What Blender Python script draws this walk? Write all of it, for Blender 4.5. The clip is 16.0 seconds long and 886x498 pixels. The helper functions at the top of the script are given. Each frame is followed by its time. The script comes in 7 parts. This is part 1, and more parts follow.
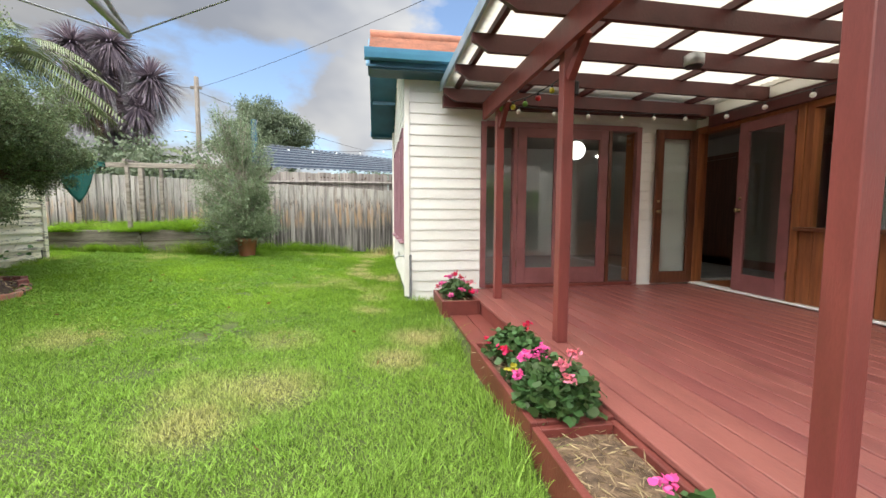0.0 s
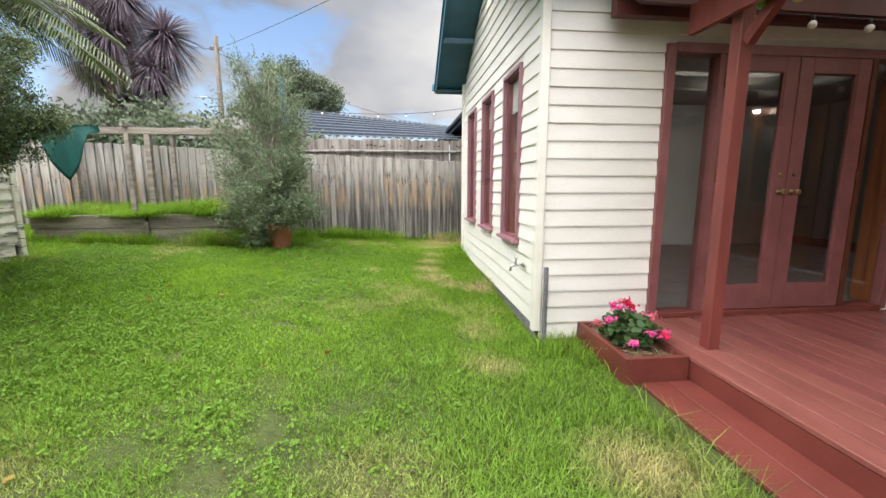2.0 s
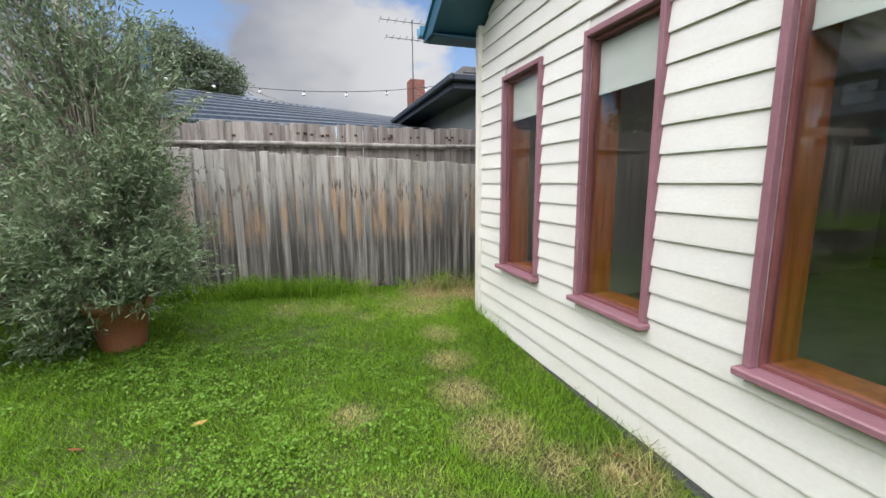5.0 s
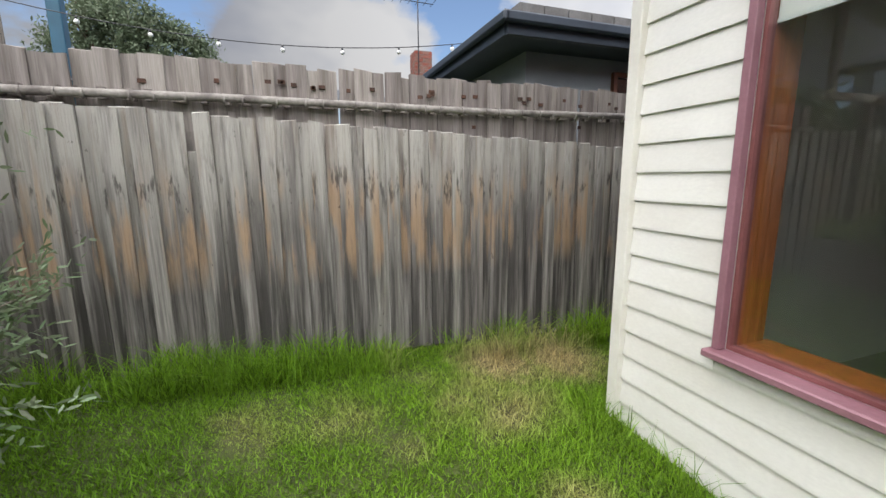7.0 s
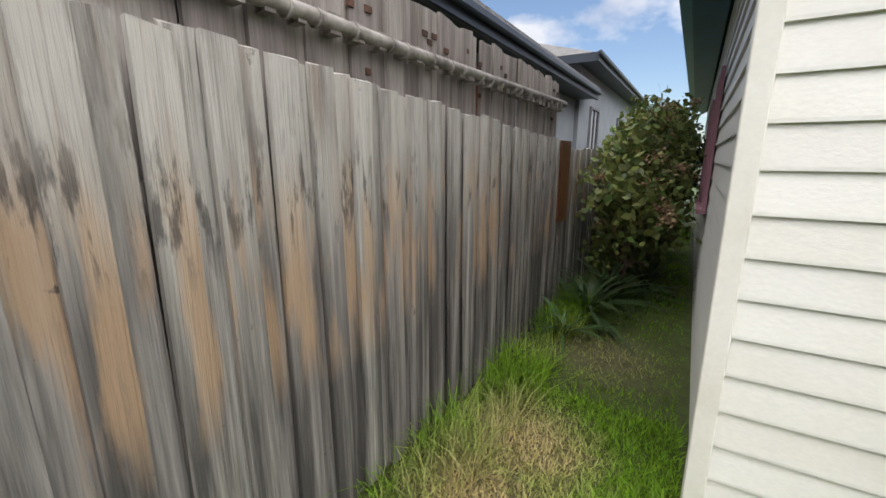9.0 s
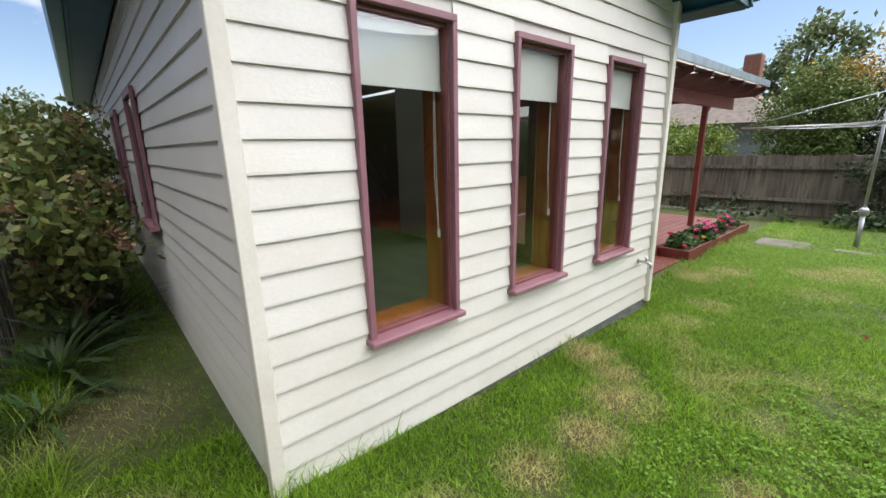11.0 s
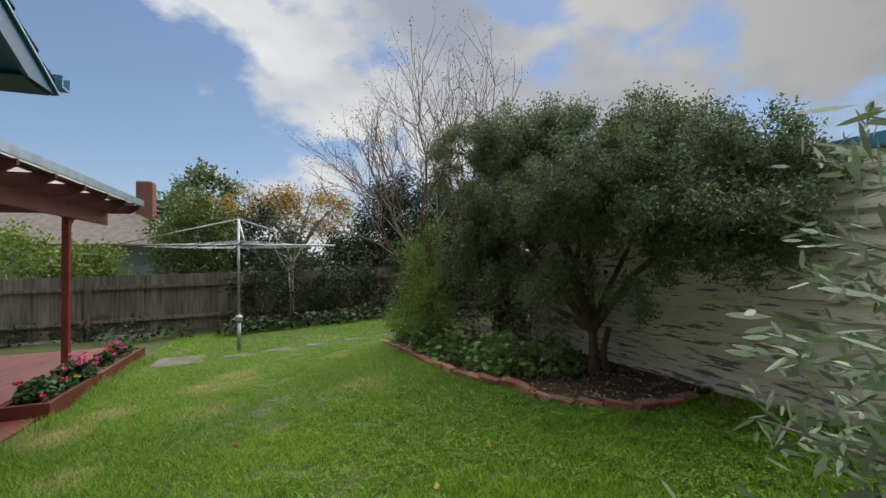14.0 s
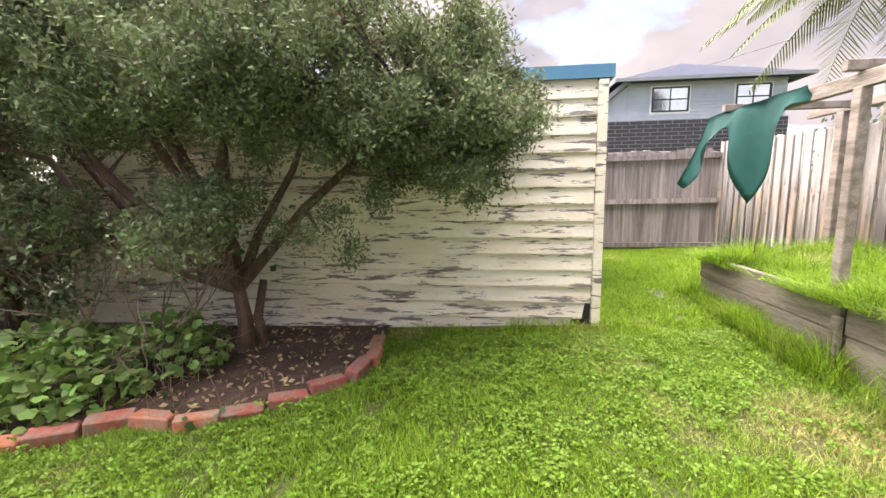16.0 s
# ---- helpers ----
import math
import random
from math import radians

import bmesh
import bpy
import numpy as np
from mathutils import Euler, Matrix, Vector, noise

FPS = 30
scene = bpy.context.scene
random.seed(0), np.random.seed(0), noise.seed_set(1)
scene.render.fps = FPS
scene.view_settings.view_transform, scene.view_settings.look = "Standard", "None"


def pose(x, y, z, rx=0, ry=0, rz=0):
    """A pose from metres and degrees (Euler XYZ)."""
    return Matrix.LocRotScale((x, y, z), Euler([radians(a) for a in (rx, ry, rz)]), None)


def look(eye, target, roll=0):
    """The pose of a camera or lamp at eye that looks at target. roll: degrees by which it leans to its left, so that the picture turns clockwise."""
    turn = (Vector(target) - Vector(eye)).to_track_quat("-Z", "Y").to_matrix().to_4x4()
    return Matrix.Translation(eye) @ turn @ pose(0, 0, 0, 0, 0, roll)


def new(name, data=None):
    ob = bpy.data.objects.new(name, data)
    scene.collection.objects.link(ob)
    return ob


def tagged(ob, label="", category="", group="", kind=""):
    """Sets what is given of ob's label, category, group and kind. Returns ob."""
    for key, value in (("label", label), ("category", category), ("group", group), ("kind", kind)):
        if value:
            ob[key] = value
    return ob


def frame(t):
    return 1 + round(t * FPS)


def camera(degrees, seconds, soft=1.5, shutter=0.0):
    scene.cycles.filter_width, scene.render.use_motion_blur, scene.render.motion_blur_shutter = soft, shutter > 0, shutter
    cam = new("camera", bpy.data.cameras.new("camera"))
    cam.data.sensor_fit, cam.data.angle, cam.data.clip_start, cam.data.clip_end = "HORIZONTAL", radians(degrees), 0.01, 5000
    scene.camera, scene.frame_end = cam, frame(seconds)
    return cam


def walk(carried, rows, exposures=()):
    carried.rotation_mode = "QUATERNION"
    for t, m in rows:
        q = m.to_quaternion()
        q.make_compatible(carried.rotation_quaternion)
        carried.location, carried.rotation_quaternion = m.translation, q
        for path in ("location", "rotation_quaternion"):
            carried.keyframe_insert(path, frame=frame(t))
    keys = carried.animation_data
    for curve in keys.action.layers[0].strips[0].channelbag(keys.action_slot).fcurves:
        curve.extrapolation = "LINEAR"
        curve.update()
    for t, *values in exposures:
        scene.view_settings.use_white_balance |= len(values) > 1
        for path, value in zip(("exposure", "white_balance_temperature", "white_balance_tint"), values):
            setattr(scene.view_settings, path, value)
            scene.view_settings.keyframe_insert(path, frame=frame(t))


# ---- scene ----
cam = camera(94.7, 16.0)
PATH = [
    (0, (0.004, -0.202, 1.307), (0.322, 1.765, 1.142), 0.2),
    (0.5, (-0.149, 0.224, 1.31), (0.075, 2.196, 1.067), 0.1),
    (1, (-0.3, 0.794, 1.32), (-0.098, 2.765, 1.044), 0.0),
    (1.5, (-0.52, 1.337, 1.394), (-0.331, 3.306, 1.097), 0.0),
    (2, (-0.702, 1.857, 1.442), (-0.492, 3.822, 1.133), 0.0),
    (2.5, (-0.848, 2.406, 1.489), (-0.578, 4.363, 1.178), -0.2),
    (3, (-0.975, 2.934, 1.535), (-0.59, 4.869, 1.21), -0.3),
    (3.5, (-1.065, 3.47, 1.565), (-0.558, 5.376, 1.231), -0.4),
    (4, (-1.155, 3.99, 1.59), (-0.583, 5.876, 1.248), -0.5),
    (4.5, (-1.19, 4.48, 1.625), (-0.578, 6.354, 1.283), -0.5),
    (5, (-1.185, 4.977, 1.646), (-0.584, 6.857, 1.324), -0.5),
    (7.5, (-1.159, 7.609, 1.617), (-0.436, 9.437, 1.252), -0.4),
    (8, (-1.124, 8.116, 1.637), (-0.101, 9.786, 1.232), -0.5),
    (10.5, (-1.233, 9.098, 1.77), (0.597, 8.453, 1.284), -1.1),
    (11, (-1.269, 9.083, 1.857), (0.202, 7.817, 1.372), -1.1),
    (11.5, (-1.298, 9.101, 1.981), (-0.257, 7.413, 1.725), -1.1),
    (12, (-1.267, 9.081, 2.087), (-0.507, 7.232, 2.139), -1.1),
    (12.5, (-1.23, 9.027, 2.133), (-0.658, 7.123, 2.355), -1.2),
    (13, (-1.274, 8.842, 2.029), (-0.895, 6.898, 2.306), -1.3),
    (13.5, (-1.425, 8.517, 1.861), (-1.483, 6.531, 2.089), -1.1),
    (14, (-1.586, 8.198, 1.755), (-2.305, 6.332, 1.806), -1.0),
    (14.5, (-1.724, 7.872, 1.737), (-3.137, 6.465, 1.59), -1.0),
    (15, (-1.83, 7.466, 1.736), (-3.625, 6.622, 1.489), -0.8),
    (15.5, (-1.913, 7.009, 1.701), (-3.838, 6.545, 1.42), -0.8),
    (16, (-1.972, 6.442, 1.647), (-3.937, 6.202, 1.364), -0.9),
]
EXPOSURES = [(0, 1.27, 6380, 9), (1.2, 1.28, 6380, 11), (2.5, 0.97, 6300, 11), (4.2, 0.72, 6100, 12), (5.2, 0.78, 6100, 12), (8, 0.66, 6250, 11), (11, 0.75, 6200, 13), (12.2, 0.38, 6100, 12), (13.0, 0.15, 6100, 10), (13.8, 0.05, 6150, 9), (14.7, 1.25, 6700, 19), (15.4, 1.92, 6850, 24), (16, 2.05, 6850, 25)]
walk(cam, [(t, look(eye, target, roll)) for t, eye, target, roll in PATH], EXPOSURES)

# ---- world and sun ----
SUN_AZ, SUN_EL = 225.0, 66.0          # degrees clockwise from +y, and above the horizon
world = bpy.data.worlds.new("sky")
scene.world = world
world.use_nodes = True
wn, wl = world.node_tree.nodes, world.node_tree.links
wn.clear()
w_out = wn.new("ShaderNodeOutputWorld")
w_bg = wn.new("ShaderNodeBackground")
w_sky = wn.new("ShaderNodeTexSky")
w_sky.sky_type, w_sky.sun_disc = "NISHITA", False
w_sky.sun_elevation, w_sky.sun_rotation = radians(SUN_EL), radians(SUN_AZ)
w_co = wn.new("ShaderNodeTexCoord")
w_map = wn.new("ShaderNodeMapping")
w_map.inputs["Scale"].default_value = (1.0, 1.0, 1.8)
w_map.inputs["Location"].default_value = (0.35, 1.9, 0.2)
w_n1 = wn.new("ShaderNodeTexNoise")
w_n1.inputs["Scale"].default_value, w_n1.inputs["Detail"].default_value, w_n1.inputs["Roughness"].default_value = 2.1, 7.0, 0.47
w_r1 = wn.new("ShaderNodeValToRGB")
w_r1.color_ramp.elements[0].position, w_r1.color_ramp.elements[1].position = 0.45, 0.515
w_n2 = wn.new("ShaderNodeTexNoise")
w_n2.inputs["Scale"].default_value, w_n2.inputs["Detail"].default_value = 2.4, 4.0
w_r2 = wn.new("ShaderNodeValToRGB")
w_r2.color_ramp.elements[0].position, w_r2.color_ramp.elements[1].position = 0.35, 0.62
w_r2.color_ramp.elements[0].color, w_r2.color_ramp.elements[1].color = (0.36, 0.38, 0.43, 1), (0.68, 0.665, 0.64, 1)
w_n1.inputs["Roughness"].default_value = 0.53
w_side, w_tone, w_cover, w_shade = wn.new("ShaderNodeVectorMath"), wn.new("ShaderNodeMapRange"), wn.new("ShaderNodeMath"), wn.new("ShaderNodeMix")
w_side.operation, w_cover.operation = "DOT_PRODUCT", "MULTIPLY_ADD"
w_side.inputs[1].default_value = (0.75, -0.5, 0.0)
w_tone.inputs[1].default_value, w_tone.inputs[2].default_value = -0.8, 0.75
w_cover.inputs[1].default_value = -0.10
w_shade.data_type, w_shade.blend_type = "RGBA", "MULTIPLY"
w_dim = wn.new("ShaderNodeMapRange")
w_dim.inputs[3].default_value, w_dim.inputs[4].default_value = 0.35, 1.25
w_shade.inputs[0].default_value = 1.0
w_base = wn.new("ShaderNodeMath")
w_base.operation, w_base.inputs[1].default_value = "ADD", 0.05
w_mul = wn.new("ShaderNodeMix")
w_mul.data_type, w_mul.blend_type = "RGBA", "MULTIPLY"
w_mul.inputs[0].default_value = 1.0
w_mul.inputs[7].default_value = (0.10, 0.10, 0.10, 1)
w_mix = wn.new("ShaderNodeMix")
w_mix.data_type = "RGBA"
for a, b in ((w_co.outputs["Generated"], w_map.inputs[0]), (w_map.outputs[0], w_n1.inputs["Vector"]), (w_map.outputs[0], w_n2.inputs["Vector"]),
             (w_co.outputs["Generated"], w_side.inputs[0]), (w_side.outputs["Value"], w_tone.inputs[0]), (w_tone.outputs[0], w_cover.inputs[0]),
             (w_n1.outputs["Fac"], w_base.inputs[0]), (w_base.outputs[0], w_cover.inputs[2]), (w_cover.outputs[0], w_r1.inputs[0]), (w_n2.outputs["Fac"], w_r2.inputs[0]),
             (w_tone.outputs[0], w_dim.inputs[0]), (w_r2.outputs[0], w_shade.inputs[6]), (w_dim.outputs[0], w_shade.inputs[7]), (w_sky.outputs[0], w_mul.inputs[6]),
             (w_r1.outputs[0], w_mix.inputs[0]), (w_mul.outputs[2], w_mix.inputs[6]), (w_shade.outputs[2], w_mix.inputs[7]),
             (w_mix.outputs[2], w_bg.inputs[0]), (w_bg.outputs[0], w_out.inputs[0])):
    wl.new(a, b)
w_bg.inputs[1].default_value = 1.0
sun = new("sun", bpy.data.lights.new("sun", "SUN"))
sun.data.energy, sun.data.angle, sun.data.color = 5.0, radians(105), (1.0, 0.965, 0.91)
saz, sel = radians(SUN_AZ), radians(SUN_EL)
sun.matrix_world = look((0, 0, 30), Vector((0, 0, 30)) - Vector((math.sin(saz) * math.cos(sel), math.cos(saz) * math.cos(sel), math.sin(sel))))


# ---- materials ----
def material(name, colour, rough=0.6, metal=0.0, second=None, scale=6.0, stretch=(1, 1, 1), grain=None, bump=0.0, bump_scale=60.0,
             per="none", vary=0.0, amount=0.5, spec=0.4, low=0.4, high=0.65, grain_amount=0.25):
    """A surface: two colours mixed by broad noise, fine grain over it, relief, and a shade that differs from piece to piece."""
    m = bpy.data.materials.new(name)
    m.use_nodes = True
    n, l = m.node_tree.nodes, m.node_tree.links
    b = n["Principled BSDF"]
    b.inputs["Roughness"].default_value, b.inputs["Metallic"].default_value = rough, metal
    b.inputs["Specular IOR Level"].default_value = spec
    co = n.new("ShaderNodeTexCoord")
    mp = n.new("ShaderNodeMapping")
    mp.inputs["Scale"].default_value = stretch
    info = n.new("ShaderNodeObjectInfo")
    geo = n.new("ShaderNodeNewGeometry")
    l.new(co.outputs["Object"], mp.inputs[0])
    rnd = info.outputs["Random"] if per == "object" else geo.outputs["Random Per Island"]
    if per != "none":
        add = n.new("ShaderNodeVectorMath")
        add.operation = "ADD"
        sc = n.new("ShaderNodeMath")
        sc.operation, sc.inputs[1].default_value = "MULTIPLY", 37.0
        l.new(rnd, sc.inputs[0])
        l.new(mp.outputs[0], add.inputs[0])
        l.new(sc.outputs[0], add.inputs[1])
        vec = add.outputs[0]
    else:
        vec = mp.outputs[0]
    n1 = n.new("ShaderNodeTexNoise")
    n1.inputs["Scale"].default_value, n1.inputs["Detail"].default_value = scale, 5.0
    l.new(vec, n1.inputs["Vector"])
    ramp = n.new("ShaderNodeMapRange")
    ramp.inputs[1].default_value, ramp.inputs[2].default_value, ramp.inputs[4].default_value = low, high, amount * 2 if amount < 0.5 else 1.0
    l.new(n1.outputs["Fac"], ramp.inputs[0])
    mix = n.new("ShaderNodeMix")
    mix.data_type = "RGBA"
    mix.inputs[6].default_value = (*colour, 1)
    mix.inputs[7].default_value = (*(second or tuple(c * 0.75 for c in colour)), 1)
    l.new(ramp.outputs[0], mix.inputs[0])
    out = mix.outputs[2]
    n2 = n.new("ShaderNodeTexNoise")
    n2.inputs["Scale"].default_value, n2.inputs["Detail"].default_value = bump_scale, 4.0
    l.new(vec, n2.inputs["Vector"])
    hsv = n.new("ShaderNodeHueSaturation")
    val = n.new("ShaderNodeMapRange")
    val.inputs[3].default_value, val.inputs[4].default_value = 1 - grain_amount, 1 + grain_amount
    val.inputs[1].default_value, val.inputs[2].default_value = 0.25, 0.75
    l.new(n2.outputs["Fac"], val.inputs[0])
    if per != "none" and vary:
        v2 = n.new("ShaderNodeMapRange")
        v2.inputs[3].default_value, v2.inputs[4].default_value = 1 - vary, 1 + vary
        l.new(rnd, v2.inputs[0])
        mm = n.new("ShaderNodeMath")
        mm.operation = "MULTIPLY"
        l.new(val.outputs[0], mm.inputs[0])
        l.new(v2.outputs[0], mm.inputs[1])
        l.new(mm.outputs[0], hsv.inputs["Value"])
        hm = n.new("ShaderNodeMapRange")
        hm.inputs[3].default_value, hm.inputs[4].default_value = 0.5 - vary * 0.06, 0.5 + vary * 0.06
        l.new(rnd, hm.inputs[0])
        l.new(hm.outputs[0], hsv.inputs["Hue"])
    else:
        l.new(val.outputs[0], hsv.inputs["Value"])
    l.new(out, hsv.inputs["Color"])
    l.new(hsv.outputs[0], b.inputs["Base Color"])
    if bump:
        bp = n.new("ShaderNodeBump")
        bp.inputs["Strength"].default_value, bp.inputs["Distance"].default_value = bump, 0.01
        l.new(n2.outputs["Fac"], bp.inputs["Height"])
        l.new(bp.outputs[0], b.inputs["Normal"])
    return m


def leaf_material(name, colour, second, vary=0.35, rough=0.5, through_light=0.25):
    m = material(name, colour, rough, second=second, scale=2.2, per="island", vary=vary, grain_amount=0.12, bump_scale=25, spec=0.35)
    n, l = m.node_tree.nodes, m.node_tree.links
    b = n["Principled BSDF"]
    col = b.inputs["Base Color"].links[0].from_socket
    tr = n.new("ShaderNodeBsdfTranslucent")
    mx = n.new("ShaderNodeMixShader")
    mx.inputs[0].default_value = through_light
    l.new(col, tr.inputs[0])
    l.new(b.outputs[0], mx.inputs[1])
    l.new(tr.outputs[0], mx.inputs[2])
    l.new(mx.outputs[0], n["Material Output"].inputs[0])
    return m


def glass_material(name, tint=(0.9, 0.93, 0.92), rough=0.02):
    m = bpy.data.materials.new(name)
    m.use_nodes = True
    n, l = m.node_tree.nodes, m.node_tree.links
    n.remove(n["Principled BSDF"])
    gl, tr, mx, fr = n.new("ShaderNodeBsdfGlossy"), n.new("ShaderNodeBsdfTransparent"), n.new("ShaderNodeMixShader"), n.new("ShaderNodeLayerWeight")
    pw, ml = n.new("ShaderNodeMath"), n.new("ShaderNodeMath")
    pw.operation, pw.inputs[1].default_value = "POWER", 4.0
    ml.operation, ml.inputs[1].default_value, ml.inputs[2].default_value = "MULTIPLY_ADD", 0.72, 0.085
    gl.inputs["Roughness"].default_value = rough
    tr.inputs[0].default_value = (*tint, 1)
    fr.inputs[0].default_value = 0.5
    l.new(fr.outputs["Facing"], pw.inputs[0])
    l.new(pw.outputs[0], ml.inputs[0])
    l.new(ml.outputs[0], mx.inputs[0])
    l.new(tr.outputs[0], mx.inputs[1])
    l.new(gl.outputs[0], mx.inputs[2])
    l.new(mx.outputs[0], n["Material Output"].inputs[0])
    return m


def glow_material(name, colour, strength):
    m = bpy.data.materials.new(name)
    m.use_nodes = True
    b = m.node_tree.nodes["Principled BSDF"]
    b.inputs["Base Color"].default_value = (*colour, 1)
    b.inputs["Emission Color"].default_value = (*colour, 1)
    b.inputs["Emission Strength"].default_value = strength
    return m


CREAM = material("cream_paint", (0.735, 0.72, 0.68), 0.45, second=(0.68, 0.655, 0.60), scale=1.6, stretch=(1, 1, 2), per="object", vary=0.03, bump=0.12, bump_scale=45, grain_amount=0.035, low=0.45, high=0.75)
CREAM_TRIM = material("cream_trim_paint", (0.75, 0.73, 0.67), 0.45, second=(0.68, 0.65, 0.58), scale=3, bump=0.1, grain_amount=0.03)
MAUVE = material("mauve_paint", (0.29, 0.145, 0.175), 0.42, second=(0.25, 0.12, 0.145), scale=5, bump=0.15, grain_amount=0.07)
DOOR_PAINT = material("dusty_pink_brown_paint", (0.225, 0.085, 0.085), 0.42, second=(0.18, 0.065, 0.065), scale=5, bump=0.15, grain_amount=0.07)
TIMBER = material("varnished_pine", (0.42, 0.13, 0.035), 0.32, second=(0.27, 0.075, 0.02), scale=3, stretch=(9, 9, 0.6), bump=0.05, bump_scale=20, grain_amount=0.15)
WALL_TIMBER = material("brown_stained_boards", (0.27, 0.095, 0.035), 0.4, second=(0.18, 0.06, 0.024), scale=3, stretch=(9, 9, 0.6), bump=0.05, bump_scale=20, grain_amount=0.15)
DARK_TIMBER = material("dark_stained_timber", (0.13, 0.045, 0.022), 0.35, second=(0.08, 0.028, 0.014), scale=3, stretch=(9, 9, 0.6), grain_amount=0.15)
DECK = material("red_deck_paint", (0.245, 0.082, 0.070), 0.38, second=(0.18, 0.057, 0.049), scale=2.2, stretch=(3, 0.7, 3), per="object", vary=0.08, bump=0.15, bump_scale=50, grain_amount=0.08)
OXIDE = material("red_oxide_paint", (0.17, 0.042, 0.032), 0.5, second=(0.12, 0.028, 0.022), scale=3, bump=0.2, grain_amount=0.08)
POST = material("post_red_brown_paint", (0.20, 0.048, 0.040), 0.42, second=(0.15, 0.036, 0.03), scale=3, stretch=(3, 3, 0.7), bump=0.15, grain_amount=0.07)
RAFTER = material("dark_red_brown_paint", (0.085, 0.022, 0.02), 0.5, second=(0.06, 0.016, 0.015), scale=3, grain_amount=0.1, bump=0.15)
TEAL = material("dark_teal_paint", (0.026, 0.10, 0.16), 0.45, second=(0.02, 0.078, 0.125), scale=4, grain_amount=0.06, bump=0.1)
TEAL_LIGHT = material("blue_gutter_paint", (0.075, 0.23, 0.35), 0.35, second=(0.065, 0.19, 0.30), scale=4, grain_amount=0.05)
FENCE_BACK = material("weathered_paling_grey", (0.30, 0.265, 0.245), 0.85, second=(0.17, 0.145, 0.13), scale=2.6, stretch=(9, 9, 0.8), per="object", vary=0.2, bump=0.4, bump_scale=18, grain_amount=0.2)
FENCE_SOUTH = material("old_grey_paling", (0.19, 0.165, 0.14), 0.9, second=(0.10, 0.085, 0.07), scale=2.6, stretch=(9, 9, 0.8), per="object", vary=0.2, bump=0.4, bump_scale=18, grain_amount=0.2)
SLEEPER = material("grey_sleeper_timber", (0.27, 0.235, 0.20), 0.9, second=(0.15, 0.125, 0.10), scale=2.2, stretch=(0.8, 7, 7), per="object", vary=0.12, bump=0.6, bump_scale=22, grain_amount=0.25)
SOIL = material("dark_soil", (0.075, 0.048, 0.032), 0.95, second=(0.045, 0.03, 0.02), scale=9, bump=0.9, bump_scale=55, grain_amount=0.4)
MULCH = material("dry_mulch", (0.17, 0.115, 0.07), 0.95, second=(0.075, 0.05, 0.032), scale=14, bump=0.9, bump_scale=60, grain_amount=0.4)
CONCRETE = material("pale_concrete", (0.19, 0.18, 0.15), 0.9, second=(0.12, 0.115, 0.09), scale=5, bump=0.3, grain_amount=0.12)
STUMP = material("grey_base_board", (0.17, 0.17, 0.18), 0.8, second=(0.11, 0.11, 0.115), scale=5, stretch=(2, 2, 6), bump=0.4, grain_amount=0.15)
BRICK = material("red_brick", (0.30, 0.105, 0.066), 0.9, second=(0.24, 0.17, 0.13), scale=11, per="object", vary=0.25, bump=0.6, bump_scale=40, grain_amount=0.2)
DARK_BRICK = material("dark_charcoal_brick", (0.055, 0.055, 0.062), 0.8, second=(0.04, 0.04, 0.045), scale=7, per="object", vary=0.2, bump=0.4, grain_amount=0.15)
DULL_CHROME = material("dull_chrome", (0.55, 0.55, 0.54), 0.3, 0.9, second=(0.4, 0.4, 0.4), scale=20)
MORTAR = material("pale_mortar", (0.30, 0.29, 0.28), 0.95, scale=8, grain_amount=0.1)
TERRACOTTA = material("terracotta", (0.36, 0.13, 0.06), 0.85, second=(0.30, 0.14, 0.09), scale=6, bump=0.3, grain_amount=0.12)
TILE = material("orange_roof_tile", (0.36, 0.15, 0.095), 0.85, second=(0.24, 0.11, 0.075), scale=5, bump=0.4, grain_amount=0.2)
GREY_TILE = material("grey_roof_tile", (0.16, 0.155, 0.15), 0.8, second=(0.11, 0.105, 0.1), scale=5, bump=0.4, grain_amount=0.2)
BROWN_TILE = material("brown_grey_roof_tile", (0.20, 0.165, 0.14), 0.85, second=(0.13, 0.11, 0.095), scale=5, bump=0.4, grain_amount=0.2)
STEEL = material("galvanised_steel", (0.48, 0.49, 0.50), 0.42, 0.8, second=(0.36, 0.37, 0.38), scale=8, grain_amount=0.1)
DARK_STEEL = material("dark_steel", (0.06, 0.06, 0.065), 0.5, 0.5, scale=8)
BRASS = material("tarnished_brass", (0.34, 0.25, 0.12), 0.38, 0.9, second=(0.2, 0.15, 0.09), scale=20)
WHITE = material("white_paint", (0.78, 0.78, 0.76), 0.5, second=(0.72, 0.72, 0.7), scale=3, grain_amount=0.03)
BLIND = material("white_blind_fabric", (0.83, 0.81, 0.78), 0.8, second=(0.77, 0.745, 0.71), scale=4, grain_amount=0.03)
CARPET = material("grey_carpet", (0.27, 0.27, 0.26), 0.95, second=(0.22, 0.22, 0.21), scale=4, bump=0.3, bump_scale=90, grain_amount=0.12)
# dimness of the rooms behind the glass is put into this plaster colour
INNER = material("dimmed_inner_plaster", (0.27, 0.245, 0.215), 0.7, second=(0.24, 0.215, 0.19), scale=2, grain_amount=0.03)
PLASTER = material("white_plaster", (0.70, 0.69, 0.66), 0.7, second=(0.64, 0.63, 0.6), scale=2, grain_amount=0.03)
CHARCOAL = material("charcoal_render", (0.22, 0.235, 0.255), 0.8, second=(0.19, 0.20, 0.22), scale=2, grain_amount=0.08, bump=0.15)
NAVY = material("dark_blue_grey_paint", (0.035, 0.045, 0.06), 0.5, second=(0.028, 0.035, 0.048), scale=3, grain_amount=0.08)
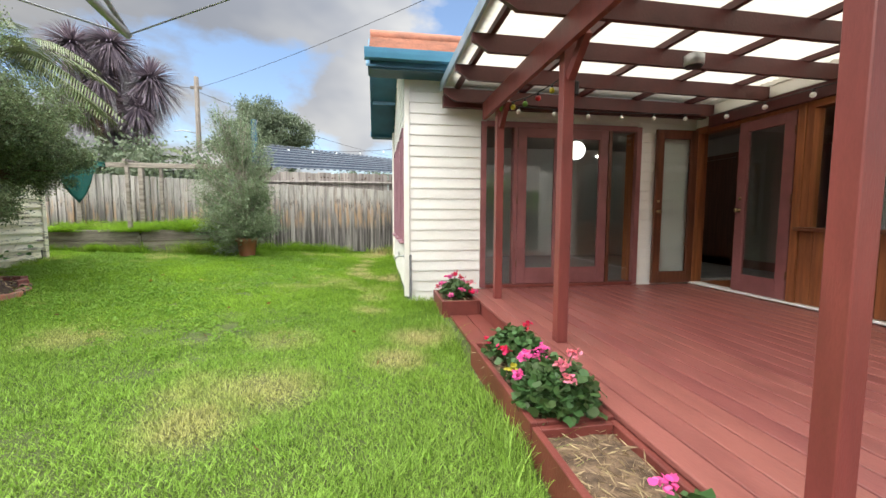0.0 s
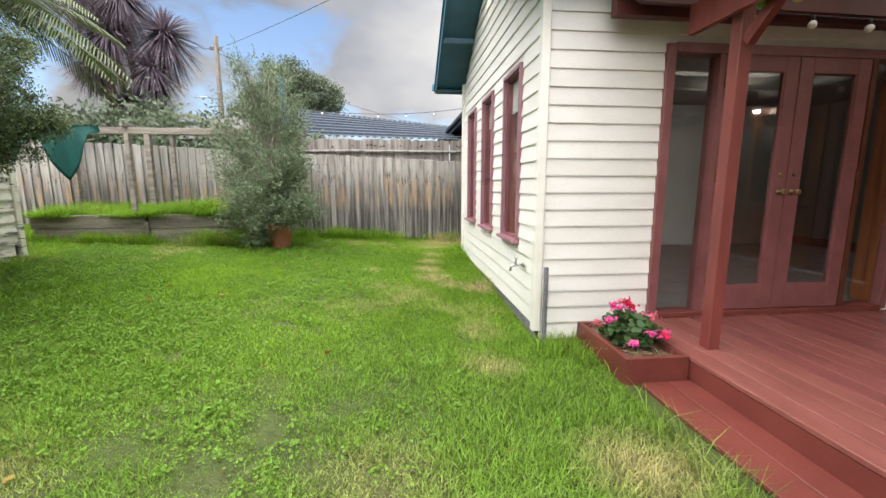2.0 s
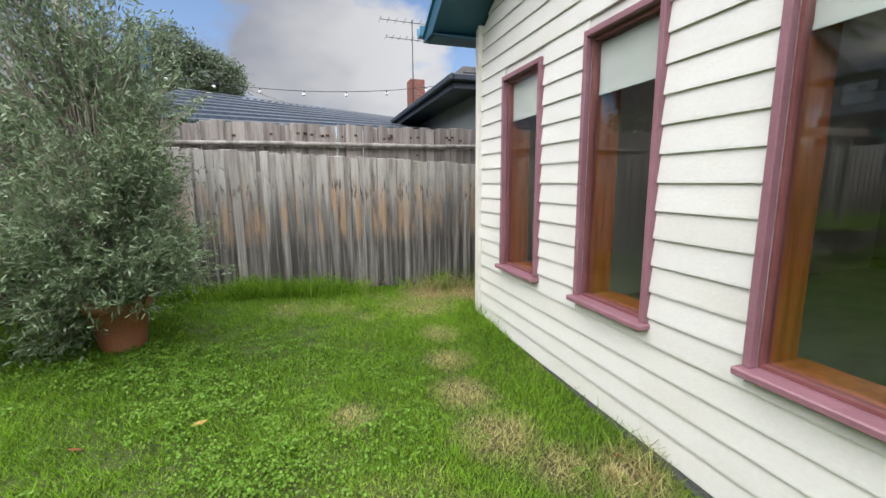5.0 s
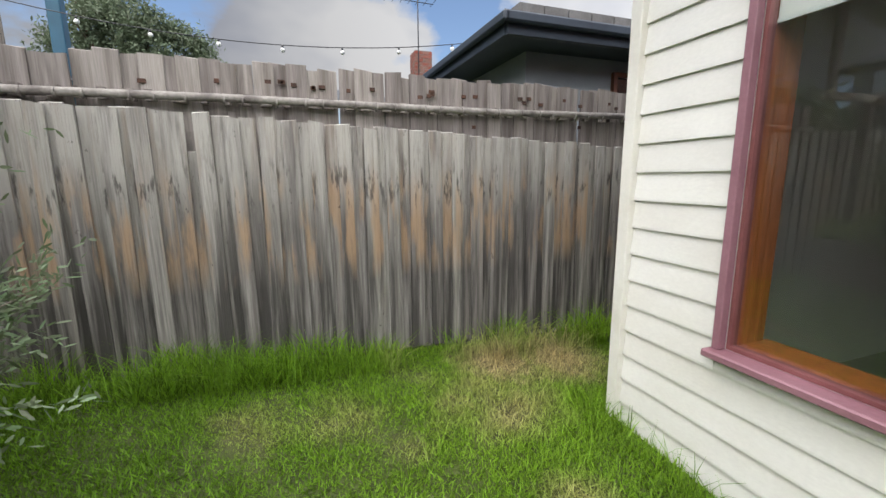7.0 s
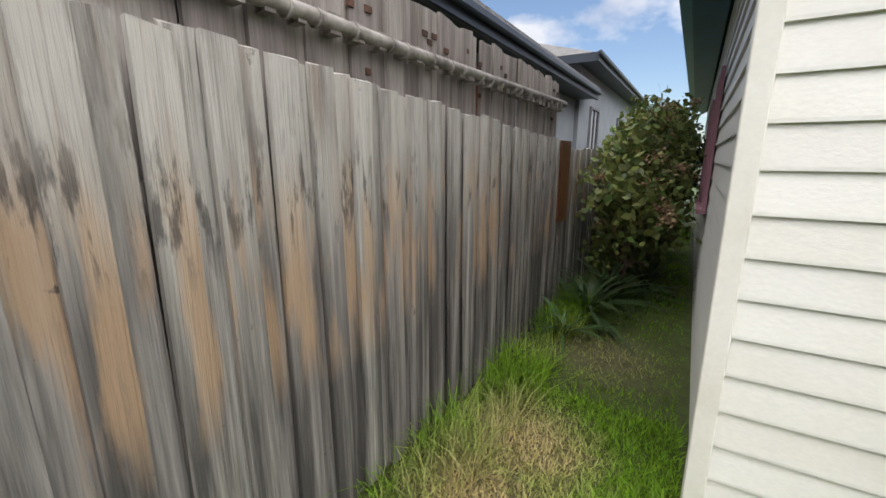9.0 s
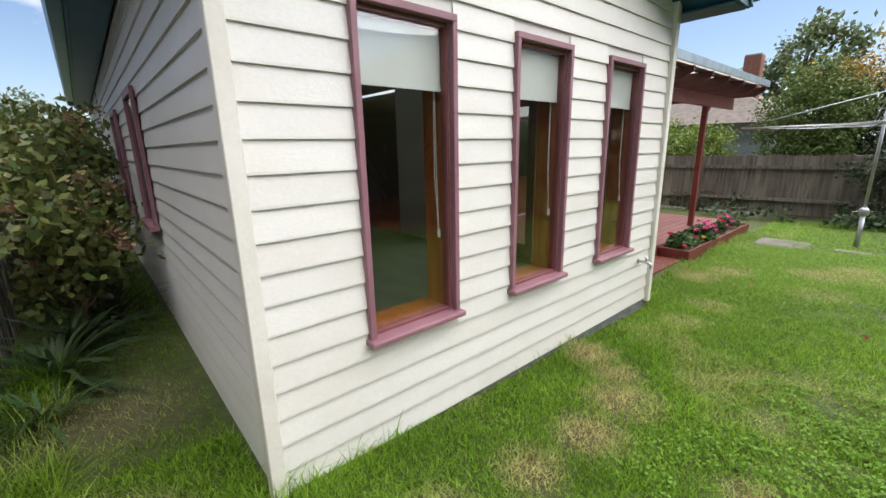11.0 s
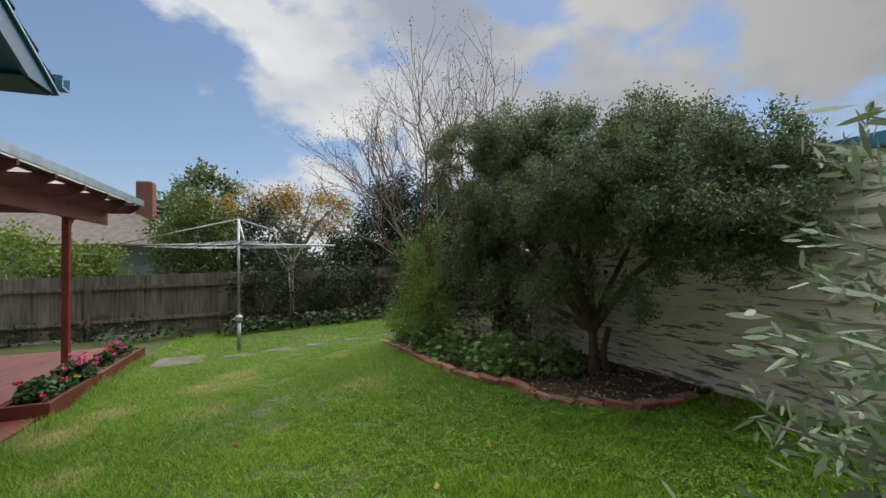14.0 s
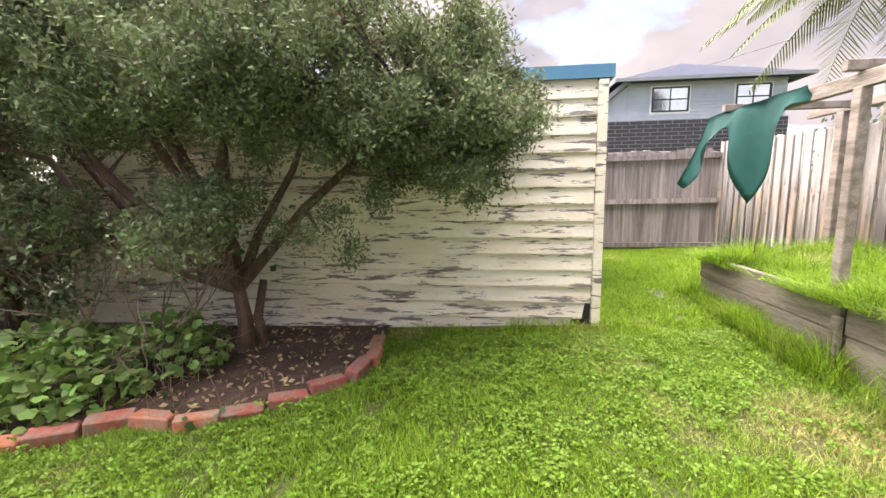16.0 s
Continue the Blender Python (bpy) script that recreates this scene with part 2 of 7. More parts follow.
NAVY_ROOF = material("dark_blue_sheet_roof", (0.03, 0.042, 0.062), 0.8, second=(0.022, 0.032, 0.048), scale=2, grain_amount=0.08, spec=0.08)
PALE_BLUE = material("pale_grey_blue_weatherboard", (0.44, 0.48, 0.54), 0.6, second=(0.40, 0.44, 0.5), scale=2, grain_amount=0.04)
BLUE_ROOF = material("blue_grey_sheet_roof", (0.058, 0.068, 0.095), 0.85, second=(0.05, 0.06, 0.085), scale=2, grain_amount=0.06, spec=0.08)
SHADE_CLOTH = material("green_shade_cloth", (0.015, 0.125, 0.105), 0.75, second=(0.012, 0.10, 0.085), scale=6, bump=0.4, bump_scale=120, grain_amount=0.1)
BARK = material("brown_bark", (0.13, 0.085, 0.06), 0.9, second=(0.07, 0.045, 0.034), scale=5, stretch=(4, 4, 1), bump=0.8, bump_scale=30, grain_amount=0.3)
PALE_BARK = material("pale_grey_bark", (0.34, 0.29, 0.245), 0.9, second=(0.22, 0.18, 0.15), scale=5, stretch=(4, 4, 1), bump=0.6, bump_scale=30, grain_amount=0.25)
TWIG = material("grey_brown_twig", (0.20, 0.145, 0.12), 0.85, second=(0.13, 0.09, 0.075), scale=6, grain_amount=0.2)
PLASTIC_DARK = material("black_plastic", (0.02, 0.02, 0.022), 0.4, scale=8)
GLASS = glass_material("window_glass")
OLIVE_LEAF = leaf_material("olive_leaf", (0.13, 0.18, 0.085), (0.25, 0.30, 0.19), 0.4, 0.45)
MALLOW_LEAF = leaf_material("mallow_leaf", (0.165, 0.28, 0.065), (0.11, 0.20, 0.05), 0.4, 0.55)
BUSH_LEAF = leaf_material("dark_bush_leaf", (0.115, 0.155, 0.07), (0.20, 0.235, 0.11), 0.55, 0.6)
LIME_LEAF = leaf_material("lime_shrub_leaf", (0.21, 0.28, 0.045), (0.13, 0.19, 0.035), 0.35)
GERANIUM_LEAF = leaf_material("geranium_leaf", (0.065, 0.125, 0.035), (0.04, 0.085, 0.025), 0.35)
HEDGE_LEAF = leaf_material("hedge_leaf", (0.060, 0.095, 0.036), (0.036, 0.062, 0.024), 0.45)
GARDEN_LEAF = leaf_material("dense_garden_leaf", (0.038, 0.060, 0.024), (0.025, 0.042, 0.018), 0.4)
FAR_LEAF = leaf_material("far_tree_leaf", (0.15, 0.185, 0.11), (0.11, 0.14, 0.085), 0.3, 0.6)
ROUND_LEAF = leaf_material("round_tree_leaf", (0.095, 0.15, 0.035), (0.15, 0.19, 0.045), 0.35)
YELLOW_LEAF = leaf_material("yellow_autumn_leaf", (0.42, 0.27, 0.05), (0.30, 0.20, 0.06), 0.35)
RUST_LEAF = leaf_material("rust_leaf", (0.30, 0.09, 0.045), (0.2, 0.075, 0.04), 0.35)
PURPLE_LEAF = leaf_material("purple_strap_leaf", (0.17, 0.13, 0.17), (0.25, 0.20, 0.22), 0.5, 0.55)
PALM_LEAF = leaf_material("palm_leaf", (0.10, 0.135, 0.05), (0.16, 0.18, 0.08), 0.35)
PINK = leaf_material("pink_petal", (0.72, 0.06, 0.28), (0.78, 0.16, 0.42), 0.2, 0.5)
CRIMSON = leaf_material("crimson_petal", (0.70, 0.012, 0.075), (0.6, 0.02, 0.1), 0.2, 0.5)
SALMON = leaf_material("pale_pink_petal", (0.75, 0.25, 0.32), (0.7, 0.15, 0.22), 0.25, 0.5)


def peeled_material():
    """Cream paint that flakes off grey boards in long patches."""
    m = material("peeling_cream_paint", (0.80, 0.75, 0.62), 0.7, second=(0.72, 0.65, 0.51), scale=3, stretch=(1, 1, 3), per="object", vary=0.07, bump=0.25, bump_scale=30, grain_amount=0.06)
    n, l = m.node_tree.nodes, m.node_tree.links
    b = n["Principled BSDF"]
    col = b.inputs["Base Color"].links[0].from_socket
    co, mp, info = n.new("ShaderNodeTexCoord"), n.new("ShaderNodeMapping"), n.new("ShaderNodeObjectInfo")
    mp.inputs["Scale"].default_value = (1, 1.9, 16)
    add, sc = n.new("ShaderNodeVectorMath"), n.new("ShaderNodeMath")
    sc.operation, sc.inputs[1].default_value = "MULTIPLY", 53.0
    n1 = n.new("ShaderNodeTexNoise")
    n1.inputs["Scale"].default_value, n1.inputs["Detail"].default_value, n1.inputs["Roughness"].default_value = 1.5, 9.0, 0.72
    rp = n.new("ShaderNodeValToRGB")
    rp.color_ramp.elements[0].position, rp.color_ramp.elements[1].position = 0.55, 0.562
    mx = n.new("ShaderNodeMix")
    mx.data_type = "RGBA"
    n3 = n.new("ShaderNodeTexNoise")
    n3.inputs["Scale"].default_value = 30.0
    grey = n.new("ShaderNodeValToRGB")
    grey.color_ramp.elements[0].color, grey.color_ramp.elements[1].color = (0.10, 0.09, 0.085, 1), (0.30, 0.27, 0.24, 1)
    for a, c in ((co.outputs["Object"], mp.inputs[0]), (mp.outputs[0], add.inputs[0]), (info.outputs["Random"], sc.inputs[0]), (sc.outputs[0], add.inputs[1]),
                 (add.outputs[0], n1.inputs["Vector"]), (n1.outputs["Fac"], rp.inputs[0]), (rp.outputs[0], mx.inputs[0]), (col, mx.inputs[6]),
                 (add.outputs[0], n3.inputs["Vector"]), (n3.outputs["Fac"], grey.inputs[0]), (grey.outputs[0], mx.inputs[7]), (mx.outputs[2], b.inputs["Base Color"])):
        l.new(a, c)
    return m


PEELED = peeled_material()


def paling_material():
    """Grey weathered timber: pale and dark streaks down the grain, tan heartwood showing, blackish streaks thickest low
    down.
    """
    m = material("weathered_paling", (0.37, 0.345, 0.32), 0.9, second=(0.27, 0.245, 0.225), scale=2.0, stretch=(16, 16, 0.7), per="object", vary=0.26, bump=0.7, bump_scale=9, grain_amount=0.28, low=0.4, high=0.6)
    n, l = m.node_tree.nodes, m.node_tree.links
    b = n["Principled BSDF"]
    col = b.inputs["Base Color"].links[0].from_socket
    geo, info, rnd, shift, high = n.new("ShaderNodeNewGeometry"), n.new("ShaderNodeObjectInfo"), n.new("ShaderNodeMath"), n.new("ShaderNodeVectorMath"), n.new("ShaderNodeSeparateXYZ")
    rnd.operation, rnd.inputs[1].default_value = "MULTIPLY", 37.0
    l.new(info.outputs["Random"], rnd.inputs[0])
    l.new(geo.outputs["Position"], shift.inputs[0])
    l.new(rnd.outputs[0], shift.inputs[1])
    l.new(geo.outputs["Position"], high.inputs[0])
    # blackish streaks thin out above 0.95, pale ones set in above 1.35
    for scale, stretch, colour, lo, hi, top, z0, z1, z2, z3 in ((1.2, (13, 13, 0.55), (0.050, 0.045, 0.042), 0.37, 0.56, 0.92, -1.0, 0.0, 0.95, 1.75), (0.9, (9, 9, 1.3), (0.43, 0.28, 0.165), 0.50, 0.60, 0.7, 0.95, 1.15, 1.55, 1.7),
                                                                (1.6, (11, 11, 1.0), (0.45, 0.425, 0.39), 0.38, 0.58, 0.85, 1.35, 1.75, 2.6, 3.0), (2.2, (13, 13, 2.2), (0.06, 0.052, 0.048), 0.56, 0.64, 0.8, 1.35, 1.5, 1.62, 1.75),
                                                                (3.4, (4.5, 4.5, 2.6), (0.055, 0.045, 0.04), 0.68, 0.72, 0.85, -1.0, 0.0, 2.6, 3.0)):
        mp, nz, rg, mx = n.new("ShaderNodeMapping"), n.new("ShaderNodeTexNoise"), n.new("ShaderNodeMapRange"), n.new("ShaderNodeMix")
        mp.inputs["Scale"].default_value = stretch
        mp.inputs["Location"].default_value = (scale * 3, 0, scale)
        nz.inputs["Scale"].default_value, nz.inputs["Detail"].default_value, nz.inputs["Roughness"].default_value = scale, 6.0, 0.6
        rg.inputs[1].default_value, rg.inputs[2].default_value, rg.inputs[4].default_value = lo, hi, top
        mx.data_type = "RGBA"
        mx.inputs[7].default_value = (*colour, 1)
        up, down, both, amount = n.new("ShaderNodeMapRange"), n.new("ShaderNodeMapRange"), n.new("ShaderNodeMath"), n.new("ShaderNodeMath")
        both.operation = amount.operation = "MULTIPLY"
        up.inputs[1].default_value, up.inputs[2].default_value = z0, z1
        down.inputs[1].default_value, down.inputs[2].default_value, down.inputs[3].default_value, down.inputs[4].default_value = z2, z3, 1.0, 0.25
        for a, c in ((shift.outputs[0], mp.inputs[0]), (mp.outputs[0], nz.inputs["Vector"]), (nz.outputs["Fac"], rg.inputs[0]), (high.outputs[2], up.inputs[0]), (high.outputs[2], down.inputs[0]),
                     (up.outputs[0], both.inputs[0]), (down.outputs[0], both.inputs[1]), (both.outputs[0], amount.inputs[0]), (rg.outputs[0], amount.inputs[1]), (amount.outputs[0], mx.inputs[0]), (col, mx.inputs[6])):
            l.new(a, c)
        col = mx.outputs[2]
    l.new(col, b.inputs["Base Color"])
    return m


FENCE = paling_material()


def sheet_material():
    m = material("translucent_roof_sheet", (0.72, 0.70, 0.60), 0.4, second=(0.60, 0.57, 0.46), scale=2, grain_amount=0.05)
    n, l = m.node_tree.nodes, m.node_tree.links
    b = n["Principled BSDF"]
    tr, mx = n.new("ShaderNodeBsdfTranslucent"), n.new("ShaderNodeMixShader")
    tr.inputs[0].default_value = (0.90, 0.84, 0.72, 1)
    mx.inputs[0].default_value = 0.36
    l.new(b.outputs[0], mx.inputs[1])
    l.new(tr.outputs[0], mx.inputs[2])
    l.new(mx.outputs[0], n["Material Output"].inputs[0])
    return m


SHEET = sheet_material()


def lawn_material(name, blades):
    """Grass: greens that drift from patch to patch, with dry straw-coloured patches and bare spots."""
    m = bpy.data.materials.new(name)
    m.use_nodes = True
    n, l = m.node_tree.nodes, m.node_tree.links
    b = n["Principled BSDF"]
    b.inputs["Roughness"].default_value, b.inputs["Specular IOR Level"].default_value = 0.55, 0.3
    geo = n.new("ShaderNodeNewGeometry")
    n1, n2, n3 = (n.new("ShaderNodeTexNoise") for _ in range(3))
    for k, (s, d) in zip((n1, n2, n3), ((0.55, 3.0), (1.1, 5.0), (14.0, 4.0))):
        k.inputs["Scale"].default_value, k.inputs["Detail"].default_value = s, d
        l.new(geo.outputs["Position"], k.inputs["Vector"])
    green = n.new("ShaderNodeValToRGB")
    e = green.color_ramp.elements
    e[0].position, e[1].position = 0.34, 0.66
    e[0].color, e[1].color = ((0.126, 0.238, 0.015, 1), (0.220, 0.370, 0.026, 1))
    l.new(n1.outputs["Fac"], green.inputs[0])
    # mown paler towards the south, deep green beside the house's north end
    sep, tone, soft = n.new("ShaderNodeSeparateXYZ"), n.new("ShaderNodeMapRange"), n.new("ShaderNodeMix")
    l.new(geo.outputs["Position"], sep.inputs[0])
    l.new(sep.outputs[1], tone.inputs[0])
    tone.inputs[1].default_value, tone.inputs[2].default_value, tone.inputs[3].default_value, tone.inputs[4].default_value = 1.5, 6.0, 0.75, 0.0
    soft.data_type = "RGBA"
    soft.inputs[7].default_value = (0.255, 0.390, 0.08, 1)
    l.new(tone.outputs[0], soft.inputs[0])
    l.new(green.outputs[0], soft.inputs[6])
    dry = n.new("ShaderNodeValToRGB")
    dry.color_ramp.elements[0].position, dry.color_ramp.elements[1].position = 0.58, 0.76
    dry.color_ramp.elements[1].color = (0.75, 0.75, 0.75, 1)
    l.new(n2.outputs["Fac"], dry.inputs[0])
    mx = n.new("ShaderNodeMix")
    mx.data_type = "RGBA"
    mx.inputs[7].default_value = (0.52, 0.44, 0.22, 1)
    mask = dry.outputs[0]
    for cx, cy, r, dryness in ((0.15, 2.9, 0.32, 0.75), (0.38, 3.4, 0.36, 0.75), (-0.05, 5.1, 0.25, 0.5), (0.18, 6.35, 0.24, 0.9), (-2.4, 3.4, 0.4, 0.5), (-0.95, 2.0, 0.35, 0.6), (-0.65, 2.4, 0.4, 0.55),
                               (-0.8, 3.4, 0.35, 0.4), (0.05, 9.38, 0.40, 1.0), (0.48, 9.33, 0.42, 1.0), (-0.2, 8.2, 0.22, 0.6), (-0.28, 7.7, 0.22, 0.7), (-0.33, 7.25, 0.25, 0.75), (-0.3, 6.8, 0.28, 0.75), (-0.1, 6.5, 0.22, 0.7),
                               (-0.4, 9.0, 0.18, 0.8), (-1.05, 7.13, 0.17, 0.9), (-0.75, 8.72, 0.16, 0.6), (-3.9, 7.98, 0.5, 0.9), (-4.55, 6.1, 0.25, 0.5), (-6.1, 8.0, 0.3, 0.6), (1.6, 9.2, 0.5, 0.6)):
        off, ln, rg, bigger = n.new("ShaderNodeVectorMath"), n.new("ShaderNodeVectorMath"), n.new("ShaderNodeMapRange"), n.new("ShaderNodeMath")
        warp = n.new("ShaderNodeMath")
        off.operation, ln.operation, bigger.operation, warp.operation = "SUBTRACT", "LENGTH", "MAXIMUM", "MULTIPLY_ADD"
        off.inputs[1].default_value = (cx, cy, 0.3)
        warp.inputs[1].default_value, warp.inputs[2].default_value = 0.9 * r, -0.45 * r
        rg.inputs[1].default_value, rg.inputs[2].default_value, rg.inputs[3].default_value, rg.inputs[4].default_value = r * 0.35, r * 1.05, dryness, 0.0
        add = n.new("ShaderNodeMath")
        l.new(geo.outputs["Position"], off.inputs[0])
        l.new(off.outputs[0], ln.inputs[0])
        l.new(n3.outputs["Fac"], warp.inputs[0])
        l.new(ln.outputs["Value"], add.inputs[0])
        l.new(warp.outputs[0], add.inputs[1])
        l.new(add.outputs[0], rg.inputs[0])
        l.new(rg.outputs[0], bigger.inputs[0])
        l.new(mask, bigger.inputs[1])
        mask = bigger.outputs[0]
    l.new(mask, mx.inputs[0])
    l.new(soft.outputs[2], mx.inputs[6])
    hsv = n.new("ShaderNodeHueSaturation")
    vr = n.new("ShaderNodeMapRange")
    if blades:
        l.new(geo.outputs["Random Per Island"], vr.inputs[0])
        vr.inputs[3].default_value, vr.inputs[4].default_value = 0.42, 1.7
    else:
        l.new(n3.outputs["Fac"], vr.inputs[0])
        vr.inputs[1].default_value, vr.inputs[2].default_value = 0.3, 0.7
        vr.inputs[3].default_value, vr.inputs[4].default_value = 0.5, 1.0
        earth = n.new("ShaderNodeMix")
        earth.data_type = "RGBA"
        earth.inputs[0].default_value, earth.inputs[7].default_value = 0.72, (0.048, 0.036, 0.025, 1)
        l.new(mx.outputs[2], earth.inputs[6])
        clods, relief = n.new("ShaderNodeTexNoise"), n.new("ShaderNodeBump")
        clods.inputs["Scale"].default_value, clods.inputs["Detail"].default_value = 60.0, 6.0
        relief.inputs["Strength"].default_value, relief.inputs["Distance"].default_value = 1.0, 0.02
        l.new(geo.outputs["Position"], clods.inputs["Vector"])
        l.new(clods.outputs["Fac"], relief.inputs["Height"])
        l.new(relief.outputs[0], b.inputs["Normal"])
        mx = earth
    l.new(vr.outputs[0], hsv.inputs["Value"])
    l.new(mx.outputs[2], hsv.inputs["Color"])
    l.new(hsv.outputs[0], b.inputs["Base Color"])
    if blades:
        tr, ms = n.new("ShaderNodeBsdfTranslucent"), n.new("ShaderNodeMixShader")
        ms.inputs[0].default_value = 0.5
        l.new(hsv.outputs[0], tr.inputs[0])
        l.new(b.outputs[0], ms.inputs[1])
        l.new(tr.outputs[0], ms.inputs[2])
        l.new(ms.outputs[0], n["Material Output"].inputs[0])
    return m


LAWN, BLADE = lawn_material("lawn_ground", False), lawn_material("grass_blade", True)


# ---- building tools ----
def part(name, bm, mat, parent=None, label=""):
    """One mesh object from a bmesh or a mesh, under a thing or a part."""
    if isinstance(bm, bmesh.types.BMesh):
        me = bpy.data.meshes.new(name)
        bm.to_mesh(me)
        bm.free()
    else:
        me = bm
    if mat and not me.materials:
        me.materials.append(mat)
    ob = new(name, me)
    if parent:
        ob.parent = parent
        at = parent.location.copy()
        if parent.parent:
            at = Vector((0, 0, 0)) if parent.type == "MESH" else at
        ob.matrix_parent_inverse = Matrix.Translation(-at)
    if label:
        ob["label"] = label
    return ob


def thing(name, at, label, category, group="", kind=""):
    ob = new(name)
    ob.location = at
    ob.empty_display_size = 0.2
    return tagged(ob, label, category, group, kind)


def structure(name, label, category):
    return tagged(new(name), label, category, kind="structure")


def box(bm, x0, x1, y0, y1, z0, z1, bevel=0.0):
    vs = [bm.verts.new(p) for p in ((x0, y0, z0), (x1, y0, z0), (x1, y1, z0), (x0, y1, z0), (x0, y0, z1), (x1, y0, z1), (x1, y1, z1), (x0, y1, z1))]
    fs = [bm.faces.new([vs[i] for i in f]) for f in ((3, 2, 1, 0), (4, 5, 6, 7), (0, 1, 5, 4), (1, 2, 6, 5), (2, 3, 7, 6), (3, 0, 4, 7))]
    if bevel:
        es = list({e for f in fs for e in f.edges})
        bmesh.ops.bevel(bm, geom=es, offset=bevel, segments=1, affect="EDGES")
    return vs


def boxes(*specs, bevel=0.0):
    bm = bmesh.new()
    for s in specs:
        box(bm, *s, bevel=bevel)
    return bm


def bar(bm, a, b, w, h, up=(0, 0, 1), bevel=0.0):
    """A squared bar from a to b, w wide across and h deep along up."""
    a, b = Vector(a), Vector(b)
    d = (b - a).normalized()
    side = d.cross(Vector(up)).normalized()
    u = side.cross(d).normalized()
    vs = [bm.verts.new(p + side * sx * w / 2 + u * su * h / 2) for p in (a, b) for sx, su in ((-1, -1), (1, -1), (1, 1), (-1, 1))]
    fs = [bm.faces.new([vs[i] for i in f]) for f in ((3, 2, 1, 0), (4, 5, 6, 7), (0, 1, 5, 4), (1, 2, 6, 5), (2, 3, 7, 6), (3, 0, 4, 7))]
    if bevel:
        bmesh.ops.bevel(bm, geom=list({e for f in fs for e in f.edges}), offset=bevel, segments=1, affect="EDGES")


def tube(bm, pts, radii, sides=6, cap=True):
    """A round tube along points, with a radius at each."""
    pts = [Vector(p) for p in pts]
    if not hasattr(radii, "__len__"):
        radii = [radii] * len(pts)
    rings = []
    ref = Vector((0.31, 0.17, 0.93))
    for i, p in enumerate(pts):
        d = (pts[min(i + 1, len(pts) - 1)] - pts[max(i - 1, 0)]).normalized()
        s = d.cross(ref)
        s = s.normalized() if s.length > 1e-3 else d.cross(Vector((1, 0, 0))).normalized()
        u = s.cross(d)
        rings.append([bm.verts.new(p + (s * math.cos(k * math.tau / sides) + u * math.sin(k * math.tau / sides)) * radii[i]) for k in range(sides)])
    for r0, r1 in zip(rings, rings[1:]):
        for k in range(sides):
            f = bm.faces.new((r0[k], r0[(k + 1) % sides], r1[(k + 1) % sides], r1[k]))
            f.smooth = True
    if cap:
        bm.faces.new(rings[0][::-1])
        bm.faces.new(rings[-1])


def lathe(bm, profile, sides=20, at=(0, 0, 0)):
    rings = [[bm.verts.new((at[0] + r * math.cos(k * math.tau / sides), at[1] + r * math.sin(k * math.tau / sides), at[2] + z)) for k in range(sides)] for r, z in profile]
    for r0, r1 in zip(rings, rings[1:]):
        for k in range(sides):
            f = bm.faces.new((r0[k], r0[(k + 1) % sides], r1[(k + 1) % sides], r1[k]))
            f.smooth = True
    bm.faces.new(rings[0][::-1])
    bm.faces.new(rings[-1])


def ball(bm, at, r, sx=1, sy=1, sz=1, seg=12):
    bmesh.ops.create_uvsphere(bm, u_segments=seg, v_segments=max(6, seg // 2), radius=r, matrix=Matrix.LocRotScale(at, None, (sx, sy, sz)))
    for f in bm.faces:
        f.smooth = True


def mesh_from(verts, faces, name="mesh"):
    """A mesh from an (n, 3) array of corners and an (m, k) array of faces."""
    me = bpy.data.meshes.new(name)
    verts, faces = np.asarray(verts, np.float32), np.asarray(faces, np.int32)
    k = faces.shape[1]
    me.vertices.add(len(verts))
    me.vertices.foreach_set("co", verts.ravel())
    me.loops.add(faces.size)
    me.loops.foreach_set("vertex_index", faces.ravel())
    me.polygons.add(len(faces))
    me.polygons.foreach_set("loop_start", np.arange(0, faces.size, k, dtype=np.int32))
    me.update(calc_edges=True)
    return me


def leaves(centres, length, width, rng, droop=0.0, toward=None, full=False):
    """Leaves as kite-shaped blades, one at each centre, turned at random or along toward."""
    c = np.asarray(centres, float)
    n = len(c)
    d = rng.normal(size=(n, 3)) if toward is None else np.asarray(toward, float) + rng.normal(size=(n, 3)) * 0.45
    d[:, 2] -= droop
    d /= np.linalg.norm(d, axis=1, keepdims=True) + 1e-9
    s = np.cross(d, rng.normal(size=(n, 3)))
    s /= np.linalg.norm(s, axis=1, keepdims=True) + 1e-9
    ln = length * rng.uniform(0.6, 1.25, (n, 1))
    wd = width * rng.uniform(0.7, 1.2, (n, 1))
    if full:
        v = np.empty((n, 6, 3))
        for k, (q, w) in enumerate(((0, 0.12), (0.4, 0.5), (0.8, 0.36), (1.0, 0), (0.8, -0.36), (0.4, -0.5))):
            v[:, k] = c + d * ln * q + s * wd * w
        return mesh_from(v.reshape(-1, 3), np.arange(n * 6).reshape(n, 6), "leaves")
    v = np.empty((n, 4, 3))
    v[:, 0], v[:, 1], v[:, 2], v[:, 3] = c, c + d * ln * 0.45 + s * wd / 2, c + d * ln, c + d * ln * 0.45 - s * wd / 2
    f = np.arange(n * 4).reshape(n, 4)
    return mesh_from(v.reshape(-1, 3), f, "leaves")


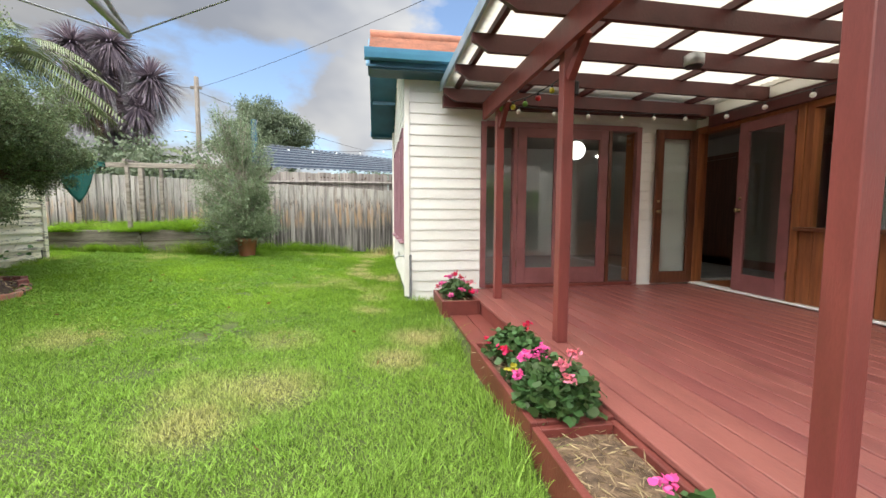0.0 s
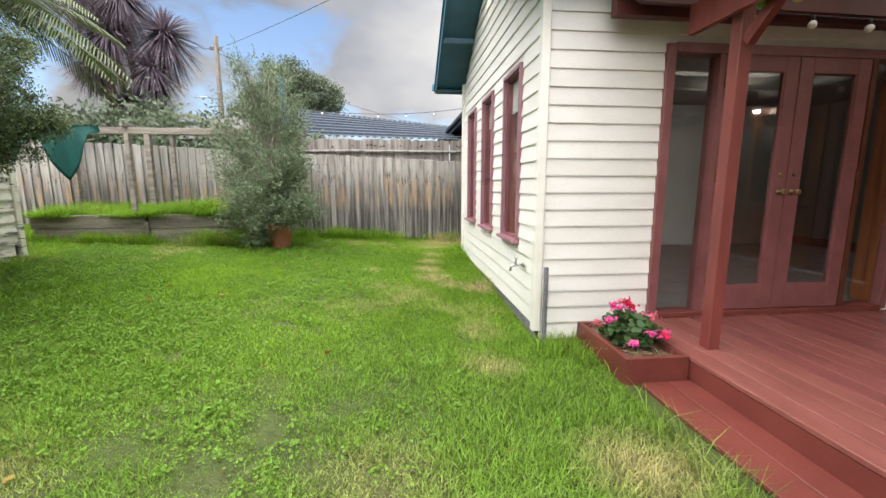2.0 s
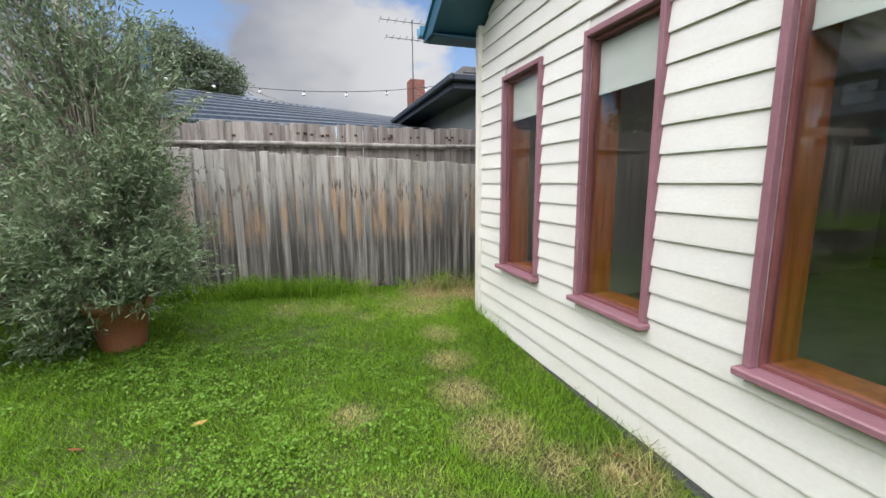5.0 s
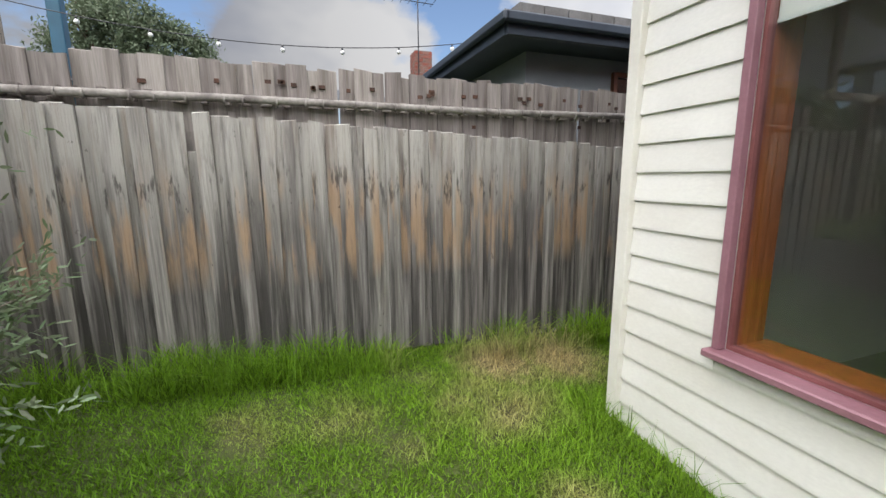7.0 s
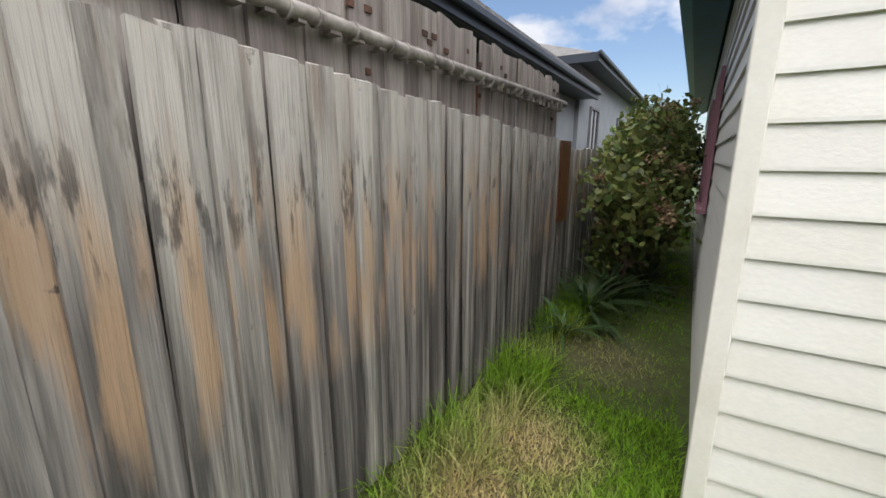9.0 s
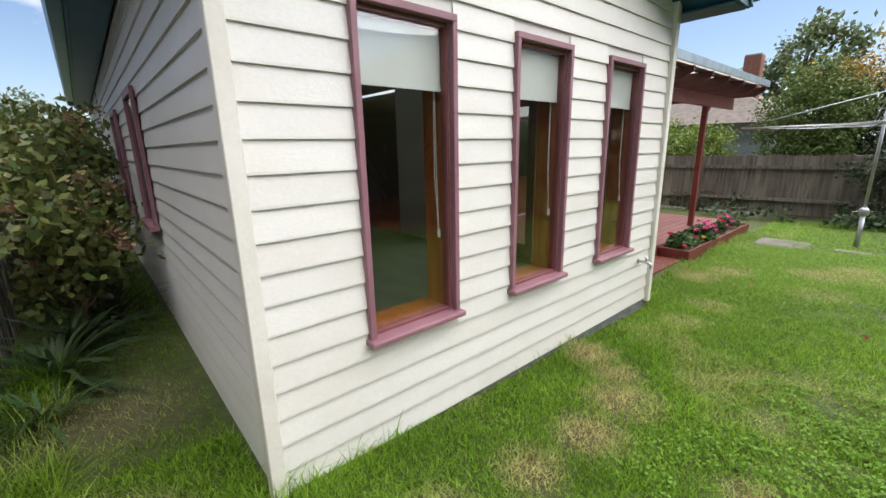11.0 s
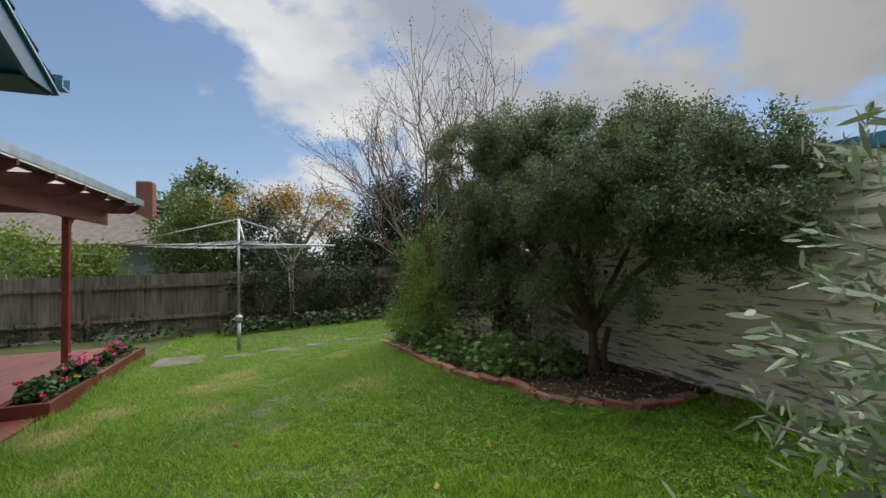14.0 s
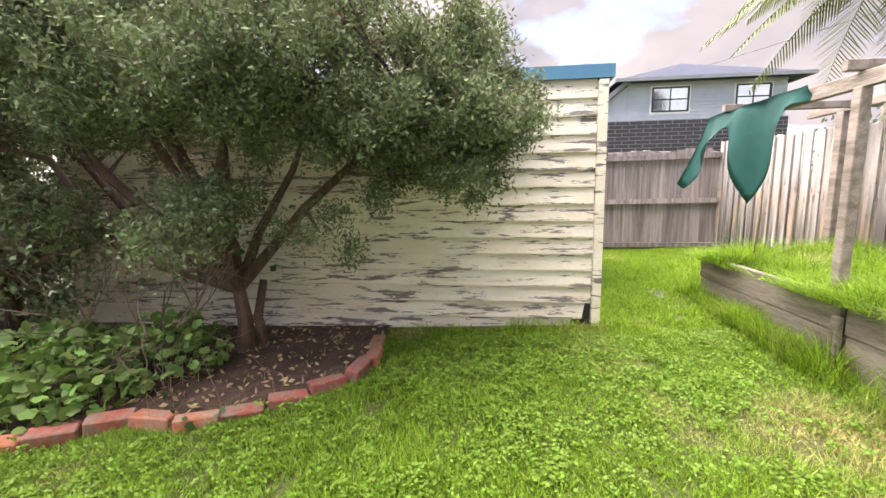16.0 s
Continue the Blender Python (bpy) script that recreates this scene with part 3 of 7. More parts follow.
def clump_points(blobs, per_m3, rng, clump=0.16, spread=0.11, hollow=0.45):
    """Points for leaves: clumps placed through ellipsoids, thicker towards the skin, leaves scattered round each clump."""
    out = []
    for (cx, cy, cz), (rx, ry, rz) in blobs:
        vol = 4.19 * rx * ry * rz
        k = max(6, int(vol / clump ** 3 * 0.16))
        d = rng.normal(size=(k, 3))
        d /= np.linalg.norm(d, axis=1, keepdims=True)
        r = hollow + (0.98 - hollow) * rng.random((k, 1)) ** 0.6
        r *= 1 + 0.10 * np.sin(d[:, :1] * 6 + cx) * np.cos(d[:, 1:2] * 5 + cy) + rng.normal(size=(k, 1)) * 0.03
        ctr = d * r * np.array((rx, ry, rz)) + np.array((cx, cy, cz))
        m = max(4, int(vol * per_m3 / k))
        out.append((ctr[:, None, :] + rng.normal(size=(k, m, 3)) * spread).reshape(-1, 3))
    return np.concatenate(out)


def ground_z(x, y):
    """The lie of the land: rising gently to the north and west."""
    xs, ys = min(max(x, -7.0), 0.4), min(max(y, -4.0), 10.0)
    return 0.215 + (0.037 if ys > 4.9 else 0.012) * (ys - 4.9) - 0.05 * xs


def limbs(bm, start, reach, rng, levels=3, radius=0.05, spread=0.7, kids=4, sides=5, up=0.5):
    """Branches that fork from a start point; returns the tips."""
    tips = []

    def grow(p, d, length, r, lev):
        pts, q = [p], p
        for i in range(3):
            d = (d + Vector(rng.normal(size=3)) * 0.16 + Vector((0, 0, up * 0.08))).normalized()
            q = q + d * length / 3
            pts.append(q)
        tube(bm, pts, [r, r * 0.85, r * 0.7, r * 0.5], sides if lev > 1 else 4, cap=False)
        if lev <= 0:
            tips.append(q)
            return
        for k in range(kids):
            base = pts[-1] if k < 2 else pts[2]
            nd = (d + Vector(rng.normal(size=3)) * spread + Vector((0, 0, up * 0.35))).normalized()
            grow(base, nd, length * rng.uniform(0.6, 0.85), r * 0.52, lev - 1)

    grow(Vector(start[0]), Vector(start[1]).normalized(), reach, radius, levels)
    return tips


# ---- ground ----
def build_ground():
    xs = np.unique(np.concatenate([np.array((-900, -400, -150, -60, -30, -20, -14)), np.arange(-10, 6.01, 0.2), np.array((8, 12, 20, 40, 150, 400, 900))]))
    ys = np.unique(np.concatenate([np.array((-900, -400, -150, -60, -30, -15, -9)), np.arange(-5, 11.01, 0.2), np.array((14, 20, 40, 90, 200, 500, 900))]))
    v = [(x, y, ground_z(x, y) + (0.004 * noise.noise(Vector((x * 0.9, y * 0.9, 0))) if -9 < x < 5 and -4.5 < y < 10.5 else -0.02)) for y in ys for x in xs]
    nx = len(xs)
    f = [(j * nx + i, j * nx + i + 1, (j + 1) * nx + i + 1, (j + 1) * nx + i) for j in range(len(ys) - 1) for i in range(nx - 1)]
    me = mesh_from(v, f, "ground")
    me.polygons.foreach_set("use_smooth", np.ones(len(f), bool))
    tagged(part("ground", me, LAWN), "green lawn ground with dry straw patches", "ground", kind="structure")


build_ground()

# ---- the weatherboard house ----
WX, Y0, Y1 = 0.37, 4.92, 8.67                     # west face, south face, north face
RIDGE_Y, SOFFIT0, SLOPE = 6.80, 3.02, 0.53
BASE, PITCH = 0.3145, 0.132
WINDOWS = [(5.49, 6.00), (6.555, 7.07), (7.60, 8.13)]
WIN_Z0, WIN_Z1 = 0.945, 2.45


def rake_z(y):
    return SOFFIT0 + SLOPE * ((y - Y0) if y < RIDGE_Y else (2 * RIDGE_Y - y - Y0 + (Y1 - 2 * RIDGE_Y + Y0) * (y - RIDGE_Y) / (Y1 - RIDGE_Y)))


def rake_y(z):
    k = max(0.0, (z - SOFFIT0) / SLOPE)
    return Y0 + k, Y1 - k * (Y1 - RIDGE_Y) / (RIDGE_Y - Y0)


wall_west = structure("wall_west", "cream weatherboard gable wall with three tall windows", "wall")


def gable_core():
    bm = bmesh.new()
    cols = [Y0 + 0.02]
    for a, b in WINDOWS:
        cols += [a, b]
    cols.append(Y1 - 0.02)
    x0, x1 = WX + 0.02, WX + 0.11
    for i in range(0, len(cols), 2):
        box(bm, x0, x1, cols[i], cols[i + 1], 0.2, WIN_Z1)
    for a, b in WINDOWS:
        box(bm, x0, x1, a, b, 0.2, WIN_Z0)
    for z0 in np.arange(WIN_Z1, 4.0, 0.25):
        ya, yb = rake_y(z0 + 0.25)
        if yb > ya:
            box(bm, x0, x1, max(ya, Y0 + 0.02), min(yb, Y1 - 0.02), z0, z0 + 0.25)
    return bm


part("wall_core", gable_core(), PLASTER, wall_west)


def board_mesh(axis, face, a0, a1, b0, b1, z0, z1, sign, lap=0.019, thin=0.004):
    """A weatherboard: thick at its lower edge. a0..a1 at the foot, b0..b1 at the head."""
    bm = bmesh.new()
    prof = ((0.0, z0), (-lap, z0), (-lap, z0 + 0.012), (-thin, z1), (0.0, z1))
    ends = []
    for lo, hi in ((a0, b0), (a1, b1)):
        row = []
        for off, z in prof:
            t = (z - z0) / (z1 - z0)
            along = lo + (hi - lo) * t
            p = (face + 0.02 * sign + off * sign, along, z) if axis == "y" else (along, face + 0.02 * sign + off * sign, z)
            row.append(bm.verts.new(p))
        ends.append(row)
    n = len(prof)
    for k in range(n):
        bm.faces.new((ends[0][k], ends[0][(k + 1) % n], ends[1][(k + 1) % n], ends[1][k]))
    bm.faces.new(ends[0][::-1])
    bm.faces.new(ends[1])
    bmesh.ops.recalc_face_normals(bm, faces=bm.faces)
    return bm


def spans(lo, hi, holes):
    out, at = [], lo
    for a, b in sorted(holes):
        if b <= lo or a >= hi:
            continue
        if a > at:
            out.append((at, a))
        at = max(at, b)
    if hi > at:
        out.append((at, hi))
    return out


def clad_west():
    z = BASE
    while z < 4.0:
        z1 = z + PITCH + 0.012
        ya0, yb0 = rake_y(z + 0.02)
        ya1, yb1 = rake_y(z1 + 0.02)
        if yb0 - ya0 < 0.1:
            break
        holes = [(a - 0.031, b + 0.031) for a, b in WINDOWS] if z > WIN_Z0 - 0.12 and z < WIN_Z1 + 0.01 else []
        for s0, s1 in spans(max(ya0, Y0), min(yb0, Y1), holes):
            t0 = max(ya1, Y0) if s0 == max(ya0, Y0) else s0
            t1 = min(yb1, Y1) if s1 == min(yb0, Y1) else s1
            if t1 > t0:
                part("weatherboard", board_mesh("y", WX, s0, s1, t0, t1, z, z1, 1), CREAM, wall_west)
        if holes and z < WIN_Z0 - 0.05:
            for s0, s1 in holes:
                part("weatherboard", board_mesh("y", WX, s0 + 0.001, s1 - 0.001, s0 + 0.001, s1 - 0.001, z, WIN_Z0 - 0.03, 1), CREAM, wall_west)
        z += PITCH


clad_west()
part("corner_stop", boxes((WX - 0.03, WX + 0.035, Y0 - 0.03, Y0 + 0.035, BASE - 0.03, 3.1), bevel=0.004), CREAM_TRIM, wall_west)
part("corner_stop", boxes((WX - 0.03, WX + 0.035, Y1 - 0.035, Y1 + 0.03, BASE - 0.03, 3.1), bevel=0.004), CREAM_TRIM, wall_west)
part("base_board", boxes((WX + 0.012, WX + 0.04, Y0 + 0.02, Y1 - 0.02, 0.12, BASE - 0.004)), STUMP, wall_west, "grey weathered base board")

wall_north = structure("wall_north", "cream weatherboard side wall along the narrow passage", "wall")
part("wall_core", boxes((WX + 0.03, 14.0, Y1 - 0.11, Y1 - 0.02, 0.2, 3.1)), PLASTER, wall_north)
zz = BASE
while zz < 3.0:
    part("weatherboard", board_mesh("x", Y1, WX + 0.035, 14.0, WX + 0.035, 14.0, zz, zz + PITCH + 0.012, -1), CREAM, wall_north)
    zz += PITCH
part("base_board", boxes((WX + 0.04, 14.0, Y1 - 0.04, Y1 - 0.012, 0.12, BASE - 0.004)), STUMP, wall_north)


def mauve_window_north(x0, x1, z0, z1):
    w = structure("window_north", "mauve framed window in the side wall", "window")
    y = Y1 + 0.006
    part("window_frame", boxes((x0 - 0.05, x0, y, y + 0.03, z0, z1 + 0.05), (x1, x1 + 0.05, y, y + 0.03, z0, z1 + 0.05), (x0, x1, y, y + 0.03, z1, z1 + 0.05)), MAUVE, w)
    part("window_sill", boxes((x0 - 0.07, x1 + 0.07, y, y + 0.07, z0 - 0.04, z0)), MAUVE, w)
    part("pane", boxes((x0, x1, y + 0.004, y + 0.010, z0, z1)), DARK_GLASS, w)


DARK_GLASS = material("dark_reflecting_glass", (0.02, 0.022, 0.025), 0.05, spec=0.8, grain_amount=0.02)
mauve_window_north(2.95, 3.5, 1.25, 2.32)
mauve_window_north(5.0, 5.7, 1.15, 2.30)

# south face beside and above the french doors, then the recess to the deck's inner corner
DX0, DX1, DZ0, DZ1 = 1.335, 3.52, 0.37, 2.49       # the glazed door set
EX = 4.37                                          # east face of the deck's recess
wall_south = structure("wall_south", "cream weatherboard wall round the glazed doors", "wall")
part("wall_core", boxes((WX + 0.03, DX0, Y0 + 0.02, Y0 + 0.11, 0.2, 3.05), (DX1, EX + 0.2, Y0 + 0.02, Y0 + 0.11, 0.2, 3.05), (DX0, DX1, Y0 + 0.02, Y0 + 0.11, DZ1, 3.05), (DX0, DX1, Y0 + 0.02, Y0 + 0.11, 0.2, DZ0)), PLASTER, wall_south)
zz, S_PITCH = 0.079, 0.1305
while zz < 2.98:
    hole = [(DX0 - 0.012, DX1 + 0.012)] if zz < DZ1 - 0.02 else []
    for s0, s1 in spans(WX + 0.035, EX, hole):
        part("weatherboard", board_mesh("x", Y0, s0, s1, s0, s1, zz, zz + S_PITCH + 0.012, 1), CREAM, wall_south)
    zz += S_PITCH


def tall_window(k, y0, y1):
    w = structure(f"window_{k}", "tall mauve framed window with varnished pine reveal", "window")
    x = WX - 0.012
    f = 0.031
    part("window_frame", boxes((x - 0.012, x + 0.028, y0 - f, y0, WIN_Z0, WIN_Z1), (x - 0.012, x + 0.028, y1, y1 + f, WIN_Z0, WIN_Z1),
                               (x - 0.012, x + 0.028, y0 - f, y1 + f, WIN_Z1, WIN_Z1 + 0.035), bevel=0.003), MAUVE, w)
    part("window_sill", boxes((x - 0.05, x + 0.09, y0 - f - 0.015, y1 + f + 0.015, WIN_Z0 - 0.034, WIN_Z0 - 0.002), bevel=0.006), MAUVE, w)
    part("sash", boxes((x + 0.03, x + 0.07, y0, y0 + 0.014, WIN_Z0, WIN_Z1), (x + 0.03, x + 0.07, y1 - 0.014, y1, WIN_Z0, WIN_Z1),
                       (x + 0.03, x + 0.07, y0 + 0.014, y1 - 0.014, WIN_Z1 - 0.022, WIN_Z1), (x + 0.03, x + 0.07, y0 + 0.014, y1 - 0.014, WIN_Z0, WIN_Z0 + 0.016)), DOOR_PAINT, w)
    part("reveal", boxes((x + 0.07, x + 0.24, y0 - 0.02, y0 + 0.004, WIN_Z0, WIN_Z1), (x + 0.07, x + 0.24, y1 - 0.004, y1 + 0.02, WIN_Z0, WIN_Z1),
                         (x + 0.07, x + 0.24, y0, y1, WIN_Z1 - 0.004, WIN_Z1 + 0.02)), TIMBER, w, "orange varnished pine reveal")
    part("inner_sill", boxes((x + 0.07, x + 0.27, y0, y1, WIN_Z0 - 0.02, WIN_Z0 + 0.006)), TIMBER, w, "orange varnished pine inner sill")
    p = part("pane", boxes((x + 0.048, x + 0.054, y0 + 0.012, y1 - 0.012, WIN_Z0 + 0.014, WIN_Z1 - 0.02)), GLASS, w)
    p.visible_shadow = False
    b = thing("roller_blind", (x + 0.12, (y0 + y1) / 2, WIN_Z1 - 0.03), "white roller blind drawn part way down behind the glass", "blind", "blinds of the tall windows")
    part("fabric", boxes((x + 0.080, x + 0.084, y0 + 0.012, y1 - 0.012, WIN_Z1 - 0.30, WIN_Z1 - 0.03)), BLIND, b)
    bm = bmesh.new()
    tube(bm, [(x + 0.105, y0 + 0.012, WIN_Z1 - 0.045), (x + 0.105, y1 - 0.012, WIN_Z1 - 0.045)], 0.02, 10)
    part("roller", bm, BLIND, b)
    part("bottom_bar", boxes((x + 0.076, x + 0.088, y0 + 0.012, y1 - 0.012, WIN_Z1 - 0.315, WIN_Z1 - 0.30)), WHITE, b)
    bm = bmesh.new()
    tube(bm, [(x + 0.125, y0 + 0.02, WIN_Z1 - 0.05), (x + 0.12, y0 + 0.03, WIN_Z0 + 0.75), (x + 0.10, y0 + 0.026, WIN_Z0 + 0.45), (x + 0.125, y0 + 0.012, WIN_Z0 + 0.75), (x + 0.13, y0 + 0.012, WIN_Z1 - 0.05)], 0.003, 4)
    part("cord", bm, WHITE, b)
    bm = bmesh.new()
    lathe(bm, ((0.004, 0.05), (0.009, 0.04), (0.011, 0.0), (0.006, -0.004)), 8, (x + 0.10, y0 + 0.026, WIN_Z0 + 0.42))
    part("cord_weight", bm, WHITE, b)


for k, (a, b) in enumerate(WINDOWS):
    tall_window(k + 1, a, b)


# ---- roof of the gabled room ----
def roof_profile(y):
    return rake_z(y) if Y0 <= y <= Y1 else (SOFFIT0 + SLOPE * (y - Y0) if y < Y0 else SOFFIT0 - SLOPE * (y - Y1))


APEX = rake_z(RIDGE_Y)
EAVE_Y0, EAVE_Y1, BARGE_X = 4.56, 8.98, -0.055
EAVE_Z = 2.955
house_roof = structure("roof", "orange tiled gable roof with dark teal barge boards and eaves", "roof")


def slope_slab(y_low, x0, x1, lift0, lift1):
    """A sloping slab from the ridge down to y_low, between two heights above the soffit line."""
    bm = bmesh.new()
    zl = roof_profile(y_low)
    sg = 1 if y_low > RIDGE_Y else -1
    def low(lift):
        # the underside stops level at the boxed eave
        if zl + lift >= EAVE_Z:
            return [(y_low, zl + lift)]
        yk = RIDGE_Y + sg * (APEX + lift - EAVE_Z) / (APEX - zl) * abs(y_low - RIDGE_Y)
        return [(yk, EAVE_Z), (y_low, EAVE_Z)]
    prof = [(RIDGE_Y, APEX + lift0)] + low(lift0) + (low(lift1)[::-1] if zl + lift1 > EAVE_Z else low(lift1)[:1]) + [(RIDGE_Y, APEX + lift1)]
    if zl + lift1 <= EAVE_Z:
        prof = [(RIDGE_Y, APEX + lift0), low(lift0)[0], low(lift1)[0], (RIDGE_Y, APEX + lift1)]
    r = [[bm.verts.new((x, a, b)) for a, b in prof] for x in (x0, x1)]
    n = len(prof)
    for k in range(n):
        bm.faces.new((r[0][k], r[0][(k + 1) % n], r[1][(k + 1) % n], r[1][k]))
    bm.faces.new(r[0][::-1])
    bm.faces.new(r[1])
    bmesh.ops.recalc_face_normals(bm, faces=bm.faces)
    return bm


for yl in (EAVE_Y0, EAVE_Y1):
    part("soffit", slope_slab(yl, BARGE_X, 14.0, 0.0, 0.03), TEAL, house_roof, "dark teal painted soffit lining")
    part("barge_board", slope_slab(yl, BARGE_X - 0.025, BARGE_X, -0.05, 0.13), TEAL, house_roof, "dark teal barge board")
    part("barge_cap", slope_slab(yl, BARGE_X - 0.045, BARGE_X + 0.06, 0.13, 0.15), TEAL_LIGHT, house_roof)
part("eave_lining", boxes((BARGE_X, 13.0, EAVE_Y0 + 0.03, Y0 - 0.03, EAVE_Z - 0.012, EAVE_Z + 0.003), (BARGE_X, 13.0, Y1 + 0.03, EAVE_Y1 - 0.03, EAVE_Z - 0.012, EAVE_Z + 0.003)), TEAL, house_roof)
for yy in (5.75, 7.85):
    part("eave_bracket", boxes((BARGE_X, WX, yy - 0.025, yy + 0.025, roof_profile(yy) - 0.07, roof_profile(yy) - 0.004)), TEAL, house_roof)


def tile_slope(y_low):
    """Courses of rolled tiles, each lapping the one below."""
    sgn = 1 if y_low > RIDGE_Y else -1
    run = abs(y_low - RIDGE_Y) + 0.05
    zl = roof_profile(y_low)
    rise = APEX - zl
    courses, nx = 9, 220
    xs = np.linspace(BARGE_X - 0.02, 13.0, nx)
    wave = 0.018 * np.abs(np.sin(xs * math.pi / 0.15))
    v, f = [], []
    for c in range(courses):
        for t, lift in ((c / courses, 0.035), ((c + 1.06) / courses, 0.0)):
            d = run * (1 - t)
            z = zl + rise * t + 0.165 + lift
            y = RIDGE_Y + sgn * d
            v += [(x, y, z + w) for x, w in zip(xs, wave)]
        b = c * 2 * nx
        f += [(b + i, b + i + 1, b + nx + i + 1, b + nx + i) for i in range(nx - 1)]
        if c:
            p = b - nx
            f += [(p + i, p + i + 1, b + i + 1, b + i) for i in range(nx - 1)]
    return mesh_from(v, f, "tiles")


for yl in (EAVE_Y0, EAVE_Y1):
    tagged(part("roof_tiles", tile_slope(yl), TILE, house_roof, "weathered orange rolled clay tiles"), kind="stuff")
bm = bmesh.new()
tube(bm, [(x, RIDGE_Y, APEX + 0.20) for x in np.linspace(BARGE_X - 0.02, 13, 12)], 0.09, 10)
part("ridge_cap", bm, TILE, house_roof)


def gutter(y, sign):
    bm = bmesh.new()
    z = 3.02
    pr = [(0, 0.09), (0, 0.0), (sign * 0.10, 0.0), (sign * 0.115, 0.05), (sign * 0.125, 0.10), (sign * 0.115, 0.10), (sign * 0.10, 0.012), (sign * 0.012, 0.012), (sign * 0.012, 0.09)]
    rings = [[bm.verts.new((x, y + a, z + b)) for a, b in pr] for x in (BARGE_X - 0.06, 13.0)]
    n = len(pr)
    for k in range(n):
        bm.faces.new((rings[0][k], rings[0][(k + 1) % n], rings[1][(k + 1) % n], rings[1][k]))
    bm.faces.new(rings[0][::-1])
    bm.faces.new(rings[1])
    bmesh.ops.recalc_face_normals(bm, faces=bm.faces)
    return bm


part("gutter", gutter(EAVE_Y0, -1), TEAL_LIGHT, house_roof, "blue painted metal gutter")
part("gutter", gutter(EAVE_Y1, 1), TEAL_LIGHT, house_roof, "blue painted metal gutter")
part("fascia", boxes((BARGE_X, 13.0, EAVE_Y0 + 0.004, EAVE_Y0 + 0.03, EAVE_Z + 0.004, EAVE_Z + 0.17)), TEAL, house_roof)
part("fascia", boxes((BARGE_X, 13.0, EAVE_Y1 - 0.03, EAVE_Y1 - 0.004, EAVE_Z + 0.004, EAVE_Z + 0.17)), TEAL, house_roof)

# floodlight under the gable
fl = thing("floodlight", (0.33, 6.84, 3.86), "small white floodlight switched on under the gable", "light")
part("bracket", boxes((0.30, WX, 6.82, 6.86, 3.87, 3.90)), WHITE, fl)
bm = bmesh.new()
lathe(bm, ((0.02, 0.05), (0.045, 0.03), (0.05, -0.01), (0.047, -0.012)), 14, (0.27, 6.84, 3.86))
part("housing", bm, WHITE, fl)
bm = bmesh.new()
ball(bm, (0.27, 6.84, 3.845), 0.04, 1, 1, 0.6)
part("bulb", bm, glow_material("lamp_glow", (1.0, 0.93, 0.78), 110), fl)

# ---- rooms behind the glass ----
room_floor = tagged(part("floor", boxes((WX + 0.11, 9.0, Y0 + 0.11, Y1 - 0.11, 0.30, 0.40)), CARPET), "grey carpeted floor of the back room", "floor", kind="structure")
tagged(part("ceiling", boxes((WX + 0.11, 9.0, Y0 + 0.11, Y1 - 0.11, 2.78, 2.84)), INNER), "plaster ceiling darkened to a dim beige", "ceiling", kind="structure")
tagged(part("wall_room_east", boxes((6.4, 6.5, Y0 + 0.11, Y1 - 0.11, 0.40, 2.78)), INNER), "plaster inner wall darkened to a dim beige", "wall", kind="structure")
tagged(part("wall_room_lining", boxes((WX + 0.112, WX + 0.125, Y0 + 0.11, 5.45, 0.40, 2.78), (WX + 0.112, WX + 0.125, 8.17, Y1 - 0.11, 0.40, 2.78)), INNER), "plaster inner wall lining darkened to a dim beige", "wall", kind="structure")
tagged(part("baseboard", boxes((6.375, 6.397, Y0 + 0.11, Y1 - 0.11, 0.402, 0.55)), DARK_TIMBER), "dark stained timber skirting board", "baseboard", kind="structure")
idoor = structure("door_inner", "dark stained timber inner doorway", "door")
part("door_frame", boxes((6.36, 6.397, 6.2, 6.28, 0.40, 2.45), (6.36, 6.397, 7.02, 7.10, 0.40, 2.45), (6.36, 6.397, 6.28, 7.02, 2.37, 2.45)), DARK_TIMBER, idoor)
part("door_leaf", boxes((6.375, 6.397, 6.285, 7.015, 0.405, 2.365)), DARK_TIMBER, idoor)
tagged(part("floor_kitchen", boxes((EX + 0.02, 9.0, -0.4, Y0 + 0.02, 0.30, 0.38)), TIMBER), "varnished timber floor of the kitchen", "floor", kind="structure")
tagged(part("ceiling_kitchen", boxes((EX + 0.10, 9.0, -0.4, Y0 + 0.02, 2.70, 2.76)), INNER), "plaster ceiling darkened to a dim beige", "ceiling", kind="structure")
tagged(part("wall_kitchen_east", boxes((9.0, 9.1, -0.5, Y1, 0.2, 3.0)), INNER), "plaster inner wall darkened to a dim beige", "wall", kind="structure")
tagged(part("wall_kitchen_south", boxes((EX, 9.1, -0.6, -0.5, 0.2, 3.05)), CREAM), "cream painted end wall", "wall", kind="structure")

pend = thing("pendant_lamp", (3.72, 7.12, 2.78), "lit white globe pendant lamp hanging from the ceiling", "lamp")
bm = bmesh.new()
ball(bm, (3.72, 7.12, 2.53), 0.17, seg=20)
part("globe", bm, glow_material("globe_glow", (1.0, 0.96, 0.88), 2.2), pend)
bm = bmesh.new()
tube(bm, [(3.72, 7.12, 2.69), (3.72, 7.12, 2.78)], 0.006, 6)
part("cord", bm, WHITE, pend)
bm = bmesh.new()
lathe(bm, ((0.05, 0.0), (0.05, -0.02), (0.01, -0.04)), 14, (3.72, 7.12, 2.78))
part("ceiling_rose", bm, WHITE, pend)

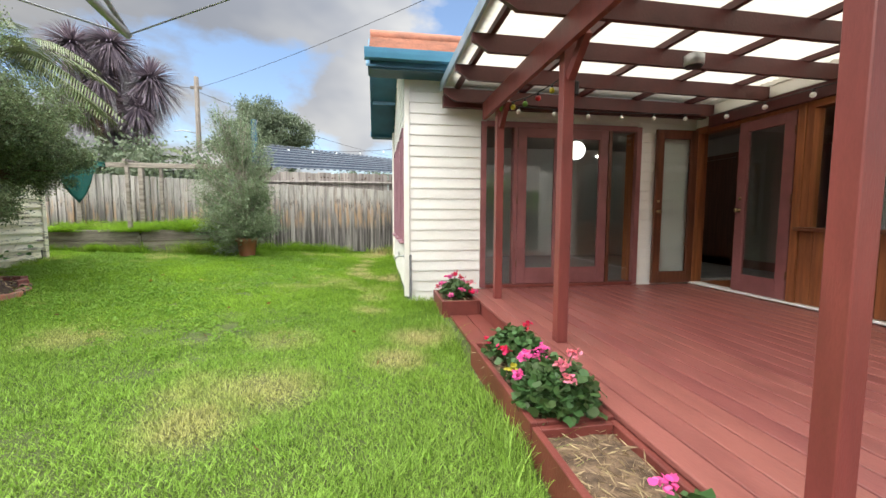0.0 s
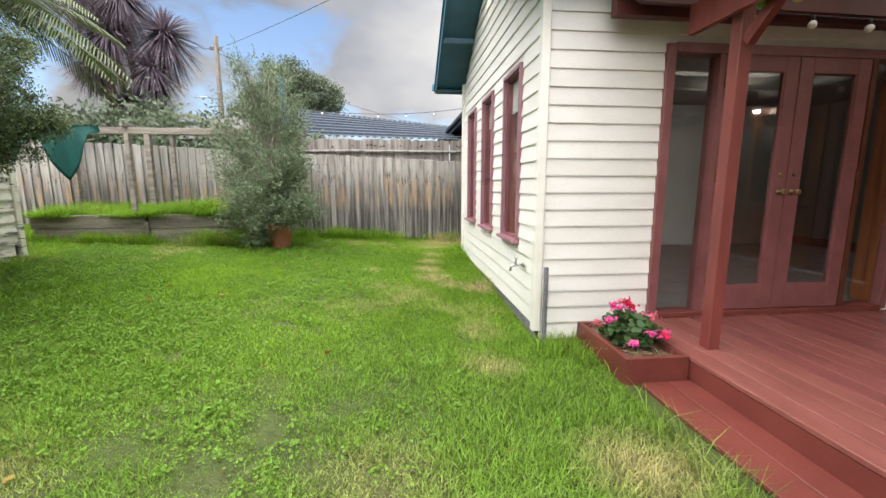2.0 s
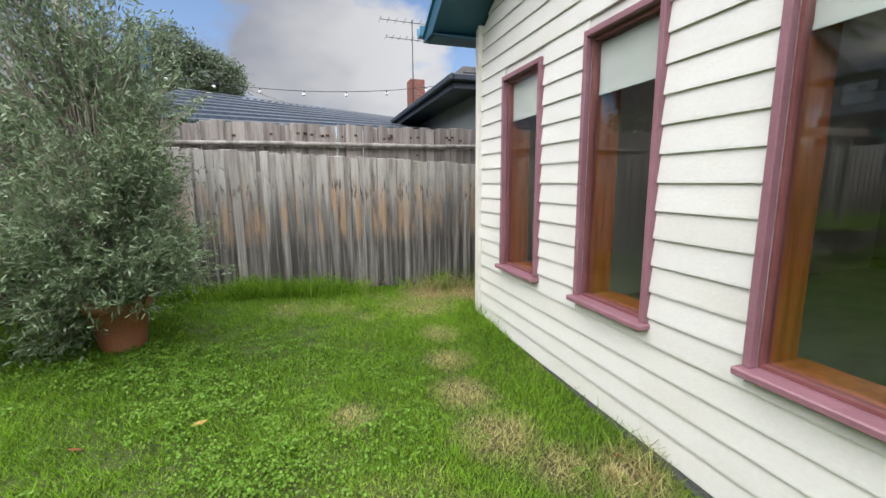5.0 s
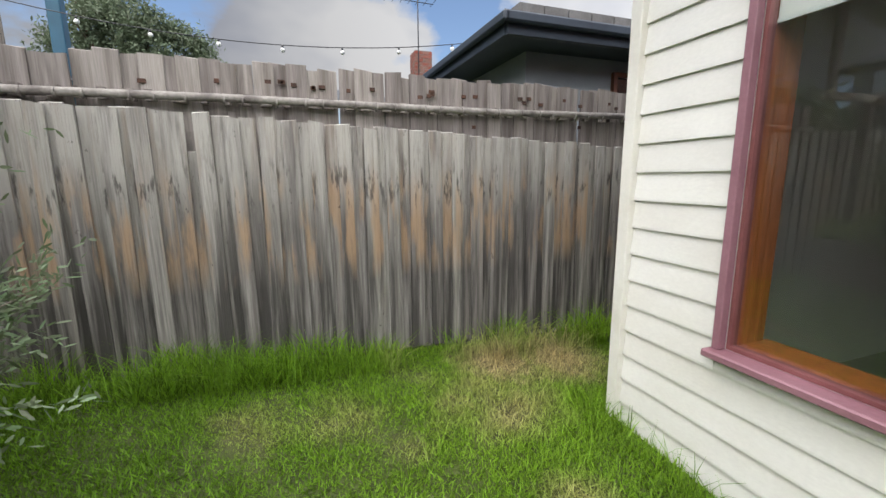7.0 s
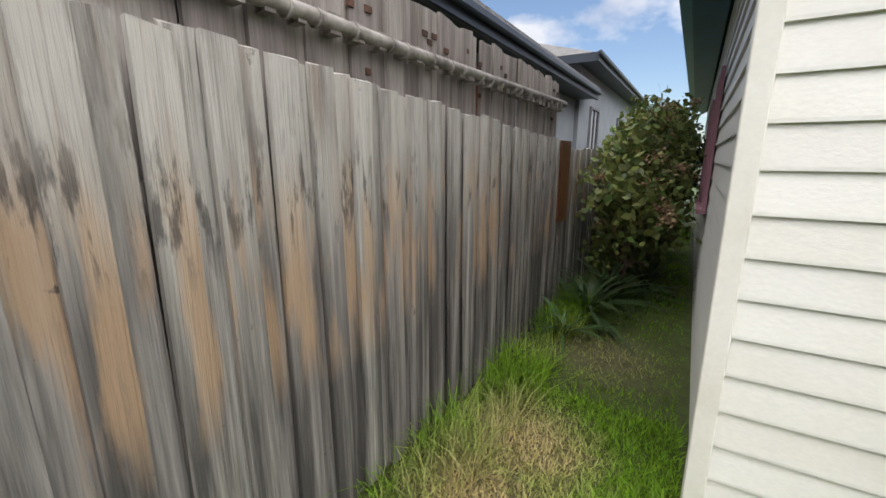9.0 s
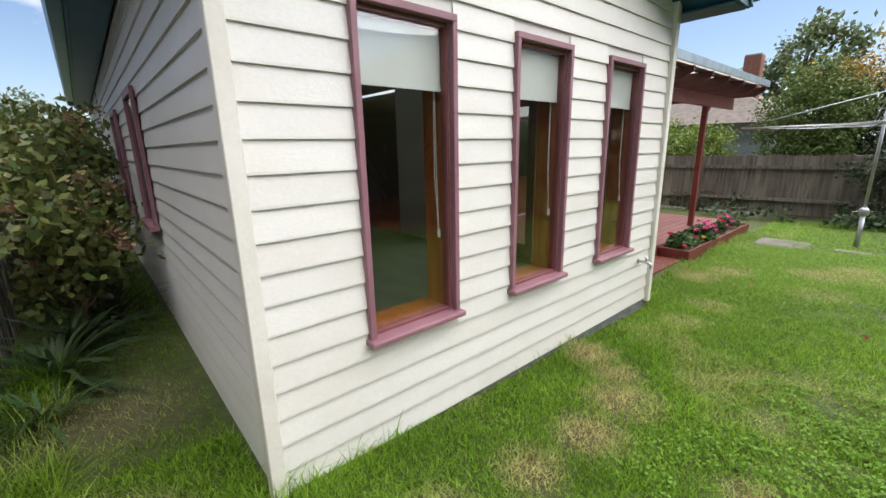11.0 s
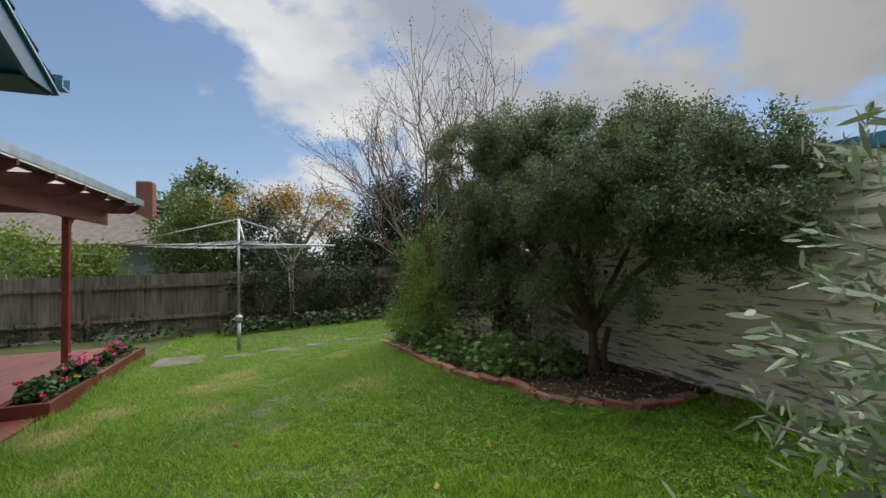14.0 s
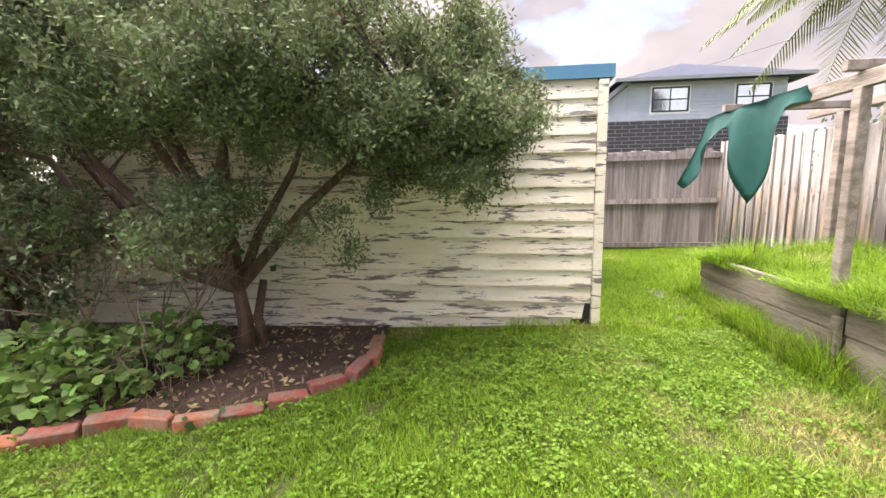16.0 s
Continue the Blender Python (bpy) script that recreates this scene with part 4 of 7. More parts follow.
# ---- glazed doors onto the deck ----
doorset = structure("door_1", "mauve framed glazed french doors with fixed side panes", "door")
yd = Y0 + 0.01
MX0, MX1 = 1.80, 3.06                              # the pair of leaves
part("door_frame", boxes((DX0 - 0.02, DX0 + 0.05, yd - 0.035, yd + 0.10, DZ0, DZ1), (DX1 - 0.05, DX1 + 0.02, yd - 0.035, yd + 0.10, DZ0, DZ1),
                         (DX0 + 0.05, DX1 - 0.05, yd - 0.035, yd + 0.10, DZ1 - 0.06, DZ1 + 0.01), bevel=0.003), DOOR_PAINT, doorset)
part("threshold", boxes((DX0 + 0.05, DX1 - 0.05, yd - 0.05, yd + 0.10, DZ0 - 0.008, DZ0 + 0.035), bevel=0.004), OXIDE, doorset)
for mx in (MX0 - 0.05, MX1 + 0.01):
    part("mullion", boxes((mx, mx + 0.045, yd - 0.025, yd + 0.09, DZ0 + 0.035, DZ1 - 0.06)), DOOR_PAINT if mx < 2 else DARK_TIMBER, doorset)
for a, b in ((DX0 + 0.05, MX0 - 0.05), (MX1 + 0.055, DX1 - 0.05)):
    p = part("side_pane", boxes((a, b, yd + 0.03, yd + 0.036, DZ0 + 0.035, DZ1 - 0.06)), GLASS, doorset)
    p.visible_shadow = False
part("inner_jamb", boxes((DX1 - 0.06, DX1 - 0.05, yd + 0.04, yd + 0.20, DZ0 + 0.035, DZ1 - 0.06), (DX0 + 0.05, DX0 + 0.06, yd + 0.04, yd + 0.20, DZ0 + 0.035, DZ1 - 0.06)), TIMBER, doorset)


def glazed_leaf(parent, w, h, mat, swing, handle_side=1, stile=0.115, rail=0.21):
    """A glazed leaf standing at its hinge, w wide along +x before the turn. swing: a Matrix for its place."""
    def put(name, bm, m, label=""):
        bm.transform(swing)
        return part(name, bm, m, parent, label)
    put("leaf_frame", boxes((0, stile, -0.02, 0.02, 0, h), (w - stile, w, -0.02, 0.02, 0, h), (stile, w - stile, -0.02, 0.02, 0, rail), (stile, w - stile, -0.02, 0.02, h - 0.12, h), bevel=0.003), mat)
    put("bead", boxes((stile, stile + 0.012, -0.014, 0.014, rail, h - 0.12), (w - stile - 0.012, w - stile, -0.014, 0.014, rail, h - 0.12)), mat)
    p = put("pane", boxes((stile + 0.002, w - stile - 0.002, -0.003, 0.003, rail, h - 0.12)), GLASS)
    p.visible_shadow = False
    hx = w - stile / 2 if handle_side > 0 else stile / 2
    bm = bmesh.new()
    lathe(bm, ((0.024, 0.0), (0.024, 0.008), (0.009, 0.010), (0.009, 0.035), (0.024, 0.045), (0.026, 0.058), (0.016, 0.068)), 14)
    bm.transform(Matrix.Translation((hx, -0.02, 0.98)) @ Matrix.Rotation(radians(90), 4, "X"))
    put("door_knob", bm, BRASS, "tarnished brass knob")
    bm = bmesh.new()
    lathe(bm, ((0.018, 0.0), (0.018, 0.008), (0.008, 0.012)), 12)
    bm.transform(Matrix.Translation((hx, -0.02, 1.12)) @ Matrix.Rotation(radians(90), 4, "X"))
    put("lock", bm, BRASS)
    for hz in (0.22, 1.05, h - 0.25):
        bm = bmesh.new()
        tube(bm, [((0.0 if handle_side > 0 else w), -0.024, hz), ((0.0 if handle_side > 0 else w), -0.024, hz + 0.09)], 0.008, 6)
        put("hinge", bm, DARK_TIMBER)


LH = DZ1 - DZ0 - 0.10
glazed_leaf(doorset, (MX1 - MX0) / 2 - 0.004, LH, DOOR_PAINT, Matrix.Translation((MX0, yd - 0.005, DZ0 + 0.04)), 1)
glazed_leaf(doorset, (MX1 - MX0) / 2 - 0.004, LH, DOOR_PAINT, Matrix.Translation(((MX0 + MX1) / 2 + 0.004, yd - 0.005, DZ0 + 0.04)), -1)

# east side of the deck: open doorway, a closed leaf, and a timber framed window
wall_east = structure("wall_deck_east", "timber and cream wall along the back of the deck", "wall")
part("wall_core", boxes((EX + 0.02, EX + 0.11, -0.5, 1.55, 0.2, 3.05), (EX + 0.02, EX + 0.11, 1.55, Y0 + 0.02, 2.50, 3.05), (EX + 0.02, EX + 0.11, 1.55, 3.40, 0.2, 1.17)), PLASTER, wall_east)
zz = BASE + 2.06
for q in range(4):
    part("weatherboard", board_mesh("y", EX, -0.5, Y0 - 0.03, -0.5, Y0 - 0.03, zz + 0.13, zz + 0.13 + PITCH + 0.012, 1), CREAM, wall_east)
    zz += PITCH
zz = BASE
while zz < 2.4:
    part("weatherboard", board_mesh("y", EX, -0.5, 1.50, -0.5, 1.50, zz, zz + PITCH + 0.012, 1), CREAM, wall_east)
    zz += PITCH
for i, yy in enumerate(np.arange(1.6, 3.36, 0.14)):
    part("lining_board", boxes((EX - 0.01, EX + 0.018, yy, yy + 0.134, 0.40, 1.155), bevel=0.004), WALL_TIMBER, wall_east)
doors2 = structure("door_2", "timber framed double doorway with one leaf folded back against the wall", "door")
part("door_frame", boxes((EX - 0.03, EX + 0.12, Y0 - 0.09, Y0 - 0.025, 0.37, 2.50), (EX - 0.03, EX + 0.12, 3.42, 3.50, 0.37, 2.50), (EX - 0.03, EX + 0.12, 3.50, Y0 - 0.09, 2.42, 2.50), bevel=0.003), WALL_TIMBER, doors2, "varnished timber frame")
part("threshold", boxes((EX - 0.06, EX + 0.10, 1.6, Y0 - 0.02, 0.372, 0.395), bevel=0.004), WHITE, doors2, "worn white threshold strip")
glazed_leaf(doors2, 0.68, 2.02, DOOR_PAINT, Matrix.Translation((EX + 0.0, 3.52, 0.40)) @ Matrix.Rotation(radians(90), 4, "Z") @ Matrix.Scale(-1, 4, (0, 1, 0)), 1)
glazed_leaf(doors2, 0.62, 2.08, DARK_TIMBER, Matrix.Translation((EX - 0.64, Y0 - 0.06, 0.385)), -1, stile=0.10, rail=0.16)
win2 = structure("window_4", "varnished timber framed window above lining boards", "window")
part("window_frame", boxes((EX - 0.02, EX + 0.10, 1.55, 1.63, 1.17, 2.48), (EX - 0.02, EX + 0.10, 3.34, 3.41, 1.17, 2.48), (EX - 0.02, EX + 0.10, 1.63, 3.34, 2.40, 2.48), (EX - 0.02, EX + 0.10, 2.45, 2.52, 1.20, 2.40)), WALL_TIMBER, win2)
part("window_sill", boxes((EX - 0.09, EX + 0.10, 1.5, 3.42, 1.157, 1.195), bevel=0.005), DARK_TIMBER, win2)
for a, b in ((1.63, 2.45), (2.52, 3.34)):
    part("pane", boxes((EX + 0.05, EX + 0.056, a, b, 1.195, 2.40)), GLASS, win2).visible_shadow = False

# ---- deck ----
deck = structure("deck", "red painted timber deck with a step down to the lawn", "deck")
DECK_Z, DECK_X = 0.36, 1.13
n_pl = 23
pw = (EX - 0.03 - DECK_X) / n_pl
plank = boxes((0, pw - 0.010, -0.35, Y0 - 0.03, -0.03, 0.0), bevel=0.004)
plank_me = bpy.data.meshes.new("deck_plank")
plank.to_mesh(plank_me)
plank.free()
plank_me.materials.append(DECK)
for i in range(n_pl):
    o = part("plank", plank_me, None, deck)
    o.location = (DECK_X + i * pw, 0, DECK_Z + random.uniform(-0.0015, 0.0015))
part("fascia", boxes((DECK_X + 0.002, DECK_X + 0.03, -0.35, Y0 - 0.03, 0.10, DECK_Z - 0.032), (DECK_X + 0.03, EX, -0.345, -0.32, 0.1, DECK_Z - 0.032)), OXIDE, deck)
part("joists", boxes(*[(DECK_X + 0.05, EX - 0.05, y, y + 0.05, 0.12, DECK_Z - 0.034) for y in np.arange(-0.2, 4.8, 0.5)]), OXIDE, deck)
step = thing("step", (0.96, 3.45, 0.10), "worn red painted timber step beside the deck", "step")
part("tread", boxes((0.79, 0.962, 2.78, 4.12, 0.185, 0.215), (0.968, 1.128, 2.78, 4.12, 0.185, 0.215), bevel=0.005), OXIDE, step)
part("riser", boxes((0.805, 0.83, 2.79, 4.11, 0.08, 0.184), (0.83, 1.12, 2.79, 2.815, 0.08, 0.184), (0.83, 1.12, 4.085, 4.11, 0.08, 0.184)), OXIDE, step)


# ---- pergola over the deck ----
pergola = thing("pergola", (1.36, 2.64, DECK_Z), "red brown timber pergola with cream translucent roof sheets", "pergola")
for py in (4.27, 2.64, 0.775):
    part("post", boxes((1.318, 1.402, py - 0.042, py + 0.042, DECK_Z, 2.60), bevel=0.004), POST, pergola)
bm = bmesh.new()
bar(bm, (1.27, -0.35, 2.53), (1.27, 4.60, 2.53), 0.045, 0.19, bevel=0.003)
part("beam", bm, POST, pergola)
for py in (4.27, 2.64, 0.86):
    bm = bmesh.new()
    bar(bm, (1.36, py - 0.05, 2.28), (1.36, py - 0.28, 2.50), 0.05, 0.07)
    part("brace", bm, POST, pergola)
RAFTERS = [4.62, 3.86, 3.16, 2.47, 1.76, 1.06, 0.36, -0.30]
for ry in RAFTERS:
    bm = bmesh.new()
    v = [(0.78, 2.78), (0.78, 2.72), (0.92, 2.635), (4.34, 2.60), (4.34, 2.745), (0.82, 2.78)]
    a = [bm.verts.new((x, ry - 0.022, z)) for x, z in v]
    b = [bm.verts.new((x, ry + 0.022, z)) for x, z in v]
    for k in range(len(v)):
        bm.faces.new((a[k], a[(k + 1) % len(v)], b[(k + 1) % len(v)], b[k]))
    bm.faces.new(a[::-1])
    bm.faces.new(b)
    bmesh.ops.recalc_face_normals(bm, faces=bm.faces)
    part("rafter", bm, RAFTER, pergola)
for bx in (0.95, 1.75, 2.5, 3.25, 4.0):
    bm = bmesh.new()
    zb = 2.805 - 0.012 * (bx - 0.9)
    bar(bm, (bx, -0.40, zb), (bx, 4.70, zb), 0.045, 0.055)
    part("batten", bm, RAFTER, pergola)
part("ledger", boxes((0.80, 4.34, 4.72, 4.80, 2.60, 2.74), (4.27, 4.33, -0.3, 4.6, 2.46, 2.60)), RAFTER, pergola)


def corrugated(x0, x1, y0, y1, z0, z1, waves_along="x", pitch=0.076, amp=0.009):
    """A wavy sheet whose ridges run along x."""
    ys = np.arange(y0, y1, pitch / 4)
    v, f = [], []
    for x, z in ((x0, z0), (x1, z1)):
        v += [(x, y, z + amp * math.sin((y - y0) / pitch * math.tau)) for y in ys]
    n = len(ys)
    f = [(i, i + 1, n + i + 1, n + i) for i in range(n - 1)]
    me = mesh_from(v, f, "sheet")
    me.polygons.foreach_set("use_smooth", np.ones(len(f), bool))
    return me


for y0, y1 in ((-0.45, 0.9), (0.87, 2.25), (2.22, 3.6), (3.57, 4.78)):
    part("roof_sheet", corrugated(0.80, 4.40, y0, y1, 2.86, 2.815), SHEET, pergola, "cream translucent corrugated sheet")
part("edge_flashing", boxes((0.765, 0.79, -0.47, 4.80, 2.79, 2.885), (0.765, 0.88, -0.47, 4.80, 2.885, 2.892)), material("pale_blue_metal", (0.33, 0.42, 0.48), 0.35, 0.4, grain_amount=0.06), pergola, "pale blue metal edge flashing")


def festoon(pts, group, colours=None, bulbs=9):
    """A sagging cable with hanging bulbs."""
    t = thing("festoon_lights", pts[0], "string of small round bulbs on a dark cable", "string lights", group)
    a, b = Vector(pts[0]), Vector(pts[1])
    line = []
    for i in range(25):
        s = i / 24
        p = a.lerp(b, s)
        p.z -= pts[2] * 4 * s * (1 - s)
        line.append(p)
    bm = bmesh.new()
    tube(bm, line, 0.006, 5)
    part("cable", bm, PLASTIC_DARK, t)
    for i in range(bulbs):
        s = (i + 0.5) / bulbs
        p = a.lerp(b, s)
        p.z -= pts[2] * 4 * s * (1 - s)
        bm = bmesh.new()
        tube(bm, [p, p - Vector((0, 0, 0.035))], 0.012, 6)
        part("socket", bm, PLASTIC_DARK, t)
        bm = bmesh.new()
        ball(bm, p - Vector((0, 0, 0.058)), 0.028, seg=10)
        part("bulb", bm, (colours[i % len(colours)] if colours else WHITE), t)


festoon(((1.45, 4.55, 2.60), (4.15, 4.60, 2.62), 0.03), "lights under the pergola", None, 6)
festoon(((4.2, 4.5, 2.58), (4.2, 0.5, 2.60), 0.05), "lights under the pergola", None, 8)
GREENB, YELB, REDB = (material(n, c, 0.3, grain_amount=0.02) for n, c in (("green_bulb", (0.12, 0.3, 0.05)), ("yellow_bulb", (0.55, 0.5, 0.05)), ("red_bulb", (0.45, 0.02, 0.03))))
festoon(((1.30, 4.20, 2.52), (1.75, 3.30, 2.62), 0.08), "coloured lights under the pergola", [GREENB, YELB, GREENB, REDB, YELB, GREENB], 6)

cl = thing("ceiling_light", (2.55, 2.85, 2.58), "round metal lamp hanging under the pergola rafters", "lamp")
bm = bmesh.new()
lathe(bm, ((0.07, 0.0), (0.075, 0.01), (0.075, 0.08), (0.06, 0.09)), 18, (2.55, 2.85, 2.52))
part("housing", bm, STEEL, cl)
bm = bmesh.new()
lathe(bm, ((0.062, -0.012), (0.066, 0.0), (0.04, 0.004)), 18, (2.55, 2.85, 2.518))
part("diffuser", bm, DARK_STEEL, cl)
sl = thing("wall_spotlight", (4.30, 2.62, 2.50), "small white spotlight switched on above the deck", "light")
bm = bmesh.new()
lathe(bm, ((0.03, 0.07), (0.05, 0.05), (0.055, 0.0), (0.05, -0.004)), 14, (4.24, 2.62, 2.46))
part("housing", bm, WHITE, sl)
bm = bmesh.new()
ball(bm, (4.24, 2.62, 2.45), 0.045, 1, 1, 0.5)
part("bulb", bm, bpy.data.materials["lamp_glow"], sl)
part("bracket", boxes((4.24, 4.35, 2.61, 2.63, 2.52, 2.55)), WHITE, sl)
spk = thing("small_lamp_bracket", (1.41, 2.60, 2.2), "small black lamp fixed to the pergola post", "lamp")
part("body", boxes((1.405, 1.445, 2.61, 2.67, 2.17, 2.27), bevel=0.008), PLASTIC_DARK, spk)


# ---- planters and geraniums ----
def planter(x0, x1, y0, y1, z0, z1, label):
    p = thing("planter_box", ((x0 + x1) / 2, (y0 + y1) / 2, z0), label, "planter", "planters along the deck")
    t = 0.035
    part("side_board", boxes((x0, x0 + t, y0, y1, z0, z1), bevel=0.004), OXIDE, p)
    part("side_board", boxes((x1 - t, x1, y0, y1, z0, z1), bevel=0.004), OXIDE, p)
    part("end_board", boxes((x0 + t, x1 - t, y0, y0 + t, z0, z1), bevel=0.004), OXIDE, p)
    part("end_board", boxes((x0 + t, x1 - t, y1 - t, y1, z0, z1), bevel=0.004), OXIDE, p)
    v, f = [], []
    nx, ny = 8, max(6, int((y1 - y0) / 0.05))
    for j in range(ny):
        for i in range(nx):
            x = x0 + t + (x1 - x0 - 2 * t) * i / (nx - 1)
            y = y0 + t + (y1 - y0 - 2 * t) * j / (ny - 1)
            v.append((x, y, z1 - 0.05 + 0.02 * noise.noise(Vector((x * 9, y * 9, 3)))))
    f = [(j * nx + i, j * nx + i + 1, (j + 1) * nx + i + 1, (j + 1) * nx + i) for j in range(ny - 1) for i in range(nx - 1)]
    part("mulch", mesh_from(v, f), MULCH, p, "dry straw mulch")
    rng = np.random.default_rng(int(abs(y0) * 100) + 7)
    k = int((y1 - y0) * 420)
    c = np.stack([rng.uniform(x0 + t, x1 - t, k), rng.uniform(y0 + t, y1 - t, k), np.full(k, z1 - 0.035)], 1)
    d = rng.normal(size=(k, 3)) * (1, 1, 0.12)
    tagged(part("straw", leaves(c, 0.085, 0.007, rng, toward=d), DRY, p), kind="stuff")
    return p


DRY = leaf_material("dry_straw", (0.34, 0.255, 0.15), (0.2, 0.14, 0.075), 0.35, 0.8, 0.1)
planter(0.70, 1.125, -0.30, 1.52, 0.12, 0.335, "red oxide painted timber planter with dry mulch and geraniums")
planter(0.70, 1.125, 1.535, 2.76, 0.12, 0.345, "red oxide painted timber planter with dry mulch and geraniums")
planter(0.70, 1.125, 4.14, 4.86, 0.14, 0.365, "small red oxide painted planter by the house corner")


def round_leaves(centres, r, rng, upness=1.0, sides=7):
    """Rounded leaves with a notch at the stalk, facing mostly up and out."""
    n = len(centres)
    nor = rng.normal(size=(n, 3)) * 0.6 + (0, 0, upness)
    nor /= np.linalg.norm(nor, axis=1, keepdims=True)
    s = np.cross(nor, rng.normal(size=(n, 3)))
    s /= np.linalg.norm(s, axis=1, keepdims=True)
    u = np.cross(nor, s)
    rr = r * rng.uniform(0.6, 1.2, (n, 1))
    v = np.empty((n, sides, 3))
    for k in range(sides):
        a = k * math.tau / sides
        w = 0.5 if k == 0 else (1.0 if sides < 9 or k % 2 else 0.9)
        v[:, k] = centres + (s * math.cos(a) + u * math.sin(a)) * rr * w - nor * rr * 0.15 * (1 if k % 2 else -0.4)
    return mesh_from(v.reshape(-1, 3), np.arange(n * sides).reshape(n, sides), "round_leaves")


def geranium(at, rx, ry, h, seed, petals, heads, label, leaf_n=420):
    rng = np.random.default_rng(seed)
    g = thing("geranium", at, label, "flower plant", "geraniums in the planters")
    d = rng.normal(size=(leaf_n, 3))
    d /= np.linalg.norm(d, axis=1, keepdims=True)
    d[:, 2] = np.abs(d[:, 2])
    leaf_n = int(leaf_n * 1.5)
    d = np.concatenate([d, np.roll(d, 1, 0)[: leaf_n - len(d)] * 0.9])
    c = np.array(at) + d * (rx, ry, h) * rng.uniform(0.5, 1.0, (leaf_n, 1)) + rng.normal(size=(leaf_n, 3)) * 0.012
    part("leaves", round_leaves(c, 0.027, rng), GERANIUM_LEAF, g)
    bm = bmesh.new()
    for k in range(9):
        e = np.array(at) + d[k] * (rx, ry, h) * 0.85
        tube(bm, [Vector(at) - Vector((0, 0, 0.04)), Vector(at).lerp(Vector(e), 0.5) + Vector((0, 0, 0.04)), Vector(e)], 0.006, 5)
    part("stems", bm, GERANIUM_LEAF, g)
    for k in range(heads):
        q = d[20 + k * 3]
        q = q / np.linalg.norm(q)
        e = np.array(at) + q * (rx, ry, h) * 1.12 + (0, 0, 0.03)
        pc = e + rng.normal(size=(26, 3)) * (0.017, 0.017, 0.011)
        f = part("flower", round_leaves(pc, 0.014, rng, 0.6), petals[k % len(petals)], g)
        bm = bmesh.new()
        tube(bm, [Vector(at) + Vector((0, 0, h * 0.3)), Vector(e)], 0.003, 4)
        part("flower_stem", bm, GERANIUM_LEAF, f)


geranium((0.90, 1.70, 0.36), 0.22, 0.24, 0.22, 3, [PINK, PINK, SALMON], 9, "bushy geranium with bright pink flowers", 620)
geranium((0.93, 2.42, 0.36), 0.20, 0.24, 0.18, 4, [CRIMSON], 3, "bushy green geranium with crimson flowers", 560)
geranium((0.88, 2.05, 0.34), 0.13, 0.15, 0.10, 5, [PINK, YELB], 3, "low geranium with a few pink flowers", 220)
geranium((0.92, 4.50, 0.37), 0.20, 0.22, 0.19, 6, [SALMON, PINK, PINK, CRIMSON], 14, "geranium with clusters of pink and salmon flowers", 420)
geranium((0.92, 0.75, 0.35), 0.16, 0.18, 0.13, 8, [CRIMSON, PINK], 4, "low geranium with pink and red flowers", 300)
geranium((0.92, 0.15, 0.35), 0.18, 0.20, 0.15, 9, [PINK], 4, "low geranium with pink flowers", 300)

# garden stake and tap at the house corner
stake = tagged(part("garden_stake", boxes((0.395, 0.425, 4.80, 4.83, 0.18, 0.82), bevel=0.004), STUMP), "grey weathered timber stake beside the house corner", "stake")
tap = thing("garden_tap", (0.34, 5.22, 0.76), "dull chrome garden tap on the weatherboard wall", "tap")
bm = bmesh.new()
tube(bm, [(0.36, 5.22, 0.765), (0.27, 5.22, 0.765)], 0.012, 10)
part("inlet_pipe", bm, DULL_CHROME, tap)
bm = bmesh.new()
tube(bm, [(0.29, 5.22, 0.765), (0.262, 5.22, 0.762), (0.245, 5.22, 0.748), (0.240, 5.22, 0.715)], [0.013, 0.014, 0.013, 0.011], 10)
part("spout", bm, DULL_CHROME, tap)
bm = bmesh.new()
tube(bm, [(0.285, 5.22, 0.77), (0.285, 5.22, 0.815)], [0.013, 0.009], 10)
part("stem", bm, DULL_CHROME, tap)
bm = bmesh.new()
bar(bm, (0.285, 5.185, 0.82), (0.285, 5.255, 0.82), 0.014, 0.010, bevel=0.003)
part("handle", bm, DULL_CHROME, tap)
bm = bmesh.new()
lathe(bm, ((0.026, 0.0), (0.026, 0.008)), 14)
bm.transform(Matrix.Translation((0.352, 5.22, 0.765)) @ Matrix.Rotation(radians(90), 4, "Y"))
part("wall_plate", bm, DULL_CHROME, tap)


# ---- the old shed ----
SX, SY0, SY1, SZ0, SZ1 = -5.25, 2.68, 7.28, 0.50, 2.46
shed = thing("shed", (SX, 5.0, SZ0), "old weatherboard shed with peeling cream paint", "shed")
part("frame", boxes((SX - 2.6, SX - 0.02, SY0, SY1 - 0.02, SZ0, SZ1 - 0.02)), DARK_STEEL, shed)
zz = SZ0 - 0.02
while zz < SZ1 - 0.05:
    cut = 0.17 if zz < SZ0 + 0.05 else (0.07 if zz < SZ0 + 0.18 else 0.0)
    bm = board_mesh("y", SX, SY0, SY1 - 0.06 - cut, SY0, SY1 - 0.06 - cut * random.uniform(0.5, 1), zz, zz + 0.142, -1, 0.032, 0.005)
    bm.transform(Matrix.Translation((0, random.uniform(-0.004, 0.004), 0)))
    part("weatherboard", bm, PEELED, shed)
    zz += 0.131
part("corner_post", boxes((SX - 0.06, SX + 0.03, SY1 - 0.06, SY1 + 0.01, SZ0 - 0.02, SZ1 - 0.02), bevel=0.005), PEELED, shed)
part("corner_post", boxes((SX - 0.06, SX + 0.03, SY0 - 0.06, SY0, SZ0 - 0.02, SZ1 - 0.02), bevel=0.005), PEELED, shed)
